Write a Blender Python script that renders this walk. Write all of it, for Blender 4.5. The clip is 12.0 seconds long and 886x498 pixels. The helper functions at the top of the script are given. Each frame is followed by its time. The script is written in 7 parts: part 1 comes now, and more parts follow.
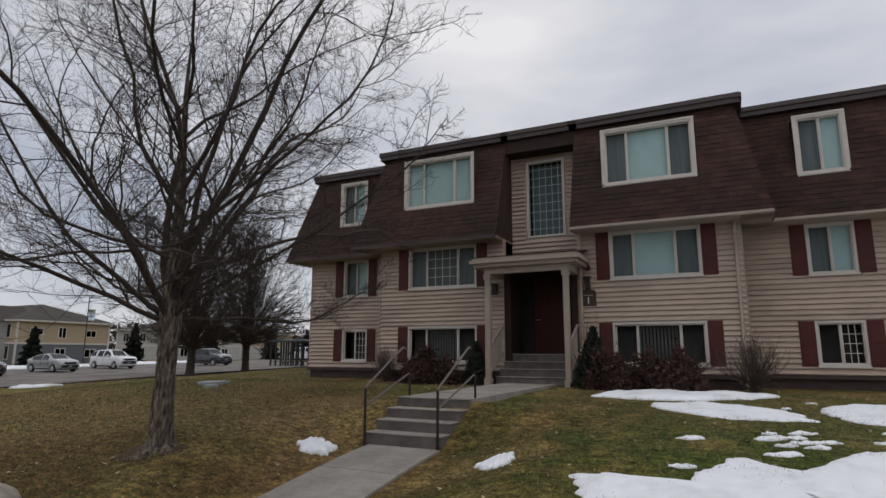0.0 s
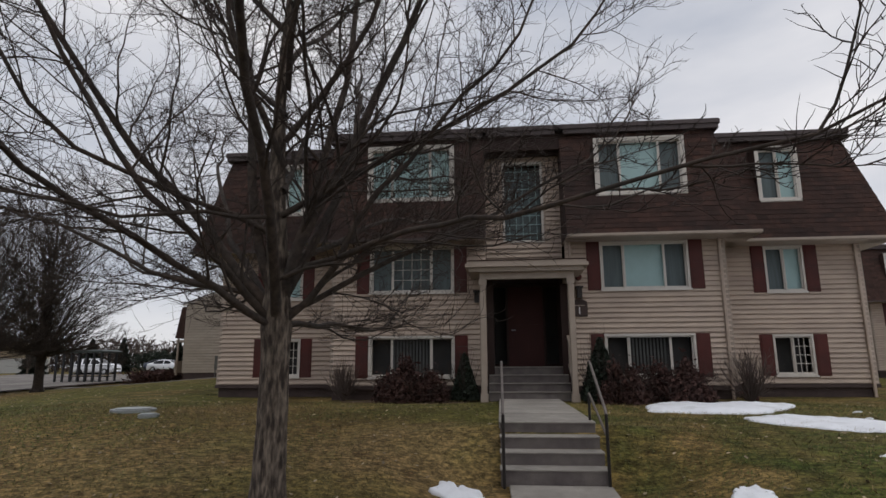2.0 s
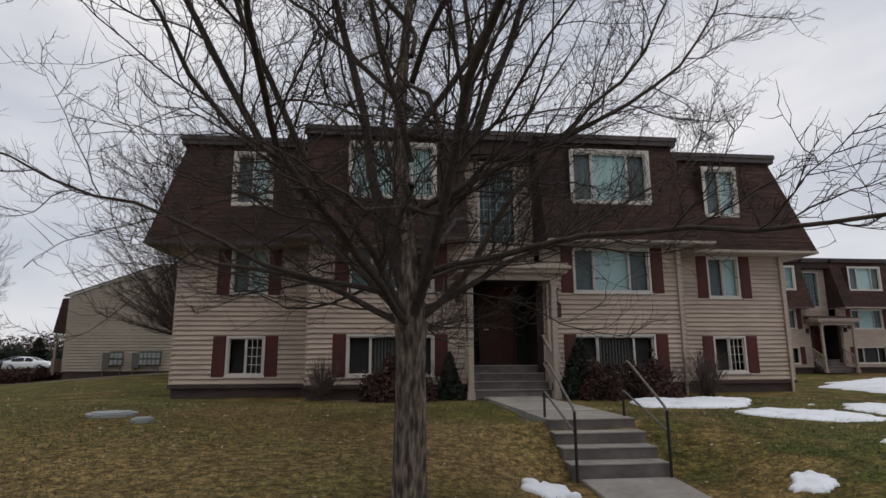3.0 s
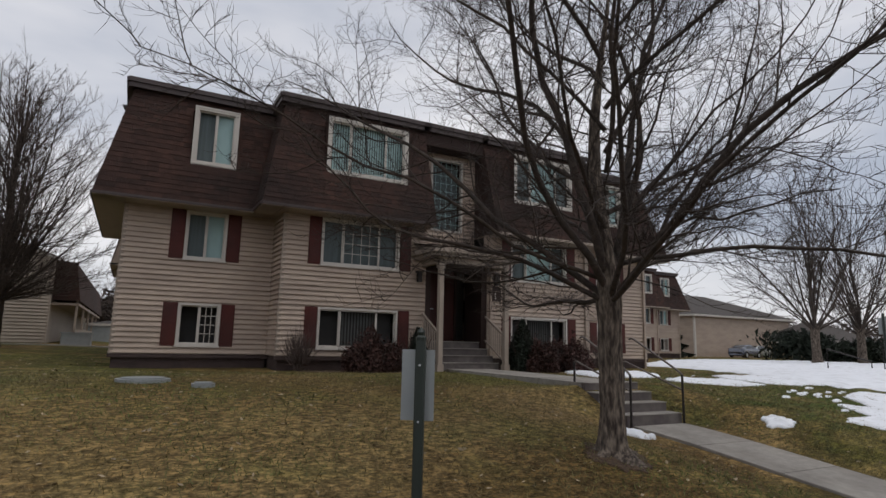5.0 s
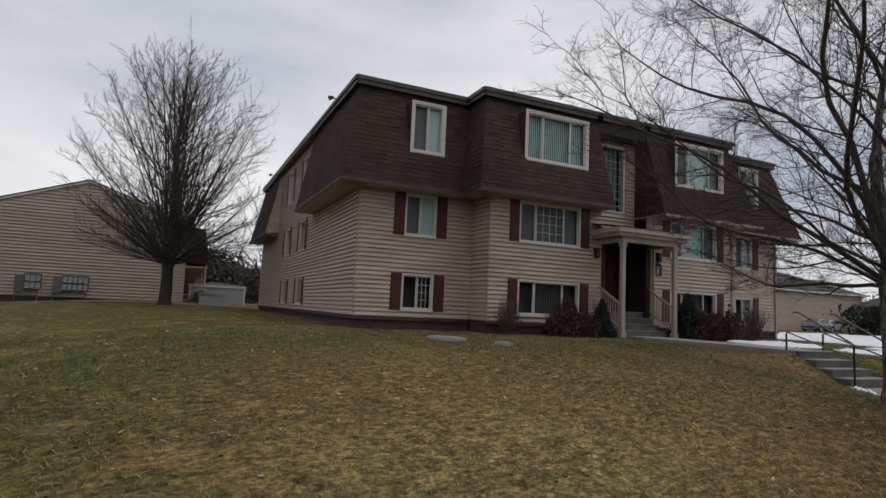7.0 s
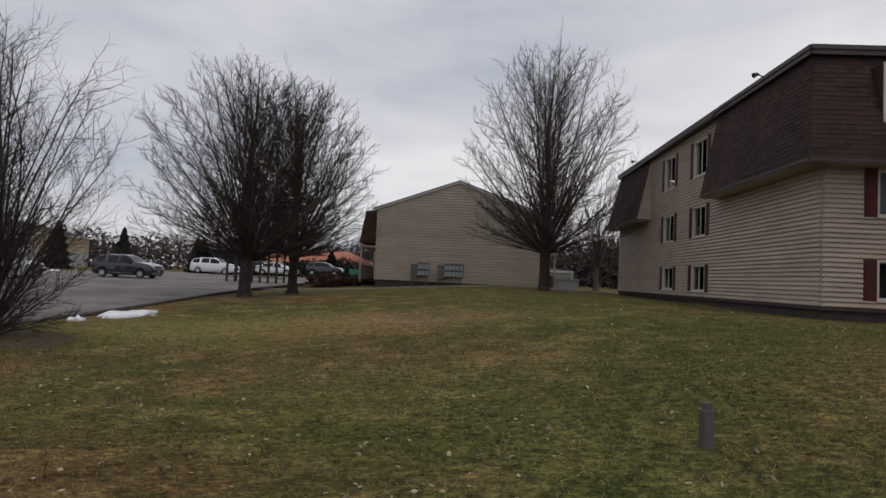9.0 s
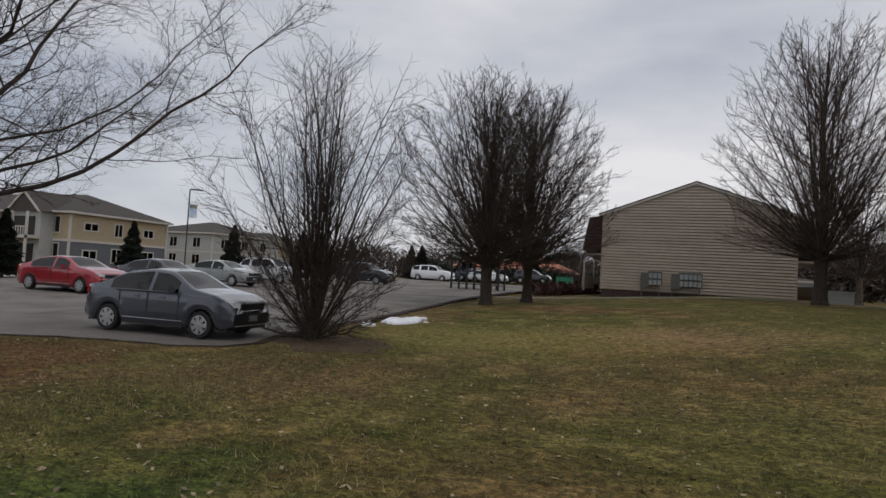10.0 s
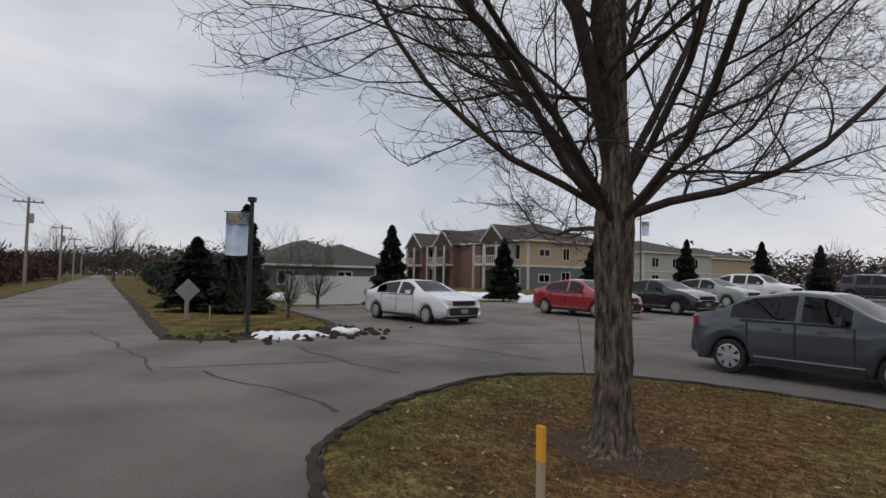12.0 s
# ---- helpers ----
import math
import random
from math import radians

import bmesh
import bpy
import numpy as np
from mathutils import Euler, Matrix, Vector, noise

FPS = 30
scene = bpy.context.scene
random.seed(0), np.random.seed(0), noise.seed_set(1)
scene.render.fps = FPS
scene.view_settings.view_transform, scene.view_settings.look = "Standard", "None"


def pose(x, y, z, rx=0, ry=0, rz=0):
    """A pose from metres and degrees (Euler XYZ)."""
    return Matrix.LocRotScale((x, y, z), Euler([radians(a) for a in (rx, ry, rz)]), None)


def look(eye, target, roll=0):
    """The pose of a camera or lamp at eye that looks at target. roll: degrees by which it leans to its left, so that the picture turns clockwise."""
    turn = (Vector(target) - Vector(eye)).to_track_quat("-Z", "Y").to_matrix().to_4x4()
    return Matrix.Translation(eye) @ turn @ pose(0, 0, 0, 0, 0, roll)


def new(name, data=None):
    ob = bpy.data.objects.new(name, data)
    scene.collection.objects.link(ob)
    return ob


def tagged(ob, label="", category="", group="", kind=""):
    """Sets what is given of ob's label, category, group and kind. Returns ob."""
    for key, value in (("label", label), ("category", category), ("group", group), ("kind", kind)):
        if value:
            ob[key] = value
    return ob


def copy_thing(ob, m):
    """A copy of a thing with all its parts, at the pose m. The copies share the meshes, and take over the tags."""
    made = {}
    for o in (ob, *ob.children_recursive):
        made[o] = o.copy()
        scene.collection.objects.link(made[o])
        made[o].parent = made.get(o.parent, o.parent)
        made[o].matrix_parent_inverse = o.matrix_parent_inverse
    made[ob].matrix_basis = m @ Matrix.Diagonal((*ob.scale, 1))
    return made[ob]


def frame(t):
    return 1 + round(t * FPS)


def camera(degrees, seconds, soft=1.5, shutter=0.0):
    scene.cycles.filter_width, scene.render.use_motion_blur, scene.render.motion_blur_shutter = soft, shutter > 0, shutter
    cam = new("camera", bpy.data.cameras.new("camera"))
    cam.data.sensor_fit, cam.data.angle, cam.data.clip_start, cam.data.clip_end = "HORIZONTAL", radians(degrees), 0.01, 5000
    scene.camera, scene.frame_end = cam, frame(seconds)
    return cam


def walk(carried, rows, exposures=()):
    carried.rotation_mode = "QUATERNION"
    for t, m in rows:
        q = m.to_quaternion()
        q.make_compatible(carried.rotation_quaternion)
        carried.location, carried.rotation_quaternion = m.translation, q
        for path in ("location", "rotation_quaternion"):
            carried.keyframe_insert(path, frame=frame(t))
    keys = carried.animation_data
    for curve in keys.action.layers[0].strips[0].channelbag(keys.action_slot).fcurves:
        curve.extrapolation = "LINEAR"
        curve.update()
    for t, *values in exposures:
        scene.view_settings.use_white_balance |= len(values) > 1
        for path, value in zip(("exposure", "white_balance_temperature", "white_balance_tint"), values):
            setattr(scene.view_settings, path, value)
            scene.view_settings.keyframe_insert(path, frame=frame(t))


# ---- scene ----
cam = camera(74.8, 12.0)
METRES, EYE, TILT, LEAN, TURN = 30.5, 1.8, 0.0, 0.0, 26.3
ROWS = [
    (0.0, 0.0, 0.0, 0.0, -0.03, 10.21, -0.17),
    (0.5, -0.0369, 0.0256, 0.0008, -6.48, 10.71, 0.29),
    (1.0, -0.0748, 0.0473, 0.0018, -9.27, 10.77, 0.4),
    (1.5, -0.113, 0.0663, 0.0025, -14.85, 10.89, 0.31),
    (2.0, -0.1512, 0.0856, 0.0031, -20.72, 11.12, 0.3),
    (2.5, -0.189, 0.1041, 0.0037, -26.89, 11.24, 0.36),
    (3.0, -0.227, 0.1215, 0.0044, -32.47, 10.83, 0.26),
    (3.5, -0.2641, 0.141, 0.0047, -38.49, 9.6, -0.13),
    (5.5, -0.4059, 0.2229, -0.0057, -56.9, 8.85, -1.94),
    (6.0, -0.4424, 0.2425, -0.0061, -57.31, 7.11, -2.68),
    (6.5, -0.4786, 0.2607, -0.0063, -55.26, 6.56, -2.66),
    (8.5, -0.605, 0.3327, -0.0064, -31.53, 3.25, -2.7),
    (9.0, -0.6409, 0.3545, -0.0062, -23.84, 2.82, -2.67),
    (9.5, -0.6743, 0.379, -0.0064, -15.47, 2.64, -2.82),
    (10.0, -0.7111, 0.4025, -0.0073, -5.35, 2.55, -3.26),
    (10.5, -0.7486, 0.4242, -0.0076, 6.35, 2.64, -3.4),
    (11.0, -0.7883, 0.4454, -0.0086, 17.92, 2.89, -2.8),
    (11.5, -0.8292, 0.4655, -0.0098, 27.28, 3.19, -2.0),
    (12.0, -0.8711, 0.4876, -0.0113, 33.26, 2.76, -1.3),
]
walk(cam, [(t, pose(0, 0, EYE, TILT, LEAN, TURN) @ pose(METRES * x, METRES * y, METRES * z, 90 + pitch, roll, yaw)) for t, x, y, z, yaw, pitch, roll in ROWS],
     exposures=((0, 0.0), (3.0, 0.07), (6.0, 0.08), (8.5, -0.06), (9.5, -0.11), (10.5, -0.06), (12.0, 0.0)))

# ---- world, sun, exposure ----
world = bpy.data.worlds.new("overcast")
scene.world = world
world.use_nodes = True
wn, wl = world.node_tree.nodes, world.node_tree.links
wn.clear()
w_out = wn.new("ShaderNodeOutputWorld")
w_bg = wn.new("ShaderNodeBackground")
w_sky = wn.new("ShaderNodeTexSky")
w_sky.sky_type, w_sky.sun_disc = "NISHITA", False
w_sky.sun_elevation, w_sky.sun_rotation = radians(62), radians(143)
w_sky.air_density, w_sky.dust_density = 1.0, 2.0
w_tc = wn.new("ShaderNodeTexCoord")
w_map = wn.new("ShaderNodeMapping")
w_map.inputs["Scale"].default_value = (1.0, 1.0, 3.2)
w_n = wn.new("ShaderNodeTexNoise")
w_n.inputs["Scale"].default_value, w_n.inputs["Detail"].default_value, w_n.inputs["Roughness"].default_value = 1.3, 6, 0.5
w_r = wn.new("ShaderNodeValToRGB")
w_r.color_ramp.elements[0].position, w_r.color_ramp.elements[1].position = 0.36, 0.66
w_r.color_ramp.elements[0].color = (4.15, 4.5, 5.3, 1)
w_r.color_ramp.elements[1].color = (8.6, 8.4, 8.5, 1)
w_mix = wn.new("ShaderNodeMixRGB")
w_mix.inputs[0].default_value = 0.88
wl.new(w_tc.outputs["Generated"], w_map.inputs["Vector"])
wl.new(w_map.outputs[0], w_n.inputs["Vector"])
wl.new(w_n.outputs["Fac"], w_r.inputs[0])
wl.new(w_sky.outputs[0], w_mix.inputs[1])
wl.new(w_r.outputs[0], w_mix.inputs[2])
wl.new(w_mix.outputs[0], w_bg.inputs["Color"])
wl.new(w_bg.outputs[0], w_out.inputs["Surface"])
w_bg.inputs["Strength"].default_value = 0.105

sun = new("sun", bpy.data.lights.new("sun", "SUN"))
sun.data.energy, sun.data.angle, sun.data.color = 0.5, radians(25), (1.0, 0.95, 0.88)
sun.matrix_world = look((0, 0, 0), (-15, 20, -60))
scene.view_settings.exposure = 0.0


# ---- materials ----
def material(name, color, rough=0.8, metal=0.0, vary=0.12, scale=6.0, bump=0.0, bump_scale=40.0, island=0.0, each=0.0,
             stretch=(1, 1, 1), second=None, second_scale=0.5, second_range=(0.4, 0.65), emit=None, coat=0.0, spec=0.5):
    """Base colour broken by fine noise, a second colour in broad patches, and relief."""
    m = bpy.data.materials.new(name)
    m.use_nodes = True
    n, l = m.node_tree.nodes, m.node_tree.links
    b = n["Principled BSDF"]
    b.inputs["Roughness"].default_value, b.inputs["Metallic"].default_value = rough, metal
    b.inputs["Coat Weight"].default_value = coat
    b.inputs["Specular IOR Level"].default_value = spec
    tc = n.new("ShaderNodeNewGeometry")
    mp = n.new("ShaderNodeMapping")
    mp.inputs["Scale"].default_value = stretch
    l.new(tc.outputs["Position"], mp.inputs["Vector"])
    no = n.new("ShaderNodeTexNoise")
    no.inputs["Scale"].default_value, no.inputs["Detail"].default_value = scale, 6
    l.new(mp.outputs[0], no.inputs["Vector"])
    col = n.new("ShaderNodeRGB")
    col.outputs[0].default_value = (*color, 1)
    last = col.outputs[0]
    if second:
        no2 = n.new("ShaderNodeTexNoise")
        no2.inputs["Scale"].default_value, no2.inputs["Detail"].default_value = second_scale, 5
        l.new(mp.outputs[0], no2.inputs["Vector"])
        mr = n.new("ShaderNodeMapRange")
        mr.inputs["From Min"].default_value, mr.inputs["From Max"].default_value = second_range
        l.new(no2.outputs["Fac"], mr.inputs["Value"])
        mx = n.new("ShaderNodeMixRGB")
        mx.inputs[2].default_value = (*second, 1)
        l.new(mr.outputs[0], mx.inputs[0])
        l.new(last, mx.inputs[1])
        last = mx.outputs[0]
    hsv = n.new("ShaderNodeHueSaturation")
    l.new(last, hsv.inputs["Color"])
    mr = n.new("ShaderNodeMapRange")
    mr.inputs["From Min"].default_value, mr.inputs["From Max"].default_value = 0.3, 0.7
    mr.inputs["To Min"].default_value, mr.inputs["To Max"].default_value = 1 - vary, 1 + vary
    l.new(no.outputs["Fac"], mr.inputs["Value"])
    val = mr.outputs[0]
    for amount, node, socket in ((island, "ShaderNodeNewGeometry", "Random Per Island"), (each, "ShaderNodeObjectInfo", "Random")):
        if amount:
            o = n.new(node)
            m2 = n.new("ShaderNodeMapRange")
            m2.inputs["To Min"].default_value, m2.inputs["To Max"].default_value = 1 - amount, 1 + amount
            l.new(o.outputs[socket], m2.inputs["Value"])
            mu = n.new("ShaderNodeMath")
            mu.operation = "MULTIPLY"
            l.new(val, mu.inputs[0])
            l.new(m2.outputs[0], mu.inputs[1])
            val = mu.outputs[0]
    l.new(val, hsv.inputs["Value"])
    l.new(hsv.outputs[0], b.inputs["Base Color"])
    if bump:
        nb = n.new("ShaderNodeTexNoise")
        nb.inputs["Scale"].default_value, nb.inputs["Detail"].default_value = bump_scale, 4
        l.new(mp.outputs[0], nb.inputs["Vector"])
        bp = n.new("ShaderNodeBump")
        bp.inputs["Strength"].default_value, bp.inputs["Distance"].default_value = bump, 0.02
        l.new(nb.outputs["Fac"], bp.inputs["Height"])
        l.new(bp.outputs[0], b.inputs["Normal"])
    if emit:
        b.inputs["Emission Color"].default_value, b.inputs["Emission Strength"].default_value = (*emit, 1), 1.0
    return m


def glass_material(name, tint, rough=0.03, ior=1.9):
    m = bpy.data.materials.new(name)
    m.use_nodes = True
    n, l = m.node_tree.nodes, m.node_tree.links
    n.clear()
    out, mix = n.new("ShaderNodeOutputMaterial"), n.new("ShaderNodeMixShader")
    tr, gl, fr = n.new("ShaderNodeBsdfTransparent"), n.new("ShaderNodeBsdfGlossy"), n.new("ShaderNodeFresnel")
    tr.inputs[0].default_value = (*tint, 1)
    gl.inputs["Roughness"].default_value = rough
    fr.inputs[0].default_value = ior
    l.new(fr.outputs[0], mix.inputs[0])
    l.new(tr.outputs[0], mix.inputs[1])
    l.new(gl.outputs[0], mix.inputs[2])
    l.new(mix.outputs[0], out.inputs[0])
    return m


M = {
    "siding": material("vinyl_siding", (0.44, 0.347, 0.275), 0.6, vary=0.06, scale=3, second=(0.375, 0.292, 0.235), second_scale=0.8, each=0.05, bump=0.15, bump_scale=90, stretch=(1, 1, 3)),
    "trim": material("off_white_trim", (0.33, 0.27, 0.22), 0.55, vary=0.07, scale=4),
    "white": material("white_vinyl", (0.56, 0.52, 0.47), 0.45, vary=0.05, scale=5),
    "shutter": material("maroon_shutter", (0.082, 0.018, 0.014), 0.6, spec=0.3, vary=0.15, scale=3, second=(0.060, 0.019, 0.016), second_scale=1.1),
    "shingle": material("brown_shingle", (0.047, 0.021, 0.0145), 0.95, vary=0.25, scale=5, island=0.34, bump=0.6, bump_scale=120, second=(0.027, 0.013, 0.010), second_scale=0.5),
    "fascia": material("brown_metal_fascia", (0.055, 0.037, 0.035), 0.5, vary=0.1, scale=2),
    "foundation": material("dark_foundation", (0.055, 0.036, 0.032), 0.85, vary=0.2, scale=4, bump=0.3),
    "siding_dull": material("dull_vinyl_siding", (0.35, 0.295, 0.235), 0.65, vary=0.08, scale=3, second=(0.32, 0.27, 0.215), second_scale=0.6, each=0.05, stretch=(1, 1, 3)),
    # One dark brown for the recess walls, ceiling, lintel and door frame.
    "recess": material("dark_brown_recess", (0.034, 0.019, 0.016), 0.7, spec=0.25, vary=0.12, scale=3),
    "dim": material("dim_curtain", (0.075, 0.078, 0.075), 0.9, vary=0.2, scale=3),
    # Near-black base colour holds the shade of unlit rooms.
    "dark": material("unlit_room_black", (0.035, 0.034, 0.033), 0.9, vary=0.2, scale=2),
    # Pale blind; teal of sky reflected in the glass is put into it.
    "blind": material("sky_tinted_blind", (0.33, 0.47, 0.47), 0.8, vary=0.05, scale=3),
    "curtain": material("grey_curtain", (0.105, 0.13, 0.135), 0.9, vary=0.18, scale=3, stretch=(6, 6, 0.3)),
    "glass": glass_material("window_glass", (0.80, 0.88, 0.87)),
    "carglass": glass_material("car_glass", (0.05, 0.065, 0.075), 0.02, 1.55),
    "door": material("maroon_door", (0.052, 0.013, 0.011), 0.55, spec=0.25, vary=0.1, scale=3),
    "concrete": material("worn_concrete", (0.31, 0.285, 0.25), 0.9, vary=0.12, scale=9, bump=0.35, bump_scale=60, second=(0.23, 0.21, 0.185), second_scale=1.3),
    "riser": material("mottled_grey_brown", (0.10, 0.083, 0.08), 0.8, vary=0.15, scale=7, bump=0.3, second=(0.14, 0.12, 0.11), second_scale=2.5),
    "iron": material("black_iron", (0.035, 0.03, 0.028), 0.45, metal=0.6, vary=0.2, scale=20),
    "ironworn": material("worn_iron_rail", (0.16, 0.135, 0.12), 0.5, metal=0.4, vary=0.25, scale=14),
    "asphalt": material("asphalt", (0.218, 0.196, 0.176), 0.9, vary=0.22, scale=45, bump=0.8, bump_scale=130, second=(0.130, 0.116, 0.103), second_scale=0.42, second_range=(0.40, 0.64)),
    "crack": material("dark_crack_seal", (0.035, 0.034, 0.034), 0.7, vary=0.2, scale=10),
    "kerb": material("dark_soil_edge", (0.034, 0.021, 0.015), 0.95, vary=0.35, scale=12, bump=0.6),
    "snow": material("old_snow", (0.84, 0.86, 0.90), 0.7, vary=0.05, scale=5, bump=0.5, bump_scale=14, second=(0.66, 0.67, 0.69), second_scale=2.0, second_range=(0.5, 0.8)),
    "bark": material("furrowed_bark", (0.185, 0.148, 0.115), 0.95, vary=0.5, scale=34, stretch=(1, 1, 0.26), bump=1.0, bump_scale=26, second=(0.038, 0.027, 0.021), second_scale=22.0, second_range=(0.36, 0.62)),
    "limb": material("dark_limb_bark", (0.060, 0.043, 0.033), 0.95, vary=0.45, scale=14, bump=0.6, bump_scale=40, second=(0.045, 0.036, 0.03), second_scale=2.5),
    "twig": material("grey_brown_twig", (0.036, 0.025, 0.020), 0.9, vary=0.2, scale=3),
    "twigpale": material("pale_brown_twig", (0.088, 0.064, 0.054), 0.9, vary=0.2, scale=3),
    "conifer": material("dark_conifer_needles", (0.014, 0.021, 0.012), 0.9, vary=0.3, scale=4, island=0.35),
    "leafred": material("purple_brown_foliage", (0.052, 0.023, 0.018), 0.9, vary=0.3, scale=4, island=0.4),
    "mulch": material("dark_mulch", (0.078, 0.048, 0.028), 1.0, vary=0.5, scale=22, bump=1.0, bump_scale=40),
    "woodpost": material("weathered_wood", (0.42, 0.33, 0.23), 0.85, vary=0.15, scale=10, stretch=(4, 4, 0.4)),
    "orange": material("orange_marking_paint", (0.85, 0.38, 0.03), 0.6, vary=0.08),
    "greenpost": material("dark_green_post", (0.018, 0.026, 0.02), 0.5, vary=0.1),
    "plate": material("grey_metal_plate", (0.30, 0.32, 0.32), 0.5, metal=0.3, vary=0.08, scale=4),
    "stone": material("pale_boulder", (0.33, 0.29, 0.24), 0.9, vary=0.25, scale=6, bump=0.7, bump_scale=20),
    "red": material("red_paint", (0.42, 0.03, 0.03), 0.4, vary=0.08),
    "blue": material("blue_paint", (0.04, 0.06, 0.30), 0.4, vary=0.08),
    "hwhite": material("white_paint", (0.75, 0.75, 0.72), 0.4, vary=0.05),
    "tyre": material("black_rubber", (0.02, 0.02, 0.02), 0.8, vary=0.1),
    "rim": material("silver_wheel", (0.55, 0.56, 0.58), 0.3, metal=0.7, vary=0.05),
    "plastic": material("black_plastic", (0.018, 0.018, 0.02), 0.45, vary=0.1),
    "lamp_clear": material("clear_headlamp", (0.75, 0.78, 0.8), 0.1, vary=0.02),
    "lamp_red": material("red_tail_lamp", (0.45, 0.02, 0.02), 0.15, vary=0.02),
    "tan": material("tan_house_wall", (0.42, 0.335, 0.22), 0.8, vary=0.06, scale=3),
    "greywall": material("slate_grey_wall", (0.13, 0.14, 0.15), 0.8, vary=0.08, scale=3),
    "palegrey": material("pale_grey_wall", (0.42, 0.42, 0.40), 0.8, vary=0.07, scale=3),
    "brick": material("red_brown_brick", (0.17, 0.095, 0.08), 0.9, vary=0.2, scale=9),
    "roofgrey": material("grey_brown_roof", (0.068, 0.058, 0.052), 0.95, vary=0.15, scale=8, bump=0.4),
    "roofgreen": material("green_grey_roof", (0.058, 0.064, 0.053), 0.95, vary=0.15, scale=8, bump=0.4),
    "orangeroof": material("terracotta_roof", (0.40, 0.15, 0.09), 0.9, vary=0.15, scale=5),
    "banner": material("pale_blue_banner", (0.42, 0.55, 0.75), 0.7, vary=0.1, scale=2, second=(0.75, 0.8, 0.86), second_scale=1.5),
    "bannertop": material("teal_gold_banner_top", (0.06, 0.16, 0.20), 0.7, vary=0.3, scale=8, second=(0.45, 0.30, 0.12), second_scale=4),
    "greenbin": material("green_steel_bin", (0.02, 0.20, 0.11), 0.6, vary=0.1),
    "meter": material("grey_meter_box", (0.10, 0.10, 0.09), 0.5, vary=0.1),
    "leaf": material("dry_fallen_leaf", (0.30, 0.235, 0.15), 0.9, vary=0.2, island=0.5),
    "blade": material("dry_grass_blade", (0.23, 0.165, 0.075), 0.9, vary=0.25, scale=0.6, island=0.6, second=(0.085, 0.11, 0.03), second_scale=0.35),
    "woods": material("far_woods", (0.085, 0.066, 0.056), 1.0, vary=0.3, scale=0.8),
    "utilwood": material("utility_pole_wood", (0.30, 0.25, 0.22), 0.9, vary=0.2, scale=5),
}


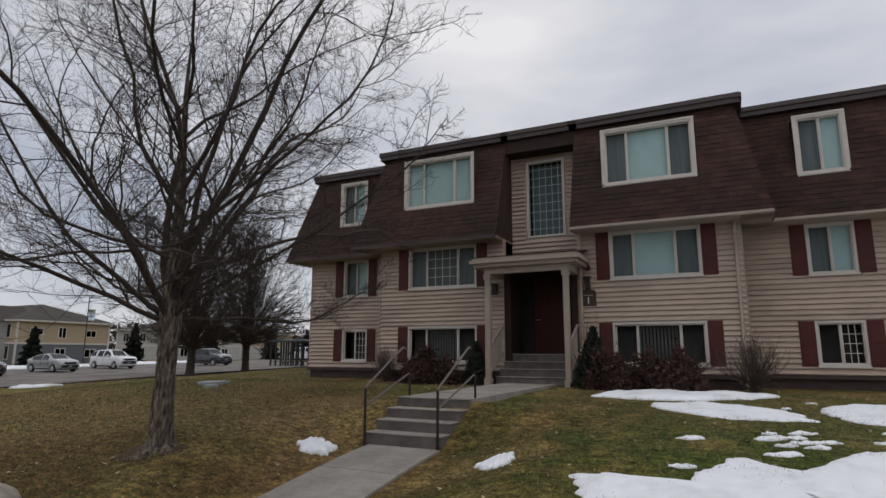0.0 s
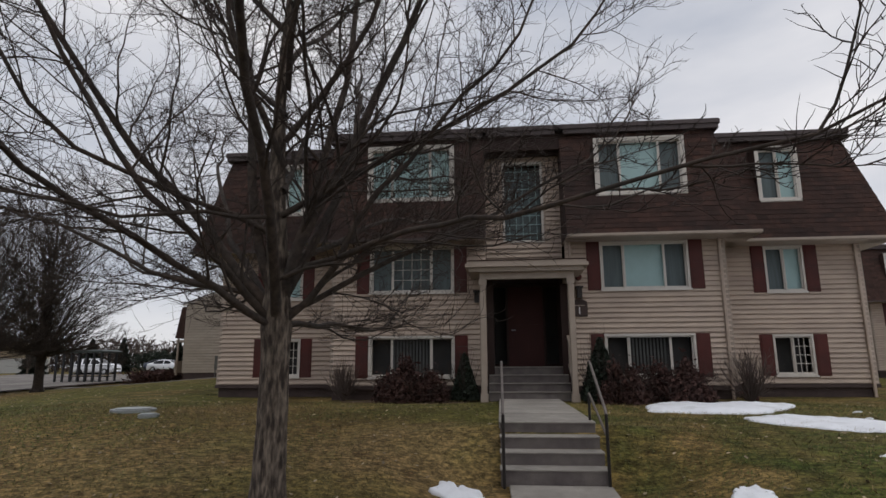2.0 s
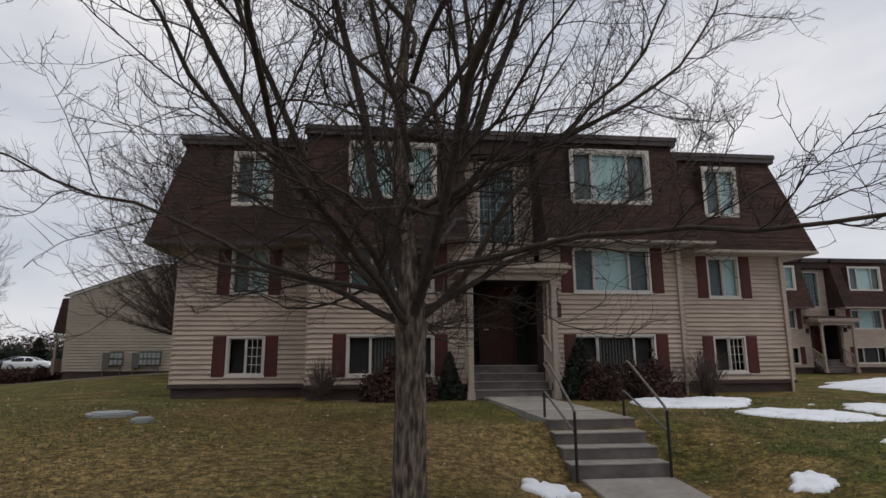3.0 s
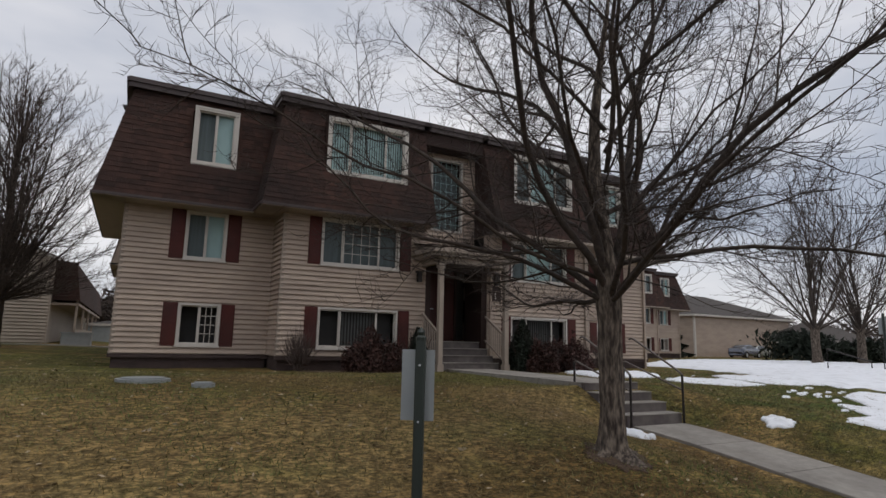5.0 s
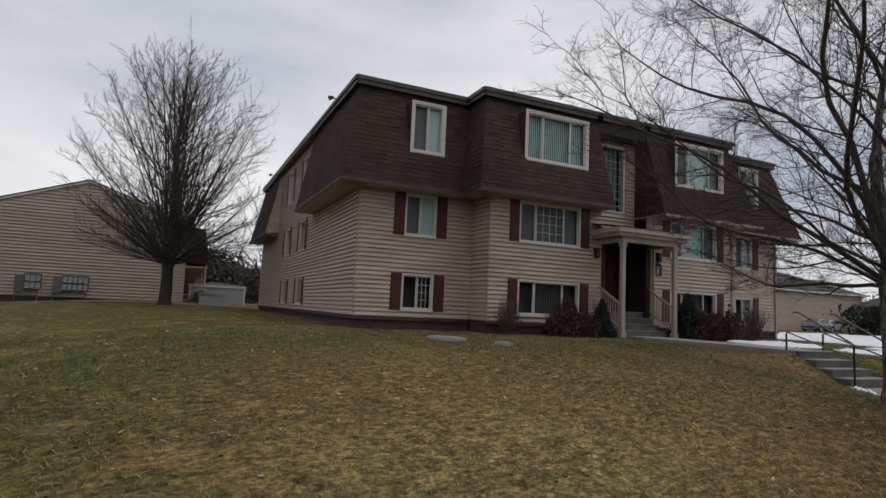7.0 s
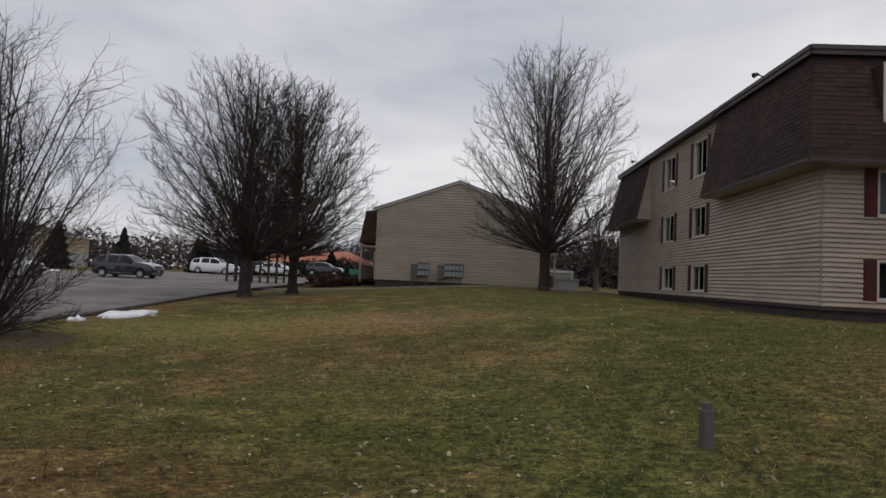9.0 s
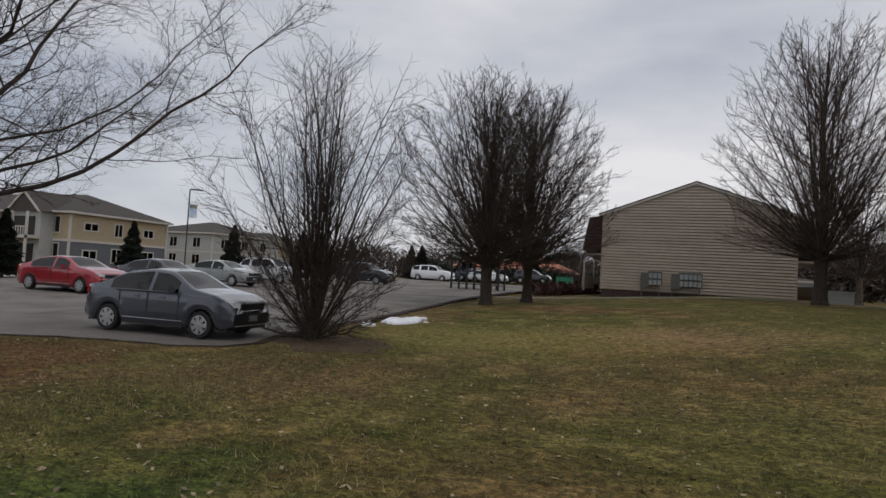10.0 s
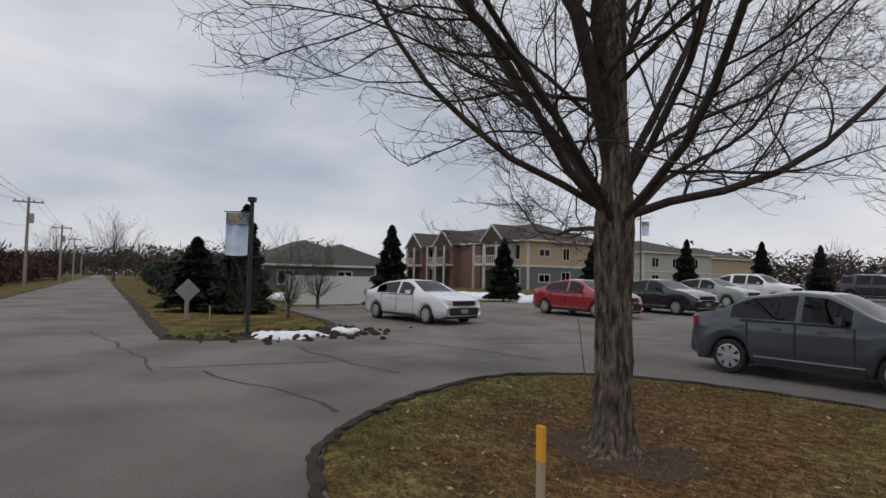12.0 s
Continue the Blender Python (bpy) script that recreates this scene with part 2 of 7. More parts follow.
def lawn_material():
    m = bpy.data.materials.new("dormant_lawn")
    m.use_nodes = True
    n, l = m.node_tree.nodes, m.node_tree.links
    b = n["Principled BSDF"]
    b.inputs["Roughness"].default_value = 0.95
    b.inputs["Specular IOR Level"].default_value = 0.15
    g = n.new("ShaderNodeNewGeometry")

    def noise_at(scale, detail, stretch=(1, 1, 1)):
        mp = n.new("ShaderNodeMapping")
        mp.inputs["Scale"].default_value = stretch
        l.new(g.outputs["Position"], mp.inputs["Vector"])
        t = n.new("ShaderNodeTexNoise")
        t.inputs["Scale"].default_value, t.inputs["Detail"].default_value = scale, detail
        l.new(mp.outputs[0], t.inputs["Vector"])
        return t.outputs["Fac"]

    def ramp(fac, stops):
        r = n.new("ShaderNodeValToRGB")
        e = r.color_ramp.elements
        while len(e) < len(stops):
            e.new(0.5)
        for k, (p, c) in zip(e, stops):
            k.position, k.color = p, (*c, 1)
        l.new(fac, r.inputs[0])
        return r.outputs[0]

    def mix(fac, a, c, kind="MIX"):
        x = n.new("ShaderNodeMixRGB")
        x.blend_type = kind
        for s, v in zip(x.inputs, (fac, a, c)):
            if isinstance(v, (int, float, tuple)):
                s.default_value = v
            else:
                l.new(v, s)
        return x.outputs[0]

    broad = noise_at(0.22, 3)
    mid = noise_at(1.25, 9)
    fine = mix(0.5, noise_at(7, 12, (1.0, 1.5, 1.0)), noise_at(19, 8, (1.0, 1.4, 1.0)))
    blotch = ramp(broad, [(0.38, (0.172, 0.096, 0.044)), (0.48, (0.130, 0.098, 0.034)), (0.56, (0.072, 0.096, 0.014))])
    tuft = ramp(mid, [(0.35, (0.045, 0.036, 0.012)), (0.5, (0.115, 0.088, 0.033)), (0.64, (0.26, 0.19, 0.085))])
    base = mix(0.55, blotch, tuft)
    fleck = ramp(fine, [(0.37, (0.30, 0.29, 0.22)), (0.50, (0.86, 0.86, 0.78)), (0.61, (1.9, 1.8, 1.5))])
    base = mix(0.85, base, fleck, "MULTIPLY")
    # bare straw-coloured patches worn into the lawn
    for cx, cy, rx, ry, tint in ((-24.0, 17.0, 4.2, 2.2, (0.27, 0.175, 0.10)), (-10.5, 7.5, 3.6, 2.2, (0.26, 0.185, 0.095)), (-6.6, 8.6, 1.6, 1.8, (0.25, 0.17, 0.09)), (-33.5, 6.5, 3.2, 2.4, (0.20, 0.13, 0.065)),
                                 (-14.5, 5.5, 3.5, 1.8, (0.27, 0.20, 0.10)), (-30.5, 9.0, 2.5, 2.0, (0.17, 0.11, 0.06)), (1.5, 9.5, 4.5, 4.0, (0.062, 0.088, 0.024)), (-28.6, 4.6, 2.2, 1.2, (0.055, 0.088, 0.02)), (-20.5, 6.5, 3.2, 3.6, (0.085, 0.092, 0.028)), (-15.5, 13.5, 3.5, 3.0, (0.075, 0.08, 0.024)), (-19, 22, 7, 7, (0.088, 0.088, 0.024)), (-29, 15.5, 4.5, 3.0, (0.20, 0.175, 0.055)), (-22, 9.5, 4.0, 2.0, (0.13, 0.115, 0.04)), (-18.5, 9.0, 4.0, 3.0, (0.052, 0.066, 0.014)), (-34.6, 6.2, 2.6, 2.0, (0.15, 0.072, 0.034)), (-35.5, 8.0, 2.4, 1.6, (0.19, 0.10, 0.048)), (-11.0, 11.0, 4.0, 2.6, (0.12, 0.082, 0.034)), (-8.3, 5.2, 2.2, 1.5, (0.12, 0.070, 0.032)), (-13.5, 8.0, 5.0, 2.6, (0.20, 0.135, 0.062)), (-31.2, 6.6, 1.6, 1.3, (0.050, 0.078, 0.014)), (1.0, 6.5, 3.0, 2.2, (0.058, 0.088, 0.018))):
        mp = n.new("ShaderNodeMapping")
        mp.inputs["Location"].default_value = (-cx / rx, -cy / ry, 0)
        mp.inputs["Scale"].default_value = (1 / rx, 1 / ry, 0)
        l.new(g.outputs["Position"], mp.inputs["Vector"])
        ln = n.new("ShaderNodeVectorMath")
        ln.operation = "LENGTH"
        l.new(mp.outputs[0], ln.inputs[0])
        ad = n.new("ShaderNodeMath")
        ad.operation = "MULTIPLY_ADD"
        l.new(mid, ad.inputs[0])
        ad.inputs[1].default_value = 2.2
        l.new(ln.outputs["Value"], ad.inputs[2])
        mr = n.new("ShaderNodeMapRange")
        for k, v in (("From Min", 2.3), ("From Max", 1.5), ("To Min", 0.0), ("To Max", 0.7)):
            mr.inputs[k].default_value = v
        l.new(ad.outputs[0], mr.inputs["Value"])
        base = mix(mr.outputs[0], base, mix(1.0, fleck, (*tint, 1), "MULTIPLY"))
    soil = ramp(noise_at(3.5, 6), [(0.30, (0.5, 0.44, 0.40)), (0.40, (1, 1, 1))])
    base = mix(0.8, base, soil, "MULTIPLY")
    l.new(base, b.inputs["Base Color"])
    bp = n.new("ShaderNodeBump")
    bp.inputs["Strength"].default_value, bp.inputs["Distance"].default_value = 0.9, 0.04
    l.new(noise_at(30, 5), bp.inputs["Height"])
    l.new(bp.outputs[0], b.inputs["Normal"])
    return m


M["lawn"] = lawn_material()


# ---- mesh helpers ----
class Build:
    """Gathers vertices and faces of one mesh."""

    def __init__(self):
        self.v, self.f = [], []

    def quad(self, *pts):
        k = len(self.v)
        self.v += [tuple(p) for p in pts]
        self.f.append(tuple(range(k, k + len(pts))))

    def box(self, x0, y0, z0, x1, y1, z1):
        k = len(self.v)
        self.v += [(x, y, z) for z in (z0, z1) for x, y in ((x0, y0), (x1, y0), (x1, y1), (x0, y1))]
        for a in ((3, 2, 1, 0), (4, 5, 6, 7), (0, 1, 5, 4), (1, 2, 6, 5), (2, 3, 7, 6), (3, 0, 4, 7)):
            self.f.append(tuple(k + i for i in a))
        return self

    def bevelbox(self, x0, y0, z0, x1, y1, z1, c=0.01):
        """A box whose upright edges are chamfered."""
        pts = [(x0 + c, y0), (x1 - c, y0), (x1, y0 + c), (x1, y1 - c), (x1 - c, y1), (x0 + c, y1), (x0, y1 - c), (x0, y0 + c)]
        return self.prism(pts, z0, z1)

    def prism(self, pts, z0, z1):
        k, n = len(self.v), len(pts)
        self.v += [(x, y, z0) for x, y in pts] + [(x, y, z1) for x, y in pts]
        self.f.append(tuple(k + n - 1 - i for i in range(n)))
        self.f.append(tuple(k + n + i for i in range(n)))
        for i in range(n):
            j = (i + 1) % n
            self.f.append((k + i, k + j, k + n + j, k + n + i))
        return self

    def rings(self, rings, caps=True):
        k, n = len(self.v), len(rings[0])
        for r in rings:
            self.v += [tuple(p) for p in r]
        for a in range(len(rings) - 1):
            for i in range(n):
                j = (i + 1) % n
                self.f.append((k + a * n + i, k + a * n + j, k + a * n + n + j, k + a * n + n + i))
        if caps:
            self.f.append(tuple(k + n - 1 - i for i in range(n)))
            self.f.append(tuple(k + (len(rings) - 1) * n + i for i in range(n)))
        return self

    def tube(self, pts, r, sides=8, r2=None):
        """A round bar through the points."""
        pts = [Vector(p) for p in pts]
        rings = []
        for i, p in enumerate(pts):
            d = (pts[min(i + 1, len(pts) - 1)] - pts[max(i - 1, 0)]).normalized()
            u = d.cross(Vector((0.31, 0.17, 0.93)) if abs(d.z) < 0.9 else Vector((1, 0.1, 0))).normalized()
            w = d.cross(u)
            rr = r if r2 is None else r + (r2 - r) * i / (len(pts) - 1)
            rings.append([p + u * math.cos(a) * rr + w * math.sin(a) * rr for a in (2 * math.pi * s / sides for s in range(sides))])
        return self.rings(rings)

    def weld(self):
        """Joins vertices that lie at one place, so that shading runs on."""
        seen, new_v, remap = {}, [], []
        for p in self.v:
            k = (round(p[0], 4), round(p[1], 4), round(p[2], 4))
            if k not in seen:
                seen[k] = len(new_v)
                new_v.append(p)
            remap.append(seen[k])
        self.v, self.f = new_v, [tuple(dict.fromkeys(remap[i] for i in q)) for q in self.f]
        self.f = [q for q in self.f if len(q) > 2]
        return self

    def mesh(self, name, mat, smooth=False):
        me = bpy.data.meshes.new(name)
        me.from_pydata(self.v, [], self.f)
        me.materials.append(mat)
        if smooth:
            me.polygons.foreach_set("use_smooth", [True] * len(me.polygons))
        me.update()
        return me


def part(name, b, mat, parent=None, label="", kind="", smooth=False, m=None):
    ob = new(name, b.mesh(name, mat, smooth) if isinstance(b, Build) else b)
    if parent:
        ob.parent = parent
    if m is not None:
        ob.matrix_basis = m
    if label or kind:
        tagged(ob, label, kind=kind)
    return ob


def thing(name, x, y, z, label, category, group="", rz=0.0, kind=""):
    ob = new(name)
    ob.empty_display_size = 0.1
    ob.matrix_basis = pose(x, y, z, 0, 0, rz)
    return tagged(ob, label, category, group, kind)


def flatten(hub):
    """Hands the parts of a helper empty on to the thing above it."""
    root = hub.parent
    for ch in list(hub.children):
        ch.matrix_basis = hub.matrix_basis @ ch.matrix_basis
        ch.parent = root
    bpy.data.objects.remove(hub)


def box(*a):
    return Build().box(*a)


# ---- ground ----
def smooth01(v):
    v = min(max(v, 0.0), 1.0)
    return v * v * (3 - 2 * v)


def lot_z(x, y):
    """Height of the asphalt: flat along the road, rising over the parking lot, dipping far to the west."""
    return -0.22 + 0.02 * max(0.0, y - 5) - 0.006 * max(0.0, -60 - x)


def walk_z(y):
    if y < 8.0:
        return -0.16 + 0.57 * smooth01((y - 2.4) / 6.5) + 0.03
    return 0.42 + 0.63 * min(1.0, (y - 8.0) / 1.2)


def ground_z(x, y):
    near = lot_z(x, y)
    if y > 60:
        near = lot_z(x, 60)
    v = min(max((y - 2.9) / 8.5, 0), 1)
    rise = (1 - (1 - v) ** 2) * 1.06
    x0 = -28 - 9 * smooth01((y - 8) / 20)
    side = smooth01((x - x0) / (15 + 6 * smooth01((y - 8) / 20)))
    z = near + rise * side
    if y > 12:
        z = z - (0.006 + 0.014 * smooth01((x + 24) / 16)) * (min(y, 60) - 12)
    w = math.exp(-((x + 4.6) / 1.9) ** 4) * smooth01((10.5 - y) / 1.5)
    z = z * (1 - w) + (walk_z(y) - 0.05) * w
    bumps = 0.03 * noise.noise((x * 0.35, y * 0.35, 0)) + 0.012 * noise.noise((x * 1.7, y * 1.7, 3))
    return z + bumps * smooth01((y - 2.9) / 2)


ROAD_N, ROAD_S = 2.85, -3.1


def lot_edge_x(y):
    """East edge of the parking lot."""
    return -33.4 - 2.2 * smooth01((y - 12) / 26)


def arc(cx, cy, r, a0, a1, n):
    return [(cx + r * math.cos(radians(a0 + (a1 - a0) * i / n)), cy + r * math.sin(radians(a0 + (a1 - a0) * i / n))) for i in range(n + 1)]


# the island's kerb: from the road, round the tree, to the lot
ISLAND = [(-33.0, 2.85)] + [(-34.6, 3.0), (-35.6, 3.3), (-36.5, 3.9), (-37.3, 4.8), (-38.0, 6.0), (-38.35, 7.2), (-38.1, 8.2), (-37.4, 9.1), (-36.3, 9.7), (-34.9, 10.05), (-33.6, 10.35), (-32.9, 11.2), (-33.1, 12.6)]
WEST = [(-46.2, 2.85), (-45.6, 3.6), (-45.4, 4.8), (-45.9, 6.2), (-47.2, 7.5), (-49.5, 8.3), (-56.5, 8.6)]


def asphalt_rows():
    """For bands in y, the west and east ends of the asphalt north of the road."""
    rows = []
    ys = [2.85 + 0.35 * i for i in range(24)] + [11.3 + 1.5 * i for i in range(34)]
    for y in ys:
        xe = lot_edge_x(y)
        if y < 12.6:
            cands = []
            for (xa, ya), (xb, yb) in zip(ISLAND, ISLAND[1:]):
                if min(ya, yb) <= y <= max(ya, yb) and ya != yb:
                    cands.append(xa + (xb - xa) * (y - ya) / (yb - ya))
            if cands:
                xe = min(cands) if y < 7.2 else max(c for c in cands)
            if 7.2 <= y < 10.35:
                xe = min(cands) if cands else xe
        xw = -57.5
        if y < 8.6:
            for (xa, ya), (xb, yb) in zip(WEST, WEST[1:]):
                if ya <= y <= yb:
                    xw = xa + (xb - xa) * (y - ya) / (yb - ya)
        rows.append((y, xw, xe))
    return rows


def is_asphalt(x, y):
    if ROAD_S <= y <= ROAD_N:
        return True
    for (ya, wa, ea), (yb, wb, eb) in zip(ROWS_A, ROWS_A[1:]):
        if ya <= y <= yb:
            f = (y - ya) / (yb - ya)
            return wa + (wb - wa) * f < x < ea + (eb - ea) * f
    return False


ROWS_A = asphalt_rows()


def spread(a, b, step, far, grow=1.35):
    out = [a + i * (b - a) / round((b - a) / step) for i in range(round((b - a) / step) + 1)]
    d, lo, hi = step, out[0], out[-1]
    low, high = [], []
    while hi < far:
        d *= grow
        lo, hi = lo - d, hi + d
        low.append(lo), high.append(hi)
    return low[::-1] + out + high


def build_ground():
    xs = np.array(sorted({round(v, 3) for v in spread(-66, 26, 0.4, 2500) + [-39.2 + 0.13 * i for i in range(56)] + [-47.6 + 0.2 * i for i in range(14)]}))
    ys = np.array(sorted({round(v, 3) for v in spread(-8, 46, 0.4, 2500) + [2.5 + 0.13 * i for i in range(80)]}))
    b = Build()
    nx = len(xs)
    for y in ys:
        for x in xs:
            z = ground_z(float(x), float(y))
            near = any(is_asphalt(x + dx, y + dy) for dx, dy in ((0, 0), (0.13, 0), (-0.13, 0), (0, 0.13), (0, -0.13)))
            if near:
                z = min(z, lot_z(x, y) - 0.09) if is_asphalt(x, y) else min(z, lot_z(x, y) + 0.0)
            b.v.append((float(x), float(y), z))
    for j in range(len(ys) - 1):
        for i in range(nx - 1):
            b.f.append((j * nx + i, j * nx + i + 1, (j + 1) * nx + i + 1, (j + 1) * nx + i))
    g = part("ground", b, M["lawn"], None, "patchy dormant lawn, brown with green patches and fallen leaves", "structure", True)
    return g


ground = build_ground()

rb = Build()
xs = [-900, -600, -400, -250, -160, -110, -80, -60] + list(range(-56, 60, 4)) + [100, 200, 400]
for a, c in zip(xs, xs[1:]):
    rb.quad((a, ROAD_S, lot_z(a, 0)), (c, ROAD_S, lot_z(c, 0)), (c, ROAD_N, lot_z(c, 0)), (a, ROAD_N, lot_z(a, 0)))
road = part("road", rb, M["asphalt"], None, "worn grey asphalt road", "structure")
lb = Build()
for (ya, wa, ea), (yb, wb, eb) in zip(ROWS_A, ROWS_A[1:]):
    n = 10
    for i in range(n):
        p = [(wa + (ea - wa) * i / n, ya), (wa + (ea - wa) * (i + 1) / n, ya), (wb + (eb - wb) * (i + 1) / n, yb), (wb + (eb - wb) * i / n, yb)]
        lb.quad(*[(x, y, lot_z(x, y) + 0.0) for x, y in p])
lot = part("parking_lot", lb, M["asphalt"], None, "worn grey asphalt parking lot", "structure")


def smooth_line(pts, n=6):
    out = []
    P = [pts[0]] + pts + [pts[-1]]
    for i in range(1, len(P) - 2):
        a, b2, c, d = (np.array(q, float) for q in P[i - 1:i + 3])
        for k in range(n):
            t = k / n
            out.append(tuple(0.5 * ((2 * b2) + (c - a) * t + (2 * a - 5 * b2 + 4 * c - d) * t * t + (3 * b2 - a - 3 * c + d) * t ** 3)))
    return out + [tuple(pts[-1])]


def edge_band(name, pts, w, inner, label, mat, rise=0.03):
    """A low uneven earth edge along the asphalt."""
    b, k = Build(), 0
    line = smooth_line(pts, 8)
    rings = []
    for i, (x, y) in enumerate(line):
        x2, y2 = line[min(i + 1, len(line) - 1)]
        x1, y1 = line[max(i - 1, 0)]
        d = Vector((x2 - x1, y2 - y1)).normalized()
        nrm = Vector((-d.y, d.x)) * inner
        j = 0.09 * noise.noise((x * 2.3, y * 2.3, 1)) + 0.03 * noise.noise((x * 9, y * 9, 1))
        z = lot_z(x, y)
        q = [(-0.05 + j, -0.04), (-0.03 + j, rise * 0.7), (w * 0.5, rise + 0.02 * noise.noise((x * 3, y * 3, 0))), (w + 2 * j, rise * 0.6), (w + 0.05, -0.05)]
        rings.append([(x + nrm.x * a, y + nrm.y * a, z + c) for a, c in q])
    b.rings(rings, True)
    return part(name, b, mat, None, label, "structure")


edge_band("kerb", ISLAND, 0.07, -1, "dark eroded earth edge beside the lawn island", M["kerb"], 0.03)
edge_band("kerb", WEST, 0.22, 1, "dark eroded earth edge beside the lot", M["kerb"], 0.03)
edge_band("kerb", [(-33.1, 12.6)] + [(lot_edge_x(y), y) for y in range(14, 46, 3)], 0.22, -1, "dark earth edge of the parking lot", M["kerb"], 0.03)
edge_band("kerb", [(x, ROAD_N) for x in range(-33, 50, 4)], 0.2, -1 * -1, "dark earth edge of the road", M["kerb"], 0.03)
edge_band("kerb", [(x, ROAD_N) for x in range(-130, -45, 6)], 0.35, 1, "dark earth edge of the road", M["kerb"], 0.03)
edge_band("kerb", [(x, ROAD_S) for x in range(-130, 50, 6)], 0.25, -1, "dark earth edge of the road", M["kerb"], 0.03)


# ---- apartment building ----
BW = {}      # shared meshes


def board_mesh():
    """One siding course, a metre long, 127 mm high, sloping out to its lower edge."""
    if "board" not in BW:
        b = Build()
        prof = [(0.0, 0.026), (-0.036, 0.019), (-0.043, 0.020), (-0.044, 0.030), (-0.010, 0.126), (0.0, 0.126)]
        b.rings([[(x, y, z) for y, z in prof] for x in (0, 1)])
        BW["board"] = b.mesh("siding_board", M["siding"])
    return BW["board"]


def wall_matrix(x0, y0, x1, y1):
    """x runs along the wall, -y points out of it."""
    a = math.degrees(math.atan2(y1 - y0, x1 - x0))
    return pose(x0, y0, 0, 0, 0, a)


def wall_panel(parent, x0, y0, x1, y1, z0, z1, holes=(), thick=0.2, boards=True, top=None, label="", bz=None, mat2=None, core=True):
    """A wall with openings through it, clad in siding. Holes: along, along, low, high. top: a line (z at start, z at end) that ends the boards."""
    length = math.hypot(x1 - x0, y1 - y0)
    mat = wall_matrix(x0, y0, x1, y1)
    b = Build()
    cuts = sorted({0.0, length, *[h[0] for h in holes], *[h[1] for h in holes]})
    for a, c in zip(cuts, cuts[1:]):
        mid = (a + c) / 2
        gaps = sorted((h[2], h[3]) for h in holes if h[0] < mid < h[1])
        z = z0
        for lo, hi in gaps + [(z1, z1)]:
            if lo > z:
                b.box(a, 0.0, z, c, thick, lo)
            z = max(z, hi)
    if not core:
        b = Build().box(0.0, 0.0, z0, 0.02, 0.01, z0 + 0.05)
    w = part("wall", b, mat2 or M["siding"], parent, label, m=mat)
    if boards:
        z = z0 if bz is None else bz
        while z < z1 - 0.02:
            cutz = z + 0.06
            spans, a = [], 0.0
            for h in sorted(holes):
                if h[2] - 0.06 < cutz < h[3] + 0.06:
                    spans.append((a, h[0] - 0.06))
                    a = h[1] + 0.06
            spans.append((a, length))
            for a, c in spans:
                if top:
                    while c > a and cutz > top(c):
                        c -= 0.02
                    while c > a and cutz > top(a):
                        a += 0.02
                if c - a > 0.04:
                    o = new("siding_board", board_mesh())
                    o.parent = w
                    o.matrix_basis = Matrix.Translation((a, -0.001, z)) @ Matrix.Diagonal((c - a, 1, min(1.0, (z1 - z) / 0.121), 1))
            z += 0.127
    return w


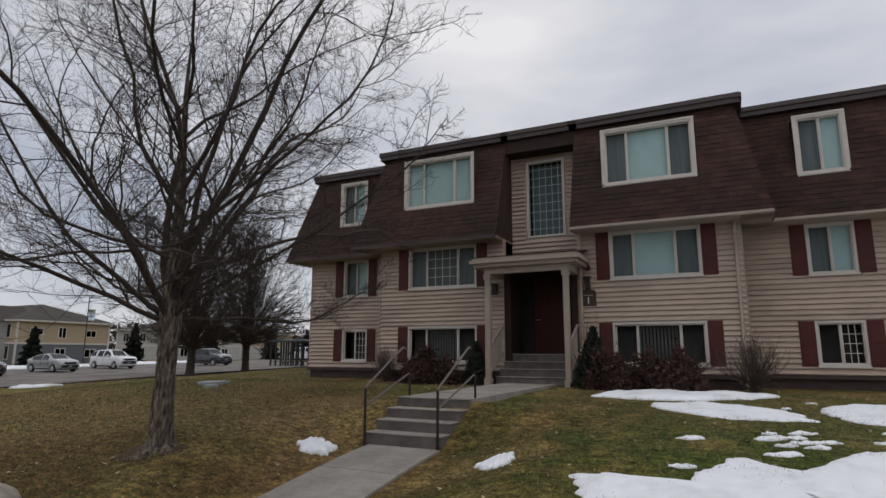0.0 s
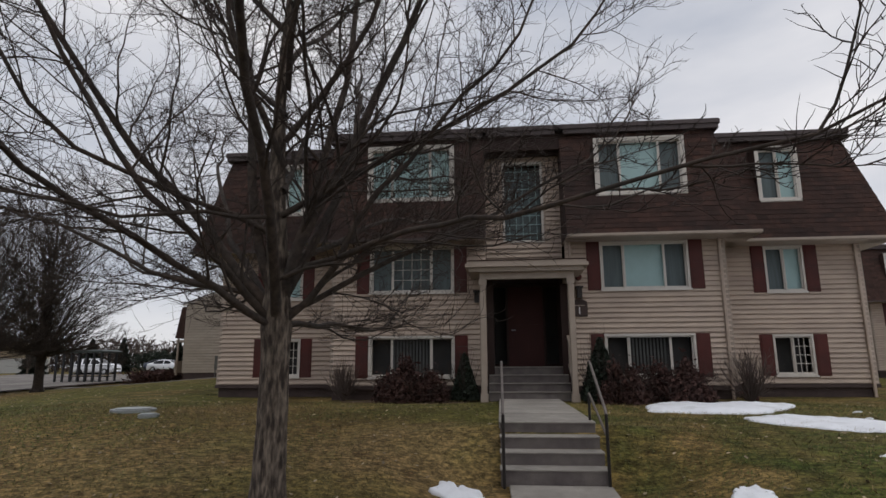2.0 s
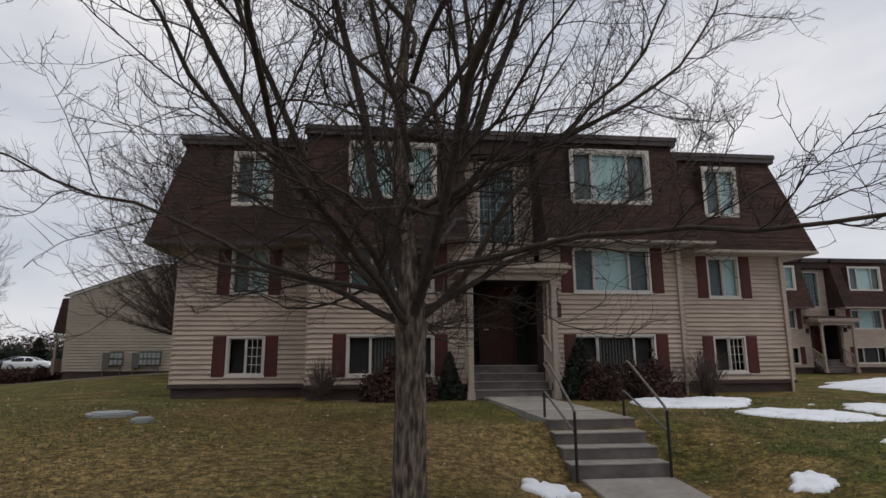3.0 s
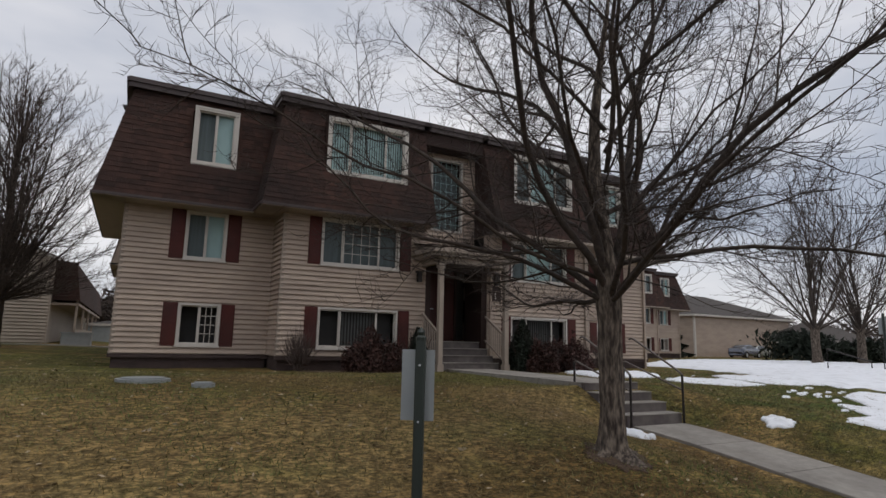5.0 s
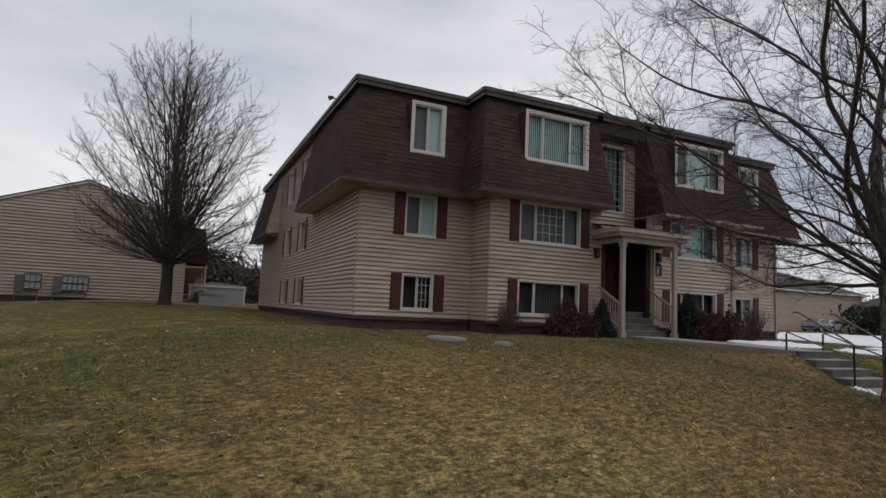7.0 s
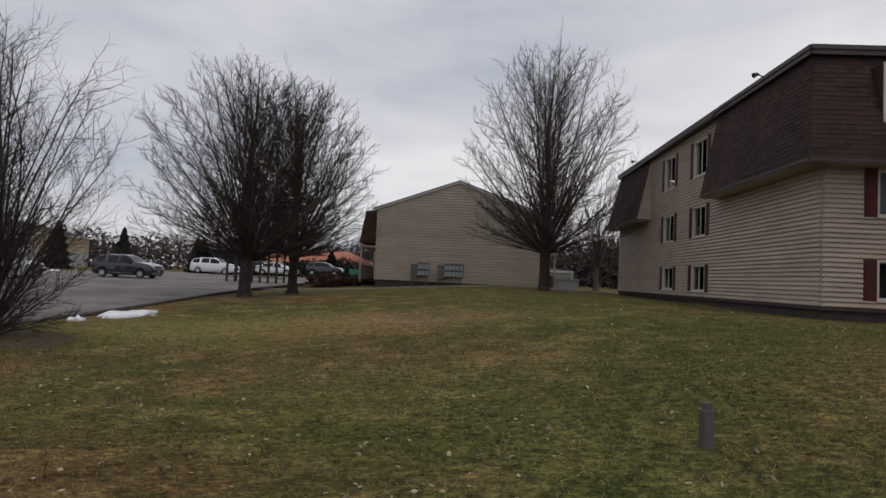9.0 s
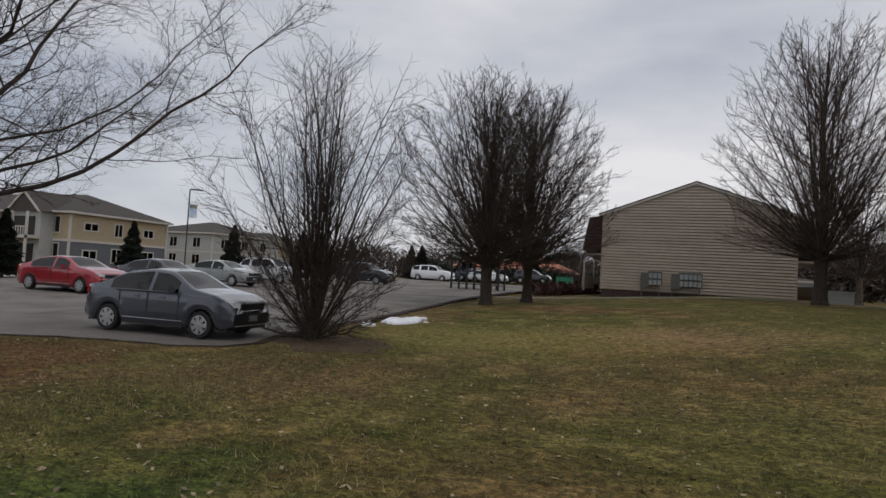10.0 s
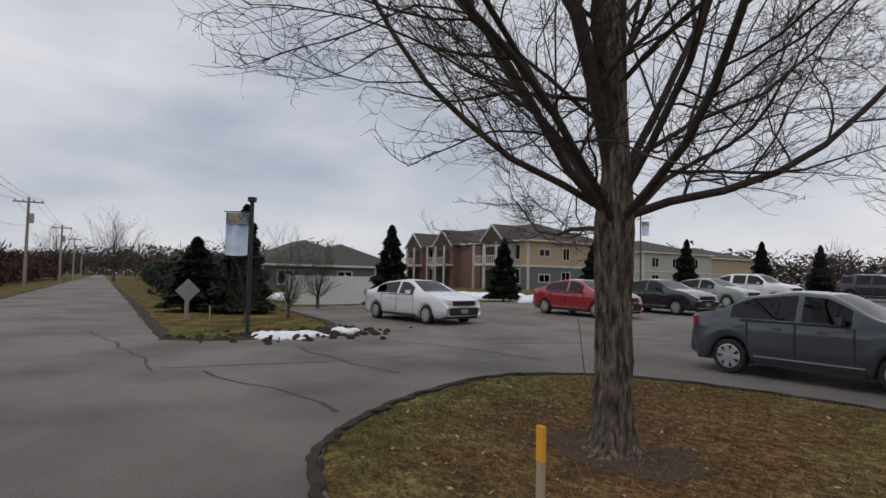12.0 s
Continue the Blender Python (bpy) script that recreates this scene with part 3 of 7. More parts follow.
def window(parent, mat, a0, a1, z0, z1, lights=2, grid=False, shutters=True, blind="blind", shutter_w=0.33, deep=0.0):
    """A sliding window: lights 2 (two equal) or 3 (wide middle). mat places the wall; -y is out."""
    w, h = a1 - a0, z1 - z0
    root = new("window")
    root.parent, root.matrix_basis, root.empty_display_size = parent, mat @ Matrix.Translation((a0, 0, z0)), 0.1
    f = Build()
    t, o = 0.055, -0.035 - deep
    f.box(0, o, 0, w, 0.10, t).box(0, o, h - t, w, 0.10, h).box(0, o, t, t, 0.10, h - t).box(w - t, o, t, w, 0.10, h - t)
    part("window_frame", f, M["white"], root)
    part("window_sill", Build().box(-0.02, o - 0.03, -0.03, w + 0.02, o, 0.015), M["white"], root)
    edges = [t, w / 2, w - t] if lights == 2 else [t, w * 0.27, w * 0.73, w - t]
    for i, (p, q) in enumerate(zip(edges, edges[1:])):
        s = Build()
        y = 0.03 if i % 2 else 0.055
        k = 0.032
        s.box(p, y - 0.02, t, q, y + 0.02, t + k).box(p, y - 0.02, h - t - k, q, y + 0.02, h - t)
        s.box(p, y - 0.02, t + k, p + k, y + 0.02, h - t - k).box(q - k, y - 0.02, t + k, q, y + 0.02, h - t - k)
        part("sash", s, M["white"], root)
        pane = part("pane", Build().quad((p + k, y, t + k), (q - k, y, t + k), (q - k, y, h - t - k), (p + k, y, h - t - k)), M["glass"], root)
        pane.visible_shadow = False
        if (grid and i == 1):
            g = Build()
            cols, rowsn = (3 if lights == 2 else 4), 4
            for c in range(1, cols):
                x = p + k + (q - p - 2 * k) * c / cols
                g.box(x - 0.008, y + 0.005, t + k, x + 0.008, y + 0.015, h - t - k)
            for r in range(1, rowsn):
                z = t + k + (h - 2 * t - 2 * k) * r / rowsn
                g.box(p + k, y + 0.006, z - 0.008, q - k, y + 0.014, z + 0.008)
            part("muntin", g, M["white"], root)
    wide = (edges[1], edges[2])
    if blind == "blind":
        part("blind", Build().box(wide[0], 0.12, t, wide[1], 0.13, h - t), M["blind"], root)
        part("curtain", Build().box(t, 0.15, t, w - t, 0.16, h - t), M["curtain"], root)
    elif blind == "lowblind":
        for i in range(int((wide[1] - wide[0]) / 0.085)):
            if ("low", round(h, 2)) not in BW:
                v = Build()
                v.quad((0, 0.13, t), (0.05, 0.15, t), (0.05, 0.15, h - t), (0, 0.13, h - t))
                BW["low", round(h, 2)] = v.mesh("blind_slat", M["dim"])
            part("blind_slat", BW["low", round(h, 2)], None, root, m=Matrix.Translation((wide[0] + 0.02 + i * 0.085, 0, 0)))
        # Near-black sheet stands for the unlit room behind the slats.
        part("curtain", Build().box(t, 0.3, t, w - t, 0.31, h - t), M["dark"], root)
    elif blind == "vertical":
        v = Build()
        n = int((w - 2 * t) / 0.07)
        for i in range(n):
            x = t + (w - 2 * t) * (i + 0.1) / n
            key = ("slat", round(h, 2), z0 > 3)
            if key not in BW:
                v.quad((0, 0.13, t), (0.058, 0.15, t), (0.058, 0.15, h - t), (0, 0.13, h - t))
                BW[key] = v.mesh("blind_slat", M["blind"] if z0 > 3 else M["curtain"])
            part("blind_slat", BW[key], None, root, m=Matrix.Translation((x, 0, 0)))
        # Near-black sheet gives the unlit gaps between the slats.
        part("curtain", Build().box(t, 0.17, t, w - t, 0.18, h - t), M["dark"], root)
    elif blind == "curtain":
        part("curtain", Build().box(t, 0.15, t, w - t, 0.16, h - t), M["curtain"], root)
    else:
        # No cloth here: a near-black sheet stands for the unlit room.
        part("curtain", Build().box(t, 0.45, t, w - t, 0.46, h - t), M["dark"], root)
    if shutters:
        for x in (-shutter_w - 0.01, w + 0.01):
            s = Build().box(x, -0.045, 0.0, x + shutter_w, -0.02, h)
            for lo, hi in ((0.06, h * 0.48), (h * 0.53, h - 0.06)):
                s.box(x + 0.05, -0.055, lo, x + shutter_w - 0.05, -0.045, hi)
            part("shutter", s, M["shutter"], root, "maroon raised-panel shutter")
    return root


def shingles(parent, corners, step=0.14, wide=0.27, seed=0, skip=()):
    """Shingle courses over a sloping quad given bottom left, bottom right, top right, top left. skip: holes in (u0, u1, h0, h1) as metres
    along and fractions up."""
    rnd = random.Random(seed)
    bl, br, tr, tl = (Vector(p) for p in corners)
    nrm = (br - bl).cross(tl - bl).normalized()
    rows = int(((tl - bl).length + (tr - br).length) / 2 / step)
    b = Build()
    base = Build()
    holes = list(skip)
    cuts = sorted({0.0, 1.0, *[h[2] for h in holes], *[h[3] for h in holes]})
    for c0, c1 in zip(cuts, cuts[1:]):
        for i in range(rows):
            v0, v1 = i / rows, (i + 1) / rows
            if not (c0 <= (v0 + v1) / 2 < c1):
                continue
            l, r = bl.lerp(tl, v0), br.lerp(tr, v0)
            l1, r1 = bl.lerp(tl, v1), br.lerp(tr, v1)
            L = (r - l).length
            n = max(1, int(L / wide))
            off = rnd.random() * 0.5
            marks = [0.0] + [min(1.0, (k + off) / n + rnd.uniform(-0.15, 0.15) / n) for k in range(1, n)] + [1.0]
            for a, c in zip(marks, marks[1:]):
                x = (l.lerp(r, (a + c) / 2) - bl).length
                m = (bl + (br - bl) * ((a + c) / 2))
                u = ((l.lerp(r, (a + c) / 2)) - bl).dot((br - bl).normalized())
                if any(h[0] < u < h[1] and h[2] <= (v0 + v1) / 2 < h[3] for h in holes):
                    continue
                t = nrm * rnd.uniform(0.006, 0.018)
                e = nrm * 0.002
                drop = (tl - bl).normalized() * -rnd.uniform(0.0, 0.012)
                p0, p1 = l.lerp(r, a) + drop, l.lerp(r, c) + drop
                q0, q1 = l1.lerp(r1, a), l1.lerp(r1, c)
                k = len(b.v)
                b.v += [tuple(p) for p in (p0, p1, p1 + t, p0 + t, q0 + e, q1 + e)]
                b.f += [(k, k + 1, k + 2, k + 3), (k + 3, k + 2, k + 5, k + 4), (k, k + 3, k + 4), (k + 1, k + 5, k + 2)]
    return part("shingles", b, M["shingle"], parent, kind="stuff")


def slab(b, pts, t):
    """A plate of thickness t behind the quad."""
    p = [Vector(q) for q in pts]
    n = (p[1] - p[0]).cross(p[3] - p[0]).normalized() * -t
    b.rings([p, [q + n for q in p]])


Z0, ZS, ZE, ZT = 1.32, 4.97, 5.02, 8.02
OUT, IN = 0.64, 0.31
FRONT_OUT, FRONT_IN = OUT, IN
SIDE_OUT, SIDE_IN = 0.70, -0.10


def mansard(root, x0, y0, x1, y1, ex0=0.0, ex1=0.0, holes=(), seed=1, soffit=True, out=None, inn=None, end_in=None):
    """The sloping shingled storey over the wall from x0,y0 to x1,y1; ex: how far its foot runs on at either end."""
    OUT, IN = (FRONT_OUT if out is None else out), (FRONT_IN if inn is None else inn)
    e_in = SIDE_IN if end_in is None else end_in
    d = Vector((x1 - x0, y1 - y0, 0)).normalized()
    n = Vector((d.y, -d.x, 0))
    a, c = Vector((x0, y0, 0)), Vector((x1, y1, 0))
    bl, br = a - d * ex0 + n * OUT + Vector((0, 0, ZE)), c + d * ex1 + n * OUT + Vector((0, 0, ZE))
    tl, tr = a - d * (0 if ex0 <= 0.01 else -e_in) - n * IN + Vector((0, 0, ZT)), c + d * (0 if ex1 <= 0.01 else -e_in) - n * IN + Vector((0, 0, ZT))
    m = new("mansard_roof")
    m.parent, m.empty_display_size = root, 0.1
    b = Build()
    # backing plates around the window holes
    us = sorted({0.0, 1.0})
    L = (br - bl).length

    def at(u, v):
        return bl.lerp(tl, v) + ((br.lerp(tr, v)) - bl.lerp(tl, v)) * u
    rise = (tl - bl) - d * (tl - bl).dot(d)

    def across(u, v):
        return bl + d * (u * L) + rise * v

    def edge(u, v):
        return at(0, v) if u == 0.0 else across(u, v)
    hs = []
    for h0, h1, z0, z1 in holes:
        hs.append(((h0 + ex0) / L, (h1 + ex0) / L, (z0 - ZE) / (ZT - ZE), (z1 - ZE) / (ZT - ZE)))
    vs = sorted({0.0, 1.0, *[h[2] for h in hs], *[h[3] for h in hs]})
    for v0, v1 in zip(vs, vs[1:]):
        u = 0.0
        for h in sorted(hs):
            if h[2] <= (v0 + v1) / 2 <= h[3]:
                slab(b, (edge(u, v0), across(h[0], v0), across(h[0], v1), edge(u, v1)), 0.05)
                u = h[1]
        slab(b, (edge(u, v0), at(1, v0), at(1, v1), edge(u, v1)), 0.05)
    part("deck", b, M["shingle"], m)
    shingles(m, (bl, br, tr, tl), seed=seed, skip=[(h[0] * L - 0.04, h[1] * L + 0.04, h[2] - 0.02, h[3] + 0.02) for h in hs])
    e = Build()
    mat = wall_matrix(bl.x, bl.y, br.x, br.y)
    part("eave_fascia", Build().box(0.0, -0.045, ZE - 0.065, L, -0.005, ZE - 0.002), M["fascia"] if not soffit else M["trim"], m, m=mat)
    part("soffit", Build().box(0.01, 0.0, ZE - 0.085, L - 0.01, OUT - 0.01, ZE - 0.06), M["trim"], m, m=mat)
    Lt = (tr - tl).length
    mt = wall_matrix(tl.x, tl.y, tr.x, tr.y)
    part("top_fascia", Build().box(-0.12, -0.16, ZT - 0.03, Lt + 0.12, 0.25, ZT + 0.10).box(-0.15, -0.20, ZT + 0.10, Lt + 0.15, 0.25, ZT + 0.22), M["fascia"], m, "brown metal roof edge", m=mt)
    return m


def casing(root, mat, a0, a1, z0, z1):
    """The shingled box that holds an upright window in the sloping roof, with a pale rim in front."""
    for name, t, y0, y1, m in (("dormer_casing", 0.03, -0.262, 0.35, "shingle"), ("dormer_rim", 0.05, -0.292, -0.262, "white")):
        b = Build()
        b.box(a0 - t, y0, z0 - t, a1 + t, y1, z0).box(a0 - t, y0, z1, a1 + t, y1, z1 + t)
        b.box(a0 - t, y0, z0, a0, y1, z1).box(a1, y0, z0, a1 + t, y1, z1)
        part(name, b, M[m], root, m=mat)


XL, XA, XB, XC, XD, XR = -13.25, -9.66, -5.62, -3.56, 0.36, 4.2
YF, YW, YB = 15.24, 16.35, 36.4


def apartment_building(name, label):
    root = thing(name, XL, YW, Z0, label, "building", "apartment buildings")
    off = pose(-XL, -YW, -Z0)
    hub = new("body")
    hub.parent, hub.matrix_basis, hub.empty_display_size = root, off, 0.1
    R = hub
    low, mid = (1.52, 2.58), (3.68, 4.93)
    # front walls: along, window ends
    fronts = [("wing", XL, YW, XA, YW, (1.37, 2.37), 2), ("centre", XA, YF, XB, YF, (0.98, 3.21), 3),
              ("centre", XC, YF, XD, YF, (0.86, 3.05), 3), ("wing", XD, YW, XR, YW, (1.42, 2.42), 2)]
    k = 0
    for kind, x0, y0, x1, y1, (a0, a1), lights in fronts:
        holes = [(a0, a1, *low), (a0, a1, *mid)]
        wall_panel(R, x0, y0, x1, y1, Z0, ZS, holes, label="beige vinyl-sided wall")
        mat = wall_matrix(x0, y0, x1, y1)
        window(R, mat, a0, a1, *low, lights=lights, grid=lights == 2, blind="none" if k in (0, 3) else "lowblind")
        window(R, mat, a0, a1, *mid, lights=lights, grid=k == 1, blind="curtain" if k == 1 else "blind")
        ua, ub = (6.13, 7.60)
        window(R, mat @ Matrix.Translation((0, -0.24, 0)), a0, a1, ua, ub, lights=lights, shutters=False, blind="vertical" if k == 1 else "blind", deep=0.0)
        casing(R, mat, a0, a1, ua, ub)
        e0, e1 = (SIDE_OUT, 0) if k in (0, 1) else (0, SIDE_OUT)
        if k == 0:
            e1 = -0.0
        mansard(R, x0, y0, x1, y1, e0, e1, [(a0 - 0.06, a1 + 0.06, ua - 0.06, ub + 0.06)], seed=k + 1, soffit=k > 1)
        k += 1
    # short returns between centre and wings
    wall_panel(R, XA, YW, XA, YF, Z0, ZS, label="beige vinyl-sided return wall")
    wall_panel(R, XD, YF, XD, YW, Z0, ZS)
    for xs, ys, xe, ye, s in ((XA, YW + 0.3, XA, YF, 11), (XD, YF, XD, YW + 0.3, 12)):
        mansard(R, xs, ys, xe, ye, 0.0 if s == 11 else OUT, OUT if s == 11 else 0.0, seed=s, soffit=False, out=SIDE_OUT, inn=SIDE_IN, end_in=IN)
    # recess of the entrance and the stair window above it
    yr = 16.02
    line = lambda a: ZT
    wall_panel(R, XB, yr, XC, yr, 4.05, ZT, [(0.48, 1.60, 5.12, 7.42)], label="beige vinyl-sided recessed wall")
    tall = new("window")
    tall.parent, tall.matrix_basis = R, wall_matrix(XB, yr, XC, yr) @ Matrix.Translation((0.48, 0, 5.12))
    f = Build()
    W, H = 1.12, 2.30
    f.box(0, -0.035, 0, W, 0.1, 0.06).box(0, -0.035, H - 0.06, W, 0.1, H).box(0, -0.035, 0.06, 0.06, 0.1, H - 0.06).box(W - 0.06, -0.035, 0.06, W, 0.1, H - 0.06)
    part("window_frame", f, M["white"], tall)
    p = part("pane", Build().quad((0.06, 0.05, 0.06), (W - 0.06, 0.05, 0.06), (W - 0.06, 0.05, H - 0.06), (0.06, 0.05, H - 0.06)), M["glass"], tall)
    p.visible_shadow = False
    g = Build()
    for c in range(1, 6):
        g.box(W * c / 6 - 0.007, 0.03, 0.06, W * c / 6 + 0.007, 0.045, H - 0.06)
    for r in range(1, 9):
        g.box(0.06, 0.028, H * r / 9 - 0.007, W - 0.06, 0.043, H * r / 9 + 0.007)
    # Muntins share the blind colour with its reflected-sky teal.
    part("muntin", g, M["blind"], tall)
    part("curtain", Build().box(0.06, 0.3, 0.06, W - 0.06, 0.31, H - 0.06), M["curtain"], tall)
    slope = lambda y: ZE + (y - (YF - OUT)) / (OUT + IN) * (ZT - ZE)
    wall_panel(R, XB, yr, XB, YF - OUT + 0.05, ZE - 0.06, ZT, top=lambda a: slope(yr - a) - 0.02, thick=0.02, core=False, label="beige vinyl-sided cheek wall")
    wall_panel(R, XC, YF - OUT + 0.05, XC, yr, ZE - 0.06, ZT, top=lambda a: slope(YF - OUT + 0.05 + a) - 0.02, thick=0.02, core=False)
    for x in (XB - 0.012, XC - 0.008):
        c = Build()
        c.rings([[(xx, YF - OUT, ZE), (xx, yr, ZE), (xx, yr, ZT), (xx, YF + IN, ZT)] for xx in (x, x + 0.02)])
        part("cheek", c, M["shingle"], R)
    part("top_fascia", Build().box(XB - 0.1, YF + IN - 0.16, ZT - 0.03, XC + 0.1, YF + IN + 0.25, ZT + 0.10).box(XB - 0.1, YF + IN - 0.20, ZT + 0.10, XC + 0.1, YF + IN + 0.25, ZT + 0.22), M["fascia"], R)
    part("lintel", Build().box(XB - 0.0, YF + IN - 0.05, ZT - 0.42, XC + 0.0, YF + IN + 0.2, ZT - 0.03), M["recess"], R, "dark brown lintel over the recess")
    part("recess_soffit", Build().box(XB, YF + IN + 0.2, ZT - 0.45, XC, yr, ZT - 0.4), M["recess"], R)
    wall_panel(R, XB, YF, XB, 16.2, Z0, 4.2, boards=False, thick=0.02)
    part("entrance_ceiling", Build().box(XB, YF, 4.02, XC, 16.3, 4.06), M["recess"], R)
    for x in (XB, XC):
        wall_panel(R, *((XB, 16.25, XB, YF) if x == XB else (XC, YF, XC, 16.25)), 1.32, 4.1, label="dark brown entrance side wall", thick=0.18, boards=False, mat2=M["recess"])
    # door and sidelights
    dw = wall_matrix(XB, 16.22, XC, 16.22)
    door = new("door")
    door.parent, door.matrix_basis = R, dw
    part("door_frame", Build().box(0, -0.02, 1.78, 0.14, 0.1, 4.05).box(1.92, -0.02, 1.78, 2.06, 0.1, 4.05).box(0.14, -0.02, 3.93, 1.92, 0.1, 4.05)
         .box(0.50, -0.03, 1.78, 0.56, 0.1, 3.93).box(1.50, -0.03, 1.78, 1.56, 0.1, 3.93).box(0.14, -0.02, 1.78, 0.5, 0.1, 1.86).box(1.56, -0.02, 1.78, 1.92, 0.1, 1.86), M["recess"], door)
    leaf = Build().box(0.56, 0.02, 1.79, 1.50, 0.07, 3.93)
    for lo, hi in ((1.95, 2.75), (2.9, 3.8)):
        for x in (0.66, 1.08):
            leaf.box(x, 0.008, lo, x + 0.33, 0.02, hi)
    part("door_leaf", leaf, M["door"], door, "maroon panelled entrance door")
    part("door_handle", Build().tube([(0.65, 0.01, 2.75), (0.65, -0.05, 2.75), (0.76, -0.05, 2.75)], 0.014), M["rim"], door)
    for a, c in ((0.14, 0.5), (1.56, 1.92)):
        part("pane", Build().quad((a, 0.05, 1.86), (c, 0.05, 1.86), (c, 0.05, 3.93), (a, 0.05, 3.93)), M["glass"], door)
    # Near-black sheet stands for the unlit hall behind the sidelights.
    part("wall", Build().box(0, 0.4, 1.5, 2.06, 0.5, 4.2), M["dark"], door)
    # side walls
    side_l = [(7.3, 8.65), (10.75, 12.15)]
    holes = []
    for a0, a1 in side_l:
        holes += [(YB - YW - a1 - 0, YB - YW - a0, *low), (YB - YW - a1, YB - YW - a0, *mid)]
    wall_panel(R, XL, YB, XL, YW, Z0, ZS, holes, label="beige vinyl-sided end wall")
    wall_panel(R, XR, YW, XR, YB, Z0, ZS, label="beige vinyl-sided end wall")
    wall_panel(R, XR, YB, XL, YB, Z0, ZT, boards=False)
    m_l, m_mid0, m_mid1 = 22.55, 22.55, 30.6
    wall_panel(R, XL, m_mid1, XL, m_mid0, ZS, ZT, [(m_mid1 - YW - a1, m_mid1 - YW - a0, 6.13, 7.6) for a0, a1 in side_l], label="beige vinyl-sided recessed wall")
    matl = wall_matrix(XL, YB, XL, YW)
    for a0, a1 in side_l:
        for z0, z1 in (low, mid, (6.13, 7.6)):
            window(R, matl, YB - YW - a1, YB - YW - a0, z0, z1, lights=2, shutters=True, blind="none", shutter_w=0.3)
    mansard(R, XL, m_mid0, XL, YW, 0.0, OUT, seed=21, soffit=False, out=SIDE_OUT, inn=SIDE_IN, end_in=IN)
    mansard(R, XL, YB, XL, m_mid1, OUT, 0.0, seed=22, soffit=False, out=SIDE_OUT, inn=SIDE_IN, end_in=IN)
    mansard(R, XR, YW, XR, YB, OUT, OUT, seed=23, soffit=False, out=SIDE_OUT, inn=SIDE_IN, end_in=IN)
    for y in (m_mid0 - 0.02, m_mid1):
        c = Build()
        c.rings([[(XL - SIDE_OUT, yy, ZE), (XL + 0.0, yy, ZE), (XL - 0.0, yy, ZT), (XL + SIDE_IN, yy, ZT)] for yy in (y, y + 0.02)])
        part("cheek", c, M["siding"], R)
    part("top_fascia", Build().box(XL - 0.3, m_mid0, ZT - 0.03, XL + 0.2, m_mid1, ZT + 0.22), M["fascia"], R)
    # trims, downspouts, base, flat roof, floors
    for x, y in ((XL, YW), (XA, YF), (XD, YF), (XR, YW)):
        part("corner_trim", Build().box(x - 0.028, y - 0.028, Z0, x + 0.06, y + 0.0, ZS - 0.06).box(x - 0.028, y, Z0, x - 0.0, y + 0.06, ZS - 0.06) if x < -5 else
             Build().box(x - 0.06, y - 0.028, Z0, x + 0.028, y, ZS - 0.06).box(x, y, Z0, x + 0.028, y + 0.06, ZS - 0.06), M["trim"], R)
    for x, y in ((XA + 0.12, YF - 0.07), (XD - 0.12, YF - 0.07), (XR - 0.12, YW - 0.07), (XL + 0.12, YW - 0.07), (XC + 0.1, YF - 0.07)):
        if abs(x - XR) < 0.3 or abs(x - XD) < 0.3 or abs(x - XC) < 0.3:
            part("downspout", Build().bevelbox(x - 0.035, y - 0.03, 0.98, x + 0.035, y + 0.03, ZS, 0.012), M["siding"], R)
    fb = Build()
    for a, c, d2, e2 in ((XL, YW, XA, YB), (XA, YF, XB, YW + 1), (XC, YF, XD, YW + 1), (XD, YW, XR, YB)):
        fb.box(a + 0.03, c + 0.03, 0.3, d2 - 0.03, e2 - 0.03, Z0)
    part("foundation", fb, M["foundation"], R, "dark painted foundation")
    lb2 = Build()
    for a, c, d2, e2 in ((XL, YW, XA, YW), (XA, YF, XB, YF), (XC, YF, XD, YF), (XD, YW, XR, YW)):
        lb2.box(a - 0.05, c - 0.05, Z0 - 0.09, d2 + 0.05, c + 0.02, Z0 - 0.005)
    lb2.box(XL - 0.05, YW, Z0 - 0.09, XL + 0.02, YB, Z0 - 0.005).box(XR - 0.02, YW, Z0 - 0.09, XR + 0.05, YB, Z0 - 0.005)
    part("ledge", lb2, M["foundation"], R)
    rf = Build()
    for a, c, d2, e2 in ((XL + 0.4, YW + 0.4, XR - 0.4, YB - 0.4), (XA + 0.4, YF + 0.4, XD - 0.4, YW + 0.4)):
        rf.box(a, c, ZT + 0.02, d2, e2, ZT + 0.08)
    part("roof", rf, M["shingle"], R)
    # Floors share the near-black that stands for unlit rooms.
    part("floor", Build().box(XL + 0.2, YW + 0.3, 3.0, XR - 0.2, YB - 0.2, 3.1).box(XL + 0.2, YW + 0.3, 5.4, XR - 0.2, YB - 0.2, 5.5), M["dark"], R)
    # small lamps on the roof edge
    # porch
    po = new("porch")
    po.parent = R
    part("porch_roof", Build().box(-6.0, 13.95, 4.02, -3.28, YF - 0.02, 4.12).box(-6.08, 13.86, 4.12, -3.2, YF - 0.02, 4.2).box(-6.02, 13.92, 4.2, -3.26, YF - 0.02, 4.28), M["trim"], po)
    sb = Build()
    slab(sb, ((-6.02, 13.9, 4.29), (-3.26, 13.9, 4.29), (-3.26, YF - 0.02, 4.50), (-6.02, YF - 0.02, 4.50)), 0.02)
    part("porch_shingles", sb, M["shingle"], po)
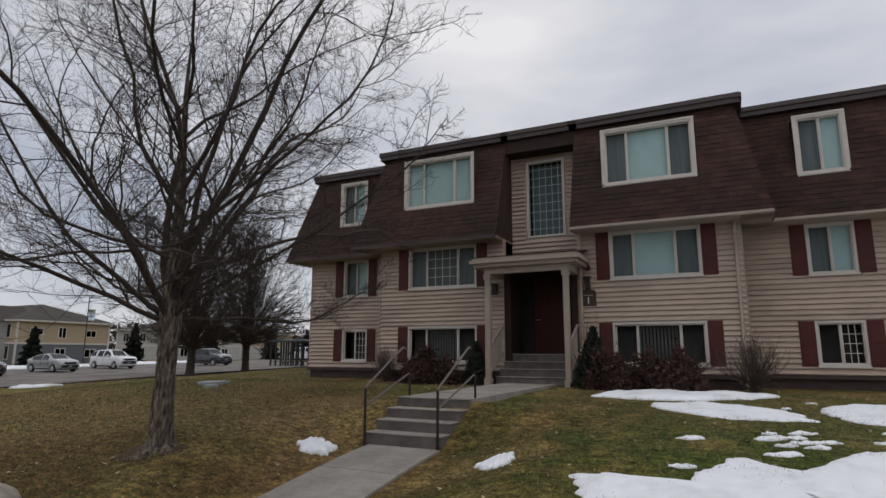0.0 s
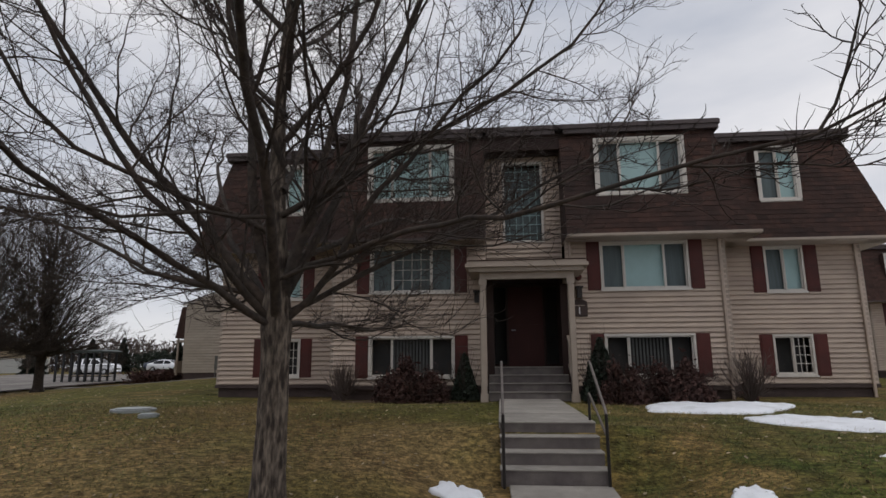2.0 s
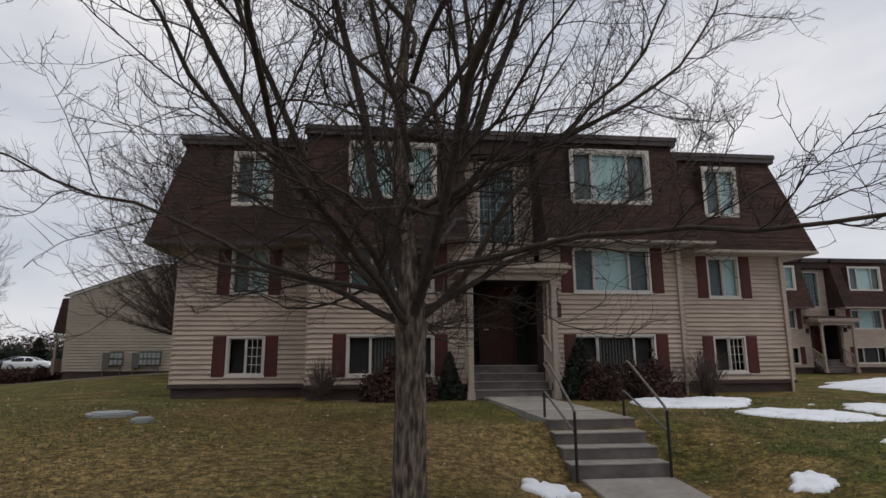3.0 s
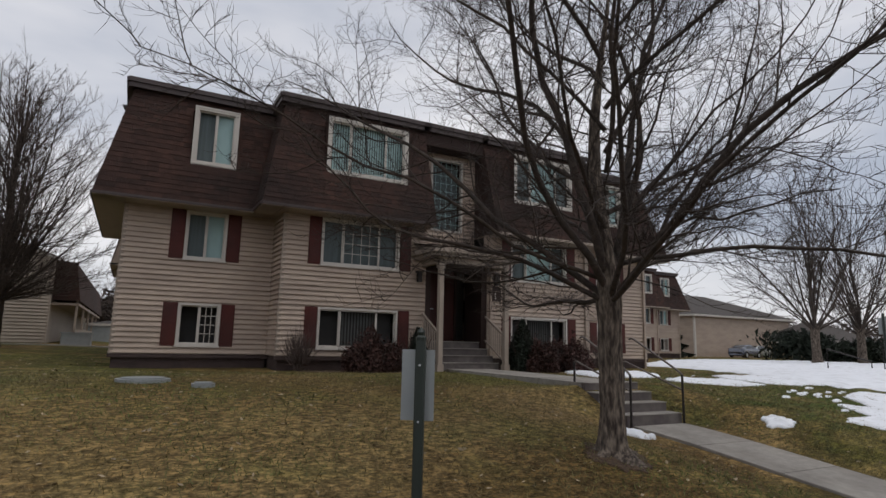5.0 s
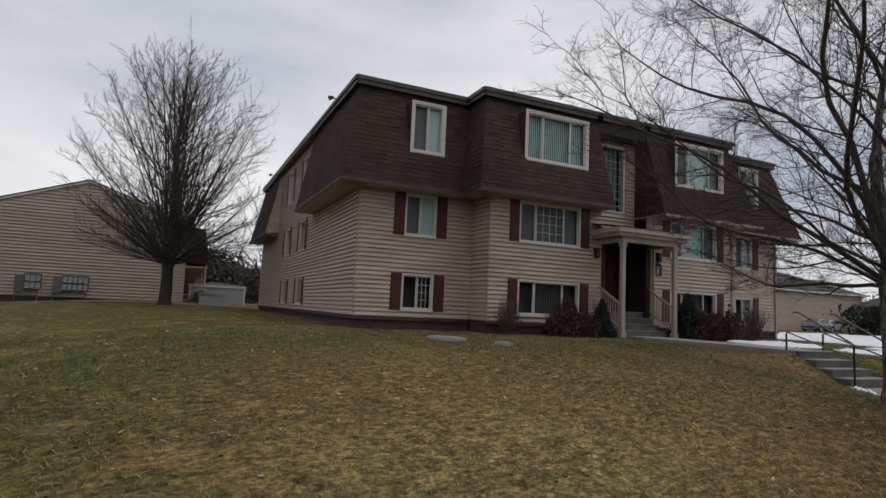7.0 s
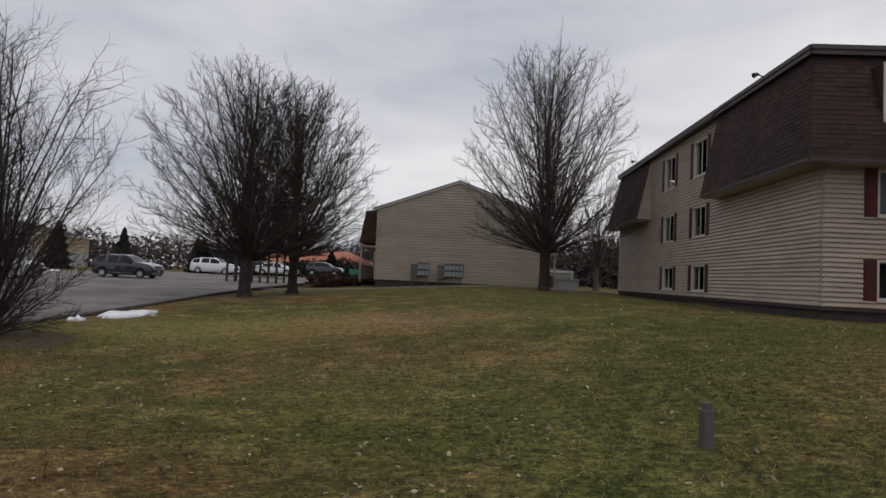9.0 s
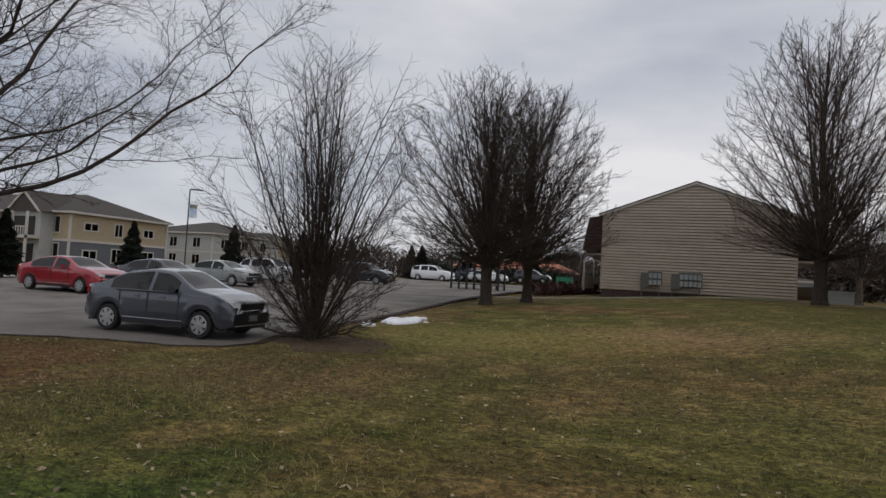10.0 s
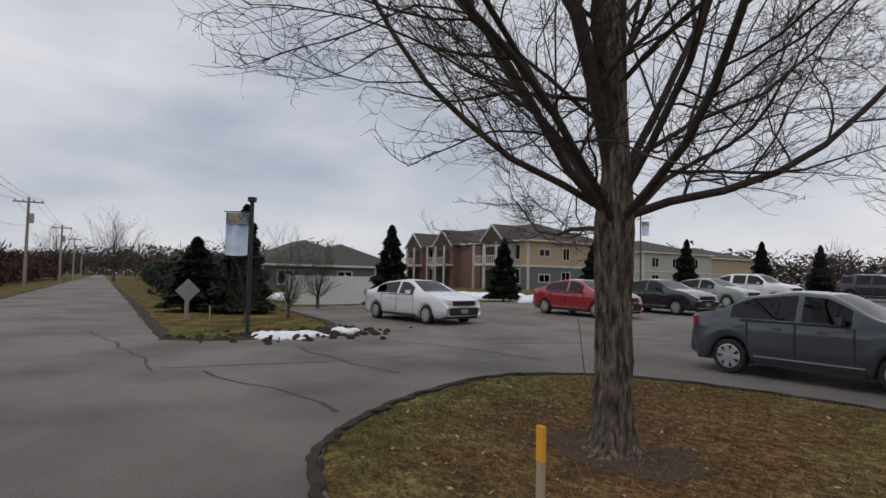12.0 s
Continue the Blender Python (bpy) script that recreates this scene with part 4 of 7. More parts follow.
    part("porch_beam", Build().box(-5.75, 14.1, 3.86, -3.52, 14.26, 4.02).box(-5.75, 14.26, 3.86, -5.6, YF - 0.02, 4.02).box(-3.68, 14.26, 3.86, -3.52, YF - 0.02, 4.02), M["trim"], po)
    for x in (-5.68, -3.6):
        part("post", Build().bevelbox(x - 0.07, 14.1, 1.0, x + 0.07, 14.24, 3.86, 0.015).box(x - 0.09, 14.08, 1.0, x + 0.09, 14.26, 1.18).box(x - 0.09, 14.08, 3.72, x + 0.09, 14.26, 3.86), M["trim"], po)
        r = Build()
        r.rings([[(x - 0.03, yy, z), (x + 0.03, yy, z), (x + 0.03, yy, z + 0.06), (x - 0.03, yy, z + 0.06)] for yy, z in ((14.24, 1.95), (YF - 0.02, 2.5))])
        r.rings([[(x - 0.02, yy, z), (x + 0.02, yy, z), (x + 0.02, yy, z + 0.05), (x - 0.02, yy, z + 0.05)] for yy, z in ((14.24, 1.25), (YF - 0.02, 1.8))])
        for i in range(1, 9):
            yy = 14.24 + i * 0.11
            z = 1.25 + (yy - 14.24) * 0.56
            part("baluster", Build().box(x - 0.012, yy - 0.012, z + 0.03, x + 0.012, yy + 0.012, z + 0.72), M["trim"], po)
        part("porch_railing", r, M["trim"], po)
    st = Build()
    for i in range(4):
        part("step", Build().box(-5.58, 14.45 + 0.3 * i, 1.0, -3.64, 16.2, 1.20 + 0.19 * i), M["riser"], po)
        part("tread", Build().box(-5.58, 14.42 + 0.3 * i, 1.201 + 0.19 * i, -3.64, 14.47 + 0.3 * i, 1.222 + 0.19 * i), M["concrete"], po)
    # lanterns and number plate
    for x, z in ((-5.86, 3.55), (-3.27, 3.62)):
        la = Build().box(x - 0.05, YF - 0.05, z - 0.05, x + 0.05, YF - 0.02, z + 0.08).box(x - 0.06, YF - 0.18, z - 0.14, x + 0.06, YF - 0.06, z + 0.12).box(x - 0.09, YF - 0.21, z + 0.12, x + 0.09, YF - 0.03, z + 0.16)
        part("lantern", la, M["iron"], po, "black wall lantern")
    # Short round fixture on the wall above the right lantern.
    part("horn", Build().tube([(-3.27, YF - 0.02, 4.02), (-3.27, YF - 0.1, 4.02)], 0.08, 12), M["shutter"], po, "small dark red round wall fixture")
    for y, z in ((19.3, ZT + 0.3), (32.8, ZT + 0.3)):
        part("floodlight", Build().tube([(XL - 0.05, y, z), (XL - 0.3, y, z + 0.12)], 0.02, 6).tube([(XL - 0.28, y, z + 0.12), (XL - 0.42, y, z + 0.06)], 0.05, 8, 0.09), M["iron"], R, "small black floodlight on the roof edge")
    flatten(hub)
    return root


building_a = apartment_building("apartment_building", "three-storey beige-sided apartment building with brown mansard storey and maroon shutters")

# number sign by the entrance
sg = thing("house_number_sign", -3.28, YF - 0.03, 3.02, "dark brown house number sign on the beige siding", "sign")
part("board", Build().box(-0.20, -0.02, 0, 0.20, 0.0, 0.34).rings([[(0.20 * math.cos(a), yy, 0.34 + 0.10 * math.sin(a)) for a in [math.pi * i / 10 for i in range(11)]] for yy in (-0.02, 0.0)]), M["foundation"], sg)
txt = bpy.data.curves.new("number", "FONT")
txt.body, txt.size, txt.extrude, txt.align_x = "1", 0.26, 0.004, "CENTER"
tx = new("number", txt)
tx.parent, tx.matrix_basis = sg, pose(0, -0.026, 0.06, 90)
txt.materials.append(M["hwhite"])
part("arc_mark", Build().box(-0.13, -0.026, 0.27, 0.13, -0.02, 0.29), M["trim"], sg)

# the two neighbours of the same kind
nb = copy_thing(building_a, pose(XL + 24.6, YW + 19.0, Z0 + 0.05))
nb["label"] = "far beige-sided apartment building with brown mansard storey beside the snow"


# ---- trees ----
def tubes(P, R, sides):
    """Vertices and quads of many tapering tubes at once. P: branches x points x 3, R: branches x points."""
    n, k = P.shape[0], P.shape[1]
    T = np.gradient(P, axis=1)
    T /= np.linalg.norm(T, axis=2, keepdims=True) + 1e-9
    up = np.where(np.abs(T[:, :1, 2:3]) < 0.85, np.array([[[0.0, 0.0, 1.0]]]), np.array([[[1.0, 0.0, 0.0]]]))
    U = np.cross(T, np.broadcast_to(up, T.shape))
    U /= np.linalg.norm(U, axis=2, keepdims=True) + 1e-9
    W = np.cross(T, U)
    a = 2 * np.pi * np.arange(sides) / sides
    V = P[:, :, None, :] + R[:, :, None, None] * (np.cos(a)[None, None, :, None] * U[:, :, None, :] + np.sin(a)[None, None, :, None] * W[:, :, None, :])
    idx = np.arange(n * k * sides).reshape(n, k, sides)
    nxt = np.roll(idx, -1, axis=2)
    F = np.stack([idx[:, :-1], nxt[:, :-1], nxt[:, 1:], idx[:, 1:]], axis=-1).reshape(-1, 4)
    return V.reshape(-1, 3), F


def mesh_from(name, chunks, mat, smooth=True):
    vs, fs, o = [], [], 0
    for v, f in chunks:
        vs.append(v), fs.append(f + o)
        o += len(v)
    v, f = np.concatenate(vs), np.concatenate(fs)
    me = bpy.data.meshes.new(name)
    me.vertices.add(len(v))
    me.vertices.foreach_set("co", v.astype(np.float32).ravel())
    me.loops.add(f.size)
    me.loops.foreach_set("vertex_index", f.astype(np.int32).ravel())
    me.polygons.add(len(f))
    me.polygons.foreach_set("loop_start", (np.arange(len(f)) * f.shape[1]).astype(np.int32))
    me.polygons.foreach_set("use_smooth", np.full(len(f), smooth))
    me.materials.append(mat)
    me.update(calc_edges=True)
    return me


def grow(rng, start, d, length, r0, n, wob, lift, r_end=0.35):
    """Branches from start along d: points and radii. lift bends them up (or down) on the way."""
    B = len(start)
    P = np.zeros((B, n + 1, 3))
    P[:, 0] = start
    d = d / np.linalg.norm(d, axis=1, keepdims=True)
    lift = np.broadcast_to(np.asarray(lift, float), (B,))
    for i in range(n):
        d = d + rng.normal(0, wob, (B, 3)) + np.stack([0 * lift, 0 * lift, lift / n], axis=1)
        d /= np.linalg.norm(d, axis=1, keepdims=True)
        P[:, i + 1] = P[:, i] + d * (length / n)[:, None]
    f = np.linspace(0, 1, n + 1)[None, :]
    R = r0[:, None] * (1 - (1 - r_end) * f)
    return P, R


def offshoots(rng, P, R, length, per, f0, angle, ratio, rr, flat=0.0, rmax=0.8, minr=0.003, tip=0.0):
    """Where the next level starts on each branch: start, direction, length, radius."""
    B, k, _ = P.shape
    f = np.tile(np.linspace(f0, 0.98, per)[None, :], (B, 1)) + rng.uniform(-0.4, 0.4, (B, per)) * (0.98 - f0) / per
    f = np.clip(f, 0.02, 0.99)
    x = f * (k - 1)
    i = np.minimum(x.astype(int), k - 2)
    w = (x - i)[..., None]
    b = np.arange(B)[:, None]
    S = P[b, i] * (1 - w) + P[b, i + 1] * w
    T = P[b, i + 1] - P[b, i]
    T /= np.linalg.norm(T, axis=2, keepdims=True) + 1e-9
    ra = R[b, i] * (1 - w[..., 0]) + R[b, i + 1] * w[..., 0]
    side = rng.normal(0, 1, (B, per, 3))
    side[..., 2] *= 1 - flat
    side -= (side * T).sum(2, keepdims=True) * T
    side /= np.linalg.norm(side, axis=2, keepdims=True) + 1e-9
    ang = np.radians(angle + rng.normal(0, 9, (B, per)))[..., None]
    D = T * np.cos(ang) + side * np.sin(ang)
    D[..., 2] = np.maximum(D[..., 2], -0.12)
    L = length[:, None] * ratio * (1.0 - 0.55 * f + tip) * rng.uniform(0.6, 1.15, (B, per))
    r = np.clip(np.minimum(ra * rmax, ra * rr * rng.uniform(0.75, 1.1, (B, per))), minr, None)
    return S.reshape(-1, 3), D.reshape(-1, 3), L.reshape(-1), r.reshape(-1)


def bare_tree(name, x, y, label, seed, trunk_h, trunk_r, limbs, levels, twig="twig", flare=1.6, lean=(0, 0), leader=1.0, rz=0.0, group="", wobble=0.085, trunk_mat="bark"):
    """limbs: rows of (azimuth, pitch up in degrees, length, radius, height on the trunk as a fraction, lift)."""
    rng = np.random.default_rng(seed)
    z = ground_z(x, y) - 0.08
    root = thing(name, x, y, z, label, "tree", group, rz)
    hs = np.array([0, 0.03, 0.07, 0.14, 0.25, 0.4, 0.6, 0.8, 0.92, 1.0]) * trunk_h
    rad = trunk_r * np.array([flare * 1.4, flare * 1.12, 1.3, 1.12, 1.03, 0.98, 0.94, 0.95, 1.06, 1.0])
    if leader > 1.0:
        up = np.linspace(0.06, 1, 7)
        hs = np.concatenate([hs, trunk_h * (1 + (leader - 1) * up)])
        rad = np.concatenate([rad, trunk_r * (0.88 - 0.78 * up ** 0.9)])
    sides = 56
    hh = np.unique(np.concatenate([hs, np.linspace(0, trunk_h, 34), hs[-1] + 0 * hs[-1:]]))
    rad, hs = np.interp(hh, hs, rad), hh
    V = []
    for h, r in zip(hs, rad):
        cx, cy = lean[0] * h, lean[1] * h
        if h > trunk_h:
            cx, cy = cx + 0.12 * math.sin((h - trunk_h) * 0.9 + seed) * min(1, h - trunk_h), cy + 0.1 * math.sin((h - trunk_h) * 1.1 + seed * 2) * min(1, h - trunk_h)
        for s in range(sides):
            a = 2 * math.pi * s / sides
            ca, sa = math.cos(a), math.sin(a)
            furrow = 0.22 * abs(noise.noise((ca * 5.5, sa * 5.5, h * 1.3 + seed))) + 0.09 * noise.noise((ca * 10, sa * 10, h * 4)) + 0.10 * noise.noise((ca * 1.3, sa * 1.3, h * 1.2 + seed)) - 0.02
            ridge = 1 + (0.26 * max(0, 1 - h / (0.22 * trunk_h)) ** 1.5 * math.sin(a * 5 + seed + 0.8 * math.sin(a * 2))) + furrow - 0.02
            V.append((cx + ca * r * ridge, cy + sa * r * ridge, h))
    V = np.array(V)
    idx = np.arange(len(hs) * sides).reshape(len(hs), sides)
    nx = np.roll(idx, -1, axis=1)
    F = np.stack([idx[:-1], nx[:-1], nx[1:], idx[1:]], axis=-1).reshape(-1, 4)
    chunks = [(V, F)]
    az = np.radians([l[0] for l in limbs])
    el = np.radians([l[1] for l in limbs])
    D = np.stack([np.cos(az) * np.cos(el), np.sin(az) * np.cos(el), np.sin(el)], axis=1)
    L = np.array([l[2] for l in limbs], float)
    r = np.array([l[3] for l in limbs], float)
    h = np.array([l[4] for l in limbs]) * trunk_h
    S = np.stack([lean[0] * h, lean[1] * h, h], axis=1)
    P, R = grow(rng, S, D, L, r, 12, wobble, np.array([l[5] for l in limbs]), 0.16)
    part("trunk", mesh_from("trunk", chunks, M[trunk_mat]), None, root, "furrowed grey-brown trunk")
    for i in range(min(len(limbs), 40)):
        part("limb", mesh_from("limb", [tubes(P[i:i + 1], R[i:i + 1], 8)], M["limb"]), None, root)
    if len(limbs) > 40:
        part("limbwork", mesh_from("limbwork", [tubes(P[40:], R[40:], 6)], M["limb"]), None, root, kind="stuff")
    ch, cur = [], (P, R, L)
    for k, lv in enumerate(levels):
        S, D, L2, r2 = offshoots(rng, cur[0], cur[1], cur[2], lv["per"], lv.get("f0", 0.15), lv["angle"], lv["ratio"], lv.get("rr", 0.5), lv.get("flat", 0), minr=lv.get("minr", 0.003), tip=lv.get("tip", 0.0))
        P2, R2 = grow(rng, S, D, L2, r2, lv["n"], lv.get("wob", 0.1), lv.get("lift", 0.3), lv.get("end", 0.3))
        ch.append(tubes(P2, R2, lv.get("sides", 4)))
        cur = (P2, R2, L2)
    if ch:
        part("branchwork", mesh_from("branchwork", ch[:1], M["limb"]), None, root, kind="stuff")
        part("twigwork", mesh_from("twigwork", ch[1:], M[twig]), None, root, kind="stuff")
    return root


def ring_limbs(rng, n, pitch, length, radius, height, lift, jitter=10, start=0):
    return [(start + 360 * i / n + rng.uniform(-jitter, jitter), pitch + rng.uniform(-6, 6), length * rng.uniform(0.85, 1.1), radius * rng.uniform(0.8, 1.15),
             height + rng.uniform(-0.04, 0.02), lift) for i in range(n)]


def crown(rng, n, pitch, radius, height, lift, ch, a, b, cz, jitter=10, spread=7):
    """Limbs whose tips lie on an egg of radius a, half height b, about the height cz above the fork at ch."""
    out = []
    start = rng.uniform(0, 360)
    for i in range(n):
        el = pitch + rng.uniform(-spread, spread)
        e = radians(min(el + lift * 25, 88))
        c, s = math.cos(e), math.sin(e)
        A = (c / a) ** 2 + (s / b) ** 2
        B = -2 * s * cz / b ** 2
        C = (cz / b) ** 2 - 1
        L = (-B + math.sqrt(max(0.0, B * B - 4 * A * C))) / (2 * A)
        out.append((start + 360 * i / n + rng.uniform(-jitter, jitter), el, L * rng.uniform(0.88, 1.0), radius * rng.uniform(0.8, 1.15), height + rng.uniform(-0.05, 0.01), lift))
    return out


def along_leader(rng, n, th, lead, lo, hi, radius, a, b, cz, lift=0.25, dens=1.3, jitter=25, reach=1.0):
    """Limbs set spirally up the leader, from pitch lo at the fork to hi at its top, ending on an egg of radius a, half height b, centre cz."""
    out = []
    az = rng.uniform(0, 360)
    for i in range(n):
        f = (i / (n - 1)) ** dens
        s = th * (0.92 + (lead - 0.92) * 0.8 * f)
        el = lo + (hi - lo) * f ** 0.7 + rng.uniform(-7, 7)
        e = radians(min(el + lift * 28, 88))
        c, sn, z = math.cos(e), math.sin(e), s - cz
        A = (c / a) ** 2 + (sn / b) ** 2
        B = 2 * sn * z / b ** 2
        C = (z / b) ** 2 - 1
        L = (-B + math.sqrt(max(0.01, B * B - 4 * A * C))) / (2 * A) if C < 0 else (-B + math.sqrt(max(0.0, B * B - 4 * A * C))) / (2 * A)
        out.append((az, el, max(L, 0.8) * rng.uniform(0.86, 1.0) * reach, radius * (0.45 + 0.55 * min(1, L / a)) * rng.uniform(0.8, 1.1), s / th, lift))
        az += 137.5 + rng.uniform(-jitter, jitter)
    return out


rl = random.Random(5)
maple_levels = [dict(per=16, f0=0.10, angle=46, ratio=0.38, rr=0.42, n=8, wob=0.15, lift=0.22, sides=5, minr=0.008, end=0.25, flat=0.25),
                dict(per=10, f0=0.08, angle=48, ratio=0.46, rr=0.5, n=6, wob=0.20, lift=0.25, sides=3, minr=0.0044, tip=0.15),
                dict(per=7, f0=0.12, angle=50, ratio=0.46, rr=0.6, n=3, wob=0.26, lift=0.35, sides=3, minr=0.0030, tip=0.3)]
near_limbs = (along_leader(rl, 15, 2.0, 3.1, 14, 55, 0.036, 5.2, 5.9, 6.0, 0.28) + crown(rl, 3, 72, 0.066, 1.02, 0.15, 0, 5.0, 5.8, 4.2, 25, 5)
              + crown(rl, 4, 50, 0.050, 0.98, 0.3, 0, 5.0, 5.6, 4.0, 25, 6) + crown(rl, 4, 29, 0.038, 0.97, 0.35, 0, 4.2, 5.0, 3.4, 18, 6))
maple_a = bare_tree("maple_tree", -7.55, 6.03, "large bare maple with furrowed bark on the lawn beside the steps", 3, 2.05, 0.145, near_limbs, maple_levels, leader=3.1, group="large bare maples", wobble=0.135, flare=1.75)
far_limbs = (along_leader(rl, 10, 2.4, 3.0, 20, 55, 0.030, 5.6, 6.4, 6.4, 0.27) + crown(rl, 3, 75, 0.074, 1.10, 0.12, 0, 5.4, 6.2, 4.4, 25, 4)
             + crown(rl, 4, 46, 0.046, 1.0, 0.25, 0, 6.3, 6.4, 4.0, 16, 6) + crown(rl, 6, 25, 0.044, 0.97, 0.32, 0, 6.4, 6.0, 3.4, 10, 4))
maple_b = bare_tree("maple_tree", -34.5, 5.93, "large bare maple with arching limbs on the island beside the road", 8, 2.45, 0.178, far_limbs, maple_levels, leader=3.4, group="large bare maples", wobble=0.125, flare=1.8)

vase_levels = [dict(per=19, f0=0.16, angle=42, ratio=0.23, rr=0.5, n=4, wob=0.06, lift=0.30, sides=3, minr=0.010, tip=0.10),
               dict(per=9, f0=0.12, angle=40, ratio=0.44, rr=0.5, n=3, wob=0.10, lift=0.25, sides=3, minr=0.007, tip=0.1)]


def vase(x, y, label, seed, th, tr, a, b, cz, twig="twig", n=74):
    r = random.Random(seed)
    lead = (cz + b * 0.72) / th
    a, b = a * 0.95, b * 0.99
    limbs = (crown(r, 9, 84, tr * 0.24, 0.97, 0.0, 0, a, b, cz - th, 20, 4) + crown(r, 13, 70, tr * 0.20, 0.96, 0.1, 0, a, b, cz - th, 16, 5) + crown(r, 15, 54, tr * 0.18, 0.95, 0.15, 0, a, b, cz - th, 16)
             + crown(r, 18, 34, tr * 0.16, 0.94, 0.2, 0, a, b * 0.8, (cz - th) * 0.72, 16) + crown(r, 20, 16, tr * 0.13, 0.94, 0.1, 0, a * 1.08, 2.7, 1.7, 16)
             + along_leader(r, n, th, lead, 6, 60, tr * 0.13, a, b, cz, 0.2, 1.0, 20, 1.0))
    return bare_tree("ornamental_tree", x, y, label, seed, th, tr, limbs, vase_levels, twig=twig, flare=1.2, leader=lead, wobble=0.028, trunk_mat="limb", group="rounded bare ornamental trees")


vase(-18.2, 32.6, "bare vase-shaped tree with pale twigs before the gable end", 31, 2.3, 0.26, 4.9, 5.8, 7.8, "twigpale")
vase(-32.9, 28.2, "bare round-crowned tree with dense dark twigs by the parking lot", 32, 2.0, 0.26, 5.6, 5.2, 6.3)
vase(-31.75, 32.0, "bare round-crowned tree with dense dark twigs by the parking lot", 33, 2.2, 0.24, 4.8, 5.3, 6.4)

# many-stemmed shrub tree beside the lot
r6 = random.Random(6)
shrub_limbs = (crown(r6, 12, 84, 0.040, 0.5, 0.0, 0, 2.1, 3.4, 3.3, 20, 5) + crown(r6, 12, 74, 0.034, 0.4, 0.06, 0, 2.2, 3.4, 3.3, 16, 5)
               + crown(r6, 12, 58, 0.026, 0.3, 0.3, 0, 2.2, 3.2, 3.1, 16) + crown(r6, 11, 36, 0.019, 0.3, 0.4, 0, 2.2, 3.0, 2.7, 16) + crown(r6, 10, 14, 0.015, 0.3, 0.3, 0, 2.1, 2.8, 2.4, 16))
bare_tree("shrub_tree", -32.3, 12.75, "bare many-stemmed shrub tree in dark mulch beside the parked car", 41, 0.30, 0.20, shrub_limbs,
          [dict(per=18, f0=0.14, angle=42, ratio=0.26, rr=0.5, n=5, wob=0.08, lift=0.25, sides=4, minr=0.007, tip=0.2),
           dict(per=7, f0=0.1, angle=40, ratio=0.5, rr=0.55, n=3, wob=0.1, lift=0.2, sides=3, minr=0.0045, tip=0.2)], wobble=0.05, trunk_mat="limb")


# ---- steps, walkway and rails ----
walkway = thing("walkway", -4.6, 5.4, walk_z(5.4), "worn pale concrete walkway leading from the road to the steps", "path", kind="structure")
ys = [2.95, 4.2, 5.45, 6.7, 7.95]
for a, c in zip(ys, ys[1:]):
    b = Build()
    n = 4
    rings = []
    for i in range(n + 1):
        y = a + 0.008 + (c - a - 0.016) * i / n
        z = walk_z(y)
        x0 = -5.22 + 0.10 * (8 - y) / 3
        rings.append([(x0, y, z - 0.1), (x0 + 1.25, y, z - 0.1), (x0 + 1.25, y, z - 0.008), (x0 + 1.24, y, z), (x0 + 0.01, y, z), (x0, y, z - 0.008)])
    b.rings(rings)
    part("slab", b, M["concrete"], walkway, m=pose(4.6, -5.4, -walk_z(5.4)))

STEP_Y, STEP_X0, STEP_X1 = 7.98, -5.32, -3.98
steps = thing("steps", -4.65, STEP_Y, 0.4, "four concrete steps with grey-brown risers and pale worn treads", "steps", kind="structure")
inv = pose(4.65, -STEP_Y, -0.4)
for i in range(4):
    y0, z0 = STEP_Y + 0.34 * i, 0.42 + 0.158 * i
    # Grey-brown step bodies under thin pale tread plates.
    part("step", Build().box(STEP_X0, y0 + 0.012, z0 - 0.25, STEP_X1, STEP_Y + 1.4, z0 + 0.145), M["riser"], steps, "grey-brown concrete step", m=inv)
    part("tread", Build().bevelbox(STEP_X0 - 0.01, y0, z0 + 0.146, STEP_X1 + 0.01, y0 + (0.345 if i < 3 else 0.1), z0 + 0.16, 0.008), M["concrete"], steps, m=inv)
top = thing("upper_walk", -4.65, 11.5, 1.05, "worn concrete walk between the steps and the porch", "path", kind="structure")
for a, c in ((9.1, 10.4), (10.4, 11.7), (11.7, 13.0), (13.0, 14.42)):
    part("slab", Build().bevelbox(STEP_X0 - 0.02, a + 0.006, 0.86, STEP_X1 + 0.02, c - 0.006, 1.052 + (0.004 if a > 10 else 0), 0.01), M["concrete"], top, m=pose(4.65, -11.5, -1.05))

for x, lab in ((-5.28, "worn iron handrail with two rails beside the steps"), (-4.0, "worn iron handrail with two rails beside the steps")):
    rail = thing("handrail", x, 8.0, 0.4, lab, "handrail", "handrails of the steps")
    iv = pose(-x, -8.0, -0.4)
    for y, z0, z1 in ((7.93, 0.36, 1.25), (9.35, 1.0, 1.42)):
        part("post", Build().tube([(x, y, z0), (x, y, z1)], 0.021, 8), M["iron"], rail, m=iv)
    part("rail", Build().tube([(x, 7.93, 1.25), (x, 8.0, 1.31), (x, 9.05, 1.88), (x, 9.12, 1.90), (x, 9.18, 1.88)], 0.019, 8), M["ironworn"], rail, m=iv)
    part("rail", Build().tube([(x, 7.93, 0.98), (x, 9.3, 1.44), (x, 9.35, 1.42)], 0.016, 8), M["ironworn"], rail, m=iv)


# ---- snow ----
def gz(x, y):
    if is_asphalt(x, y):
        return lot_z(x, y)
    return ground_z(x, y)


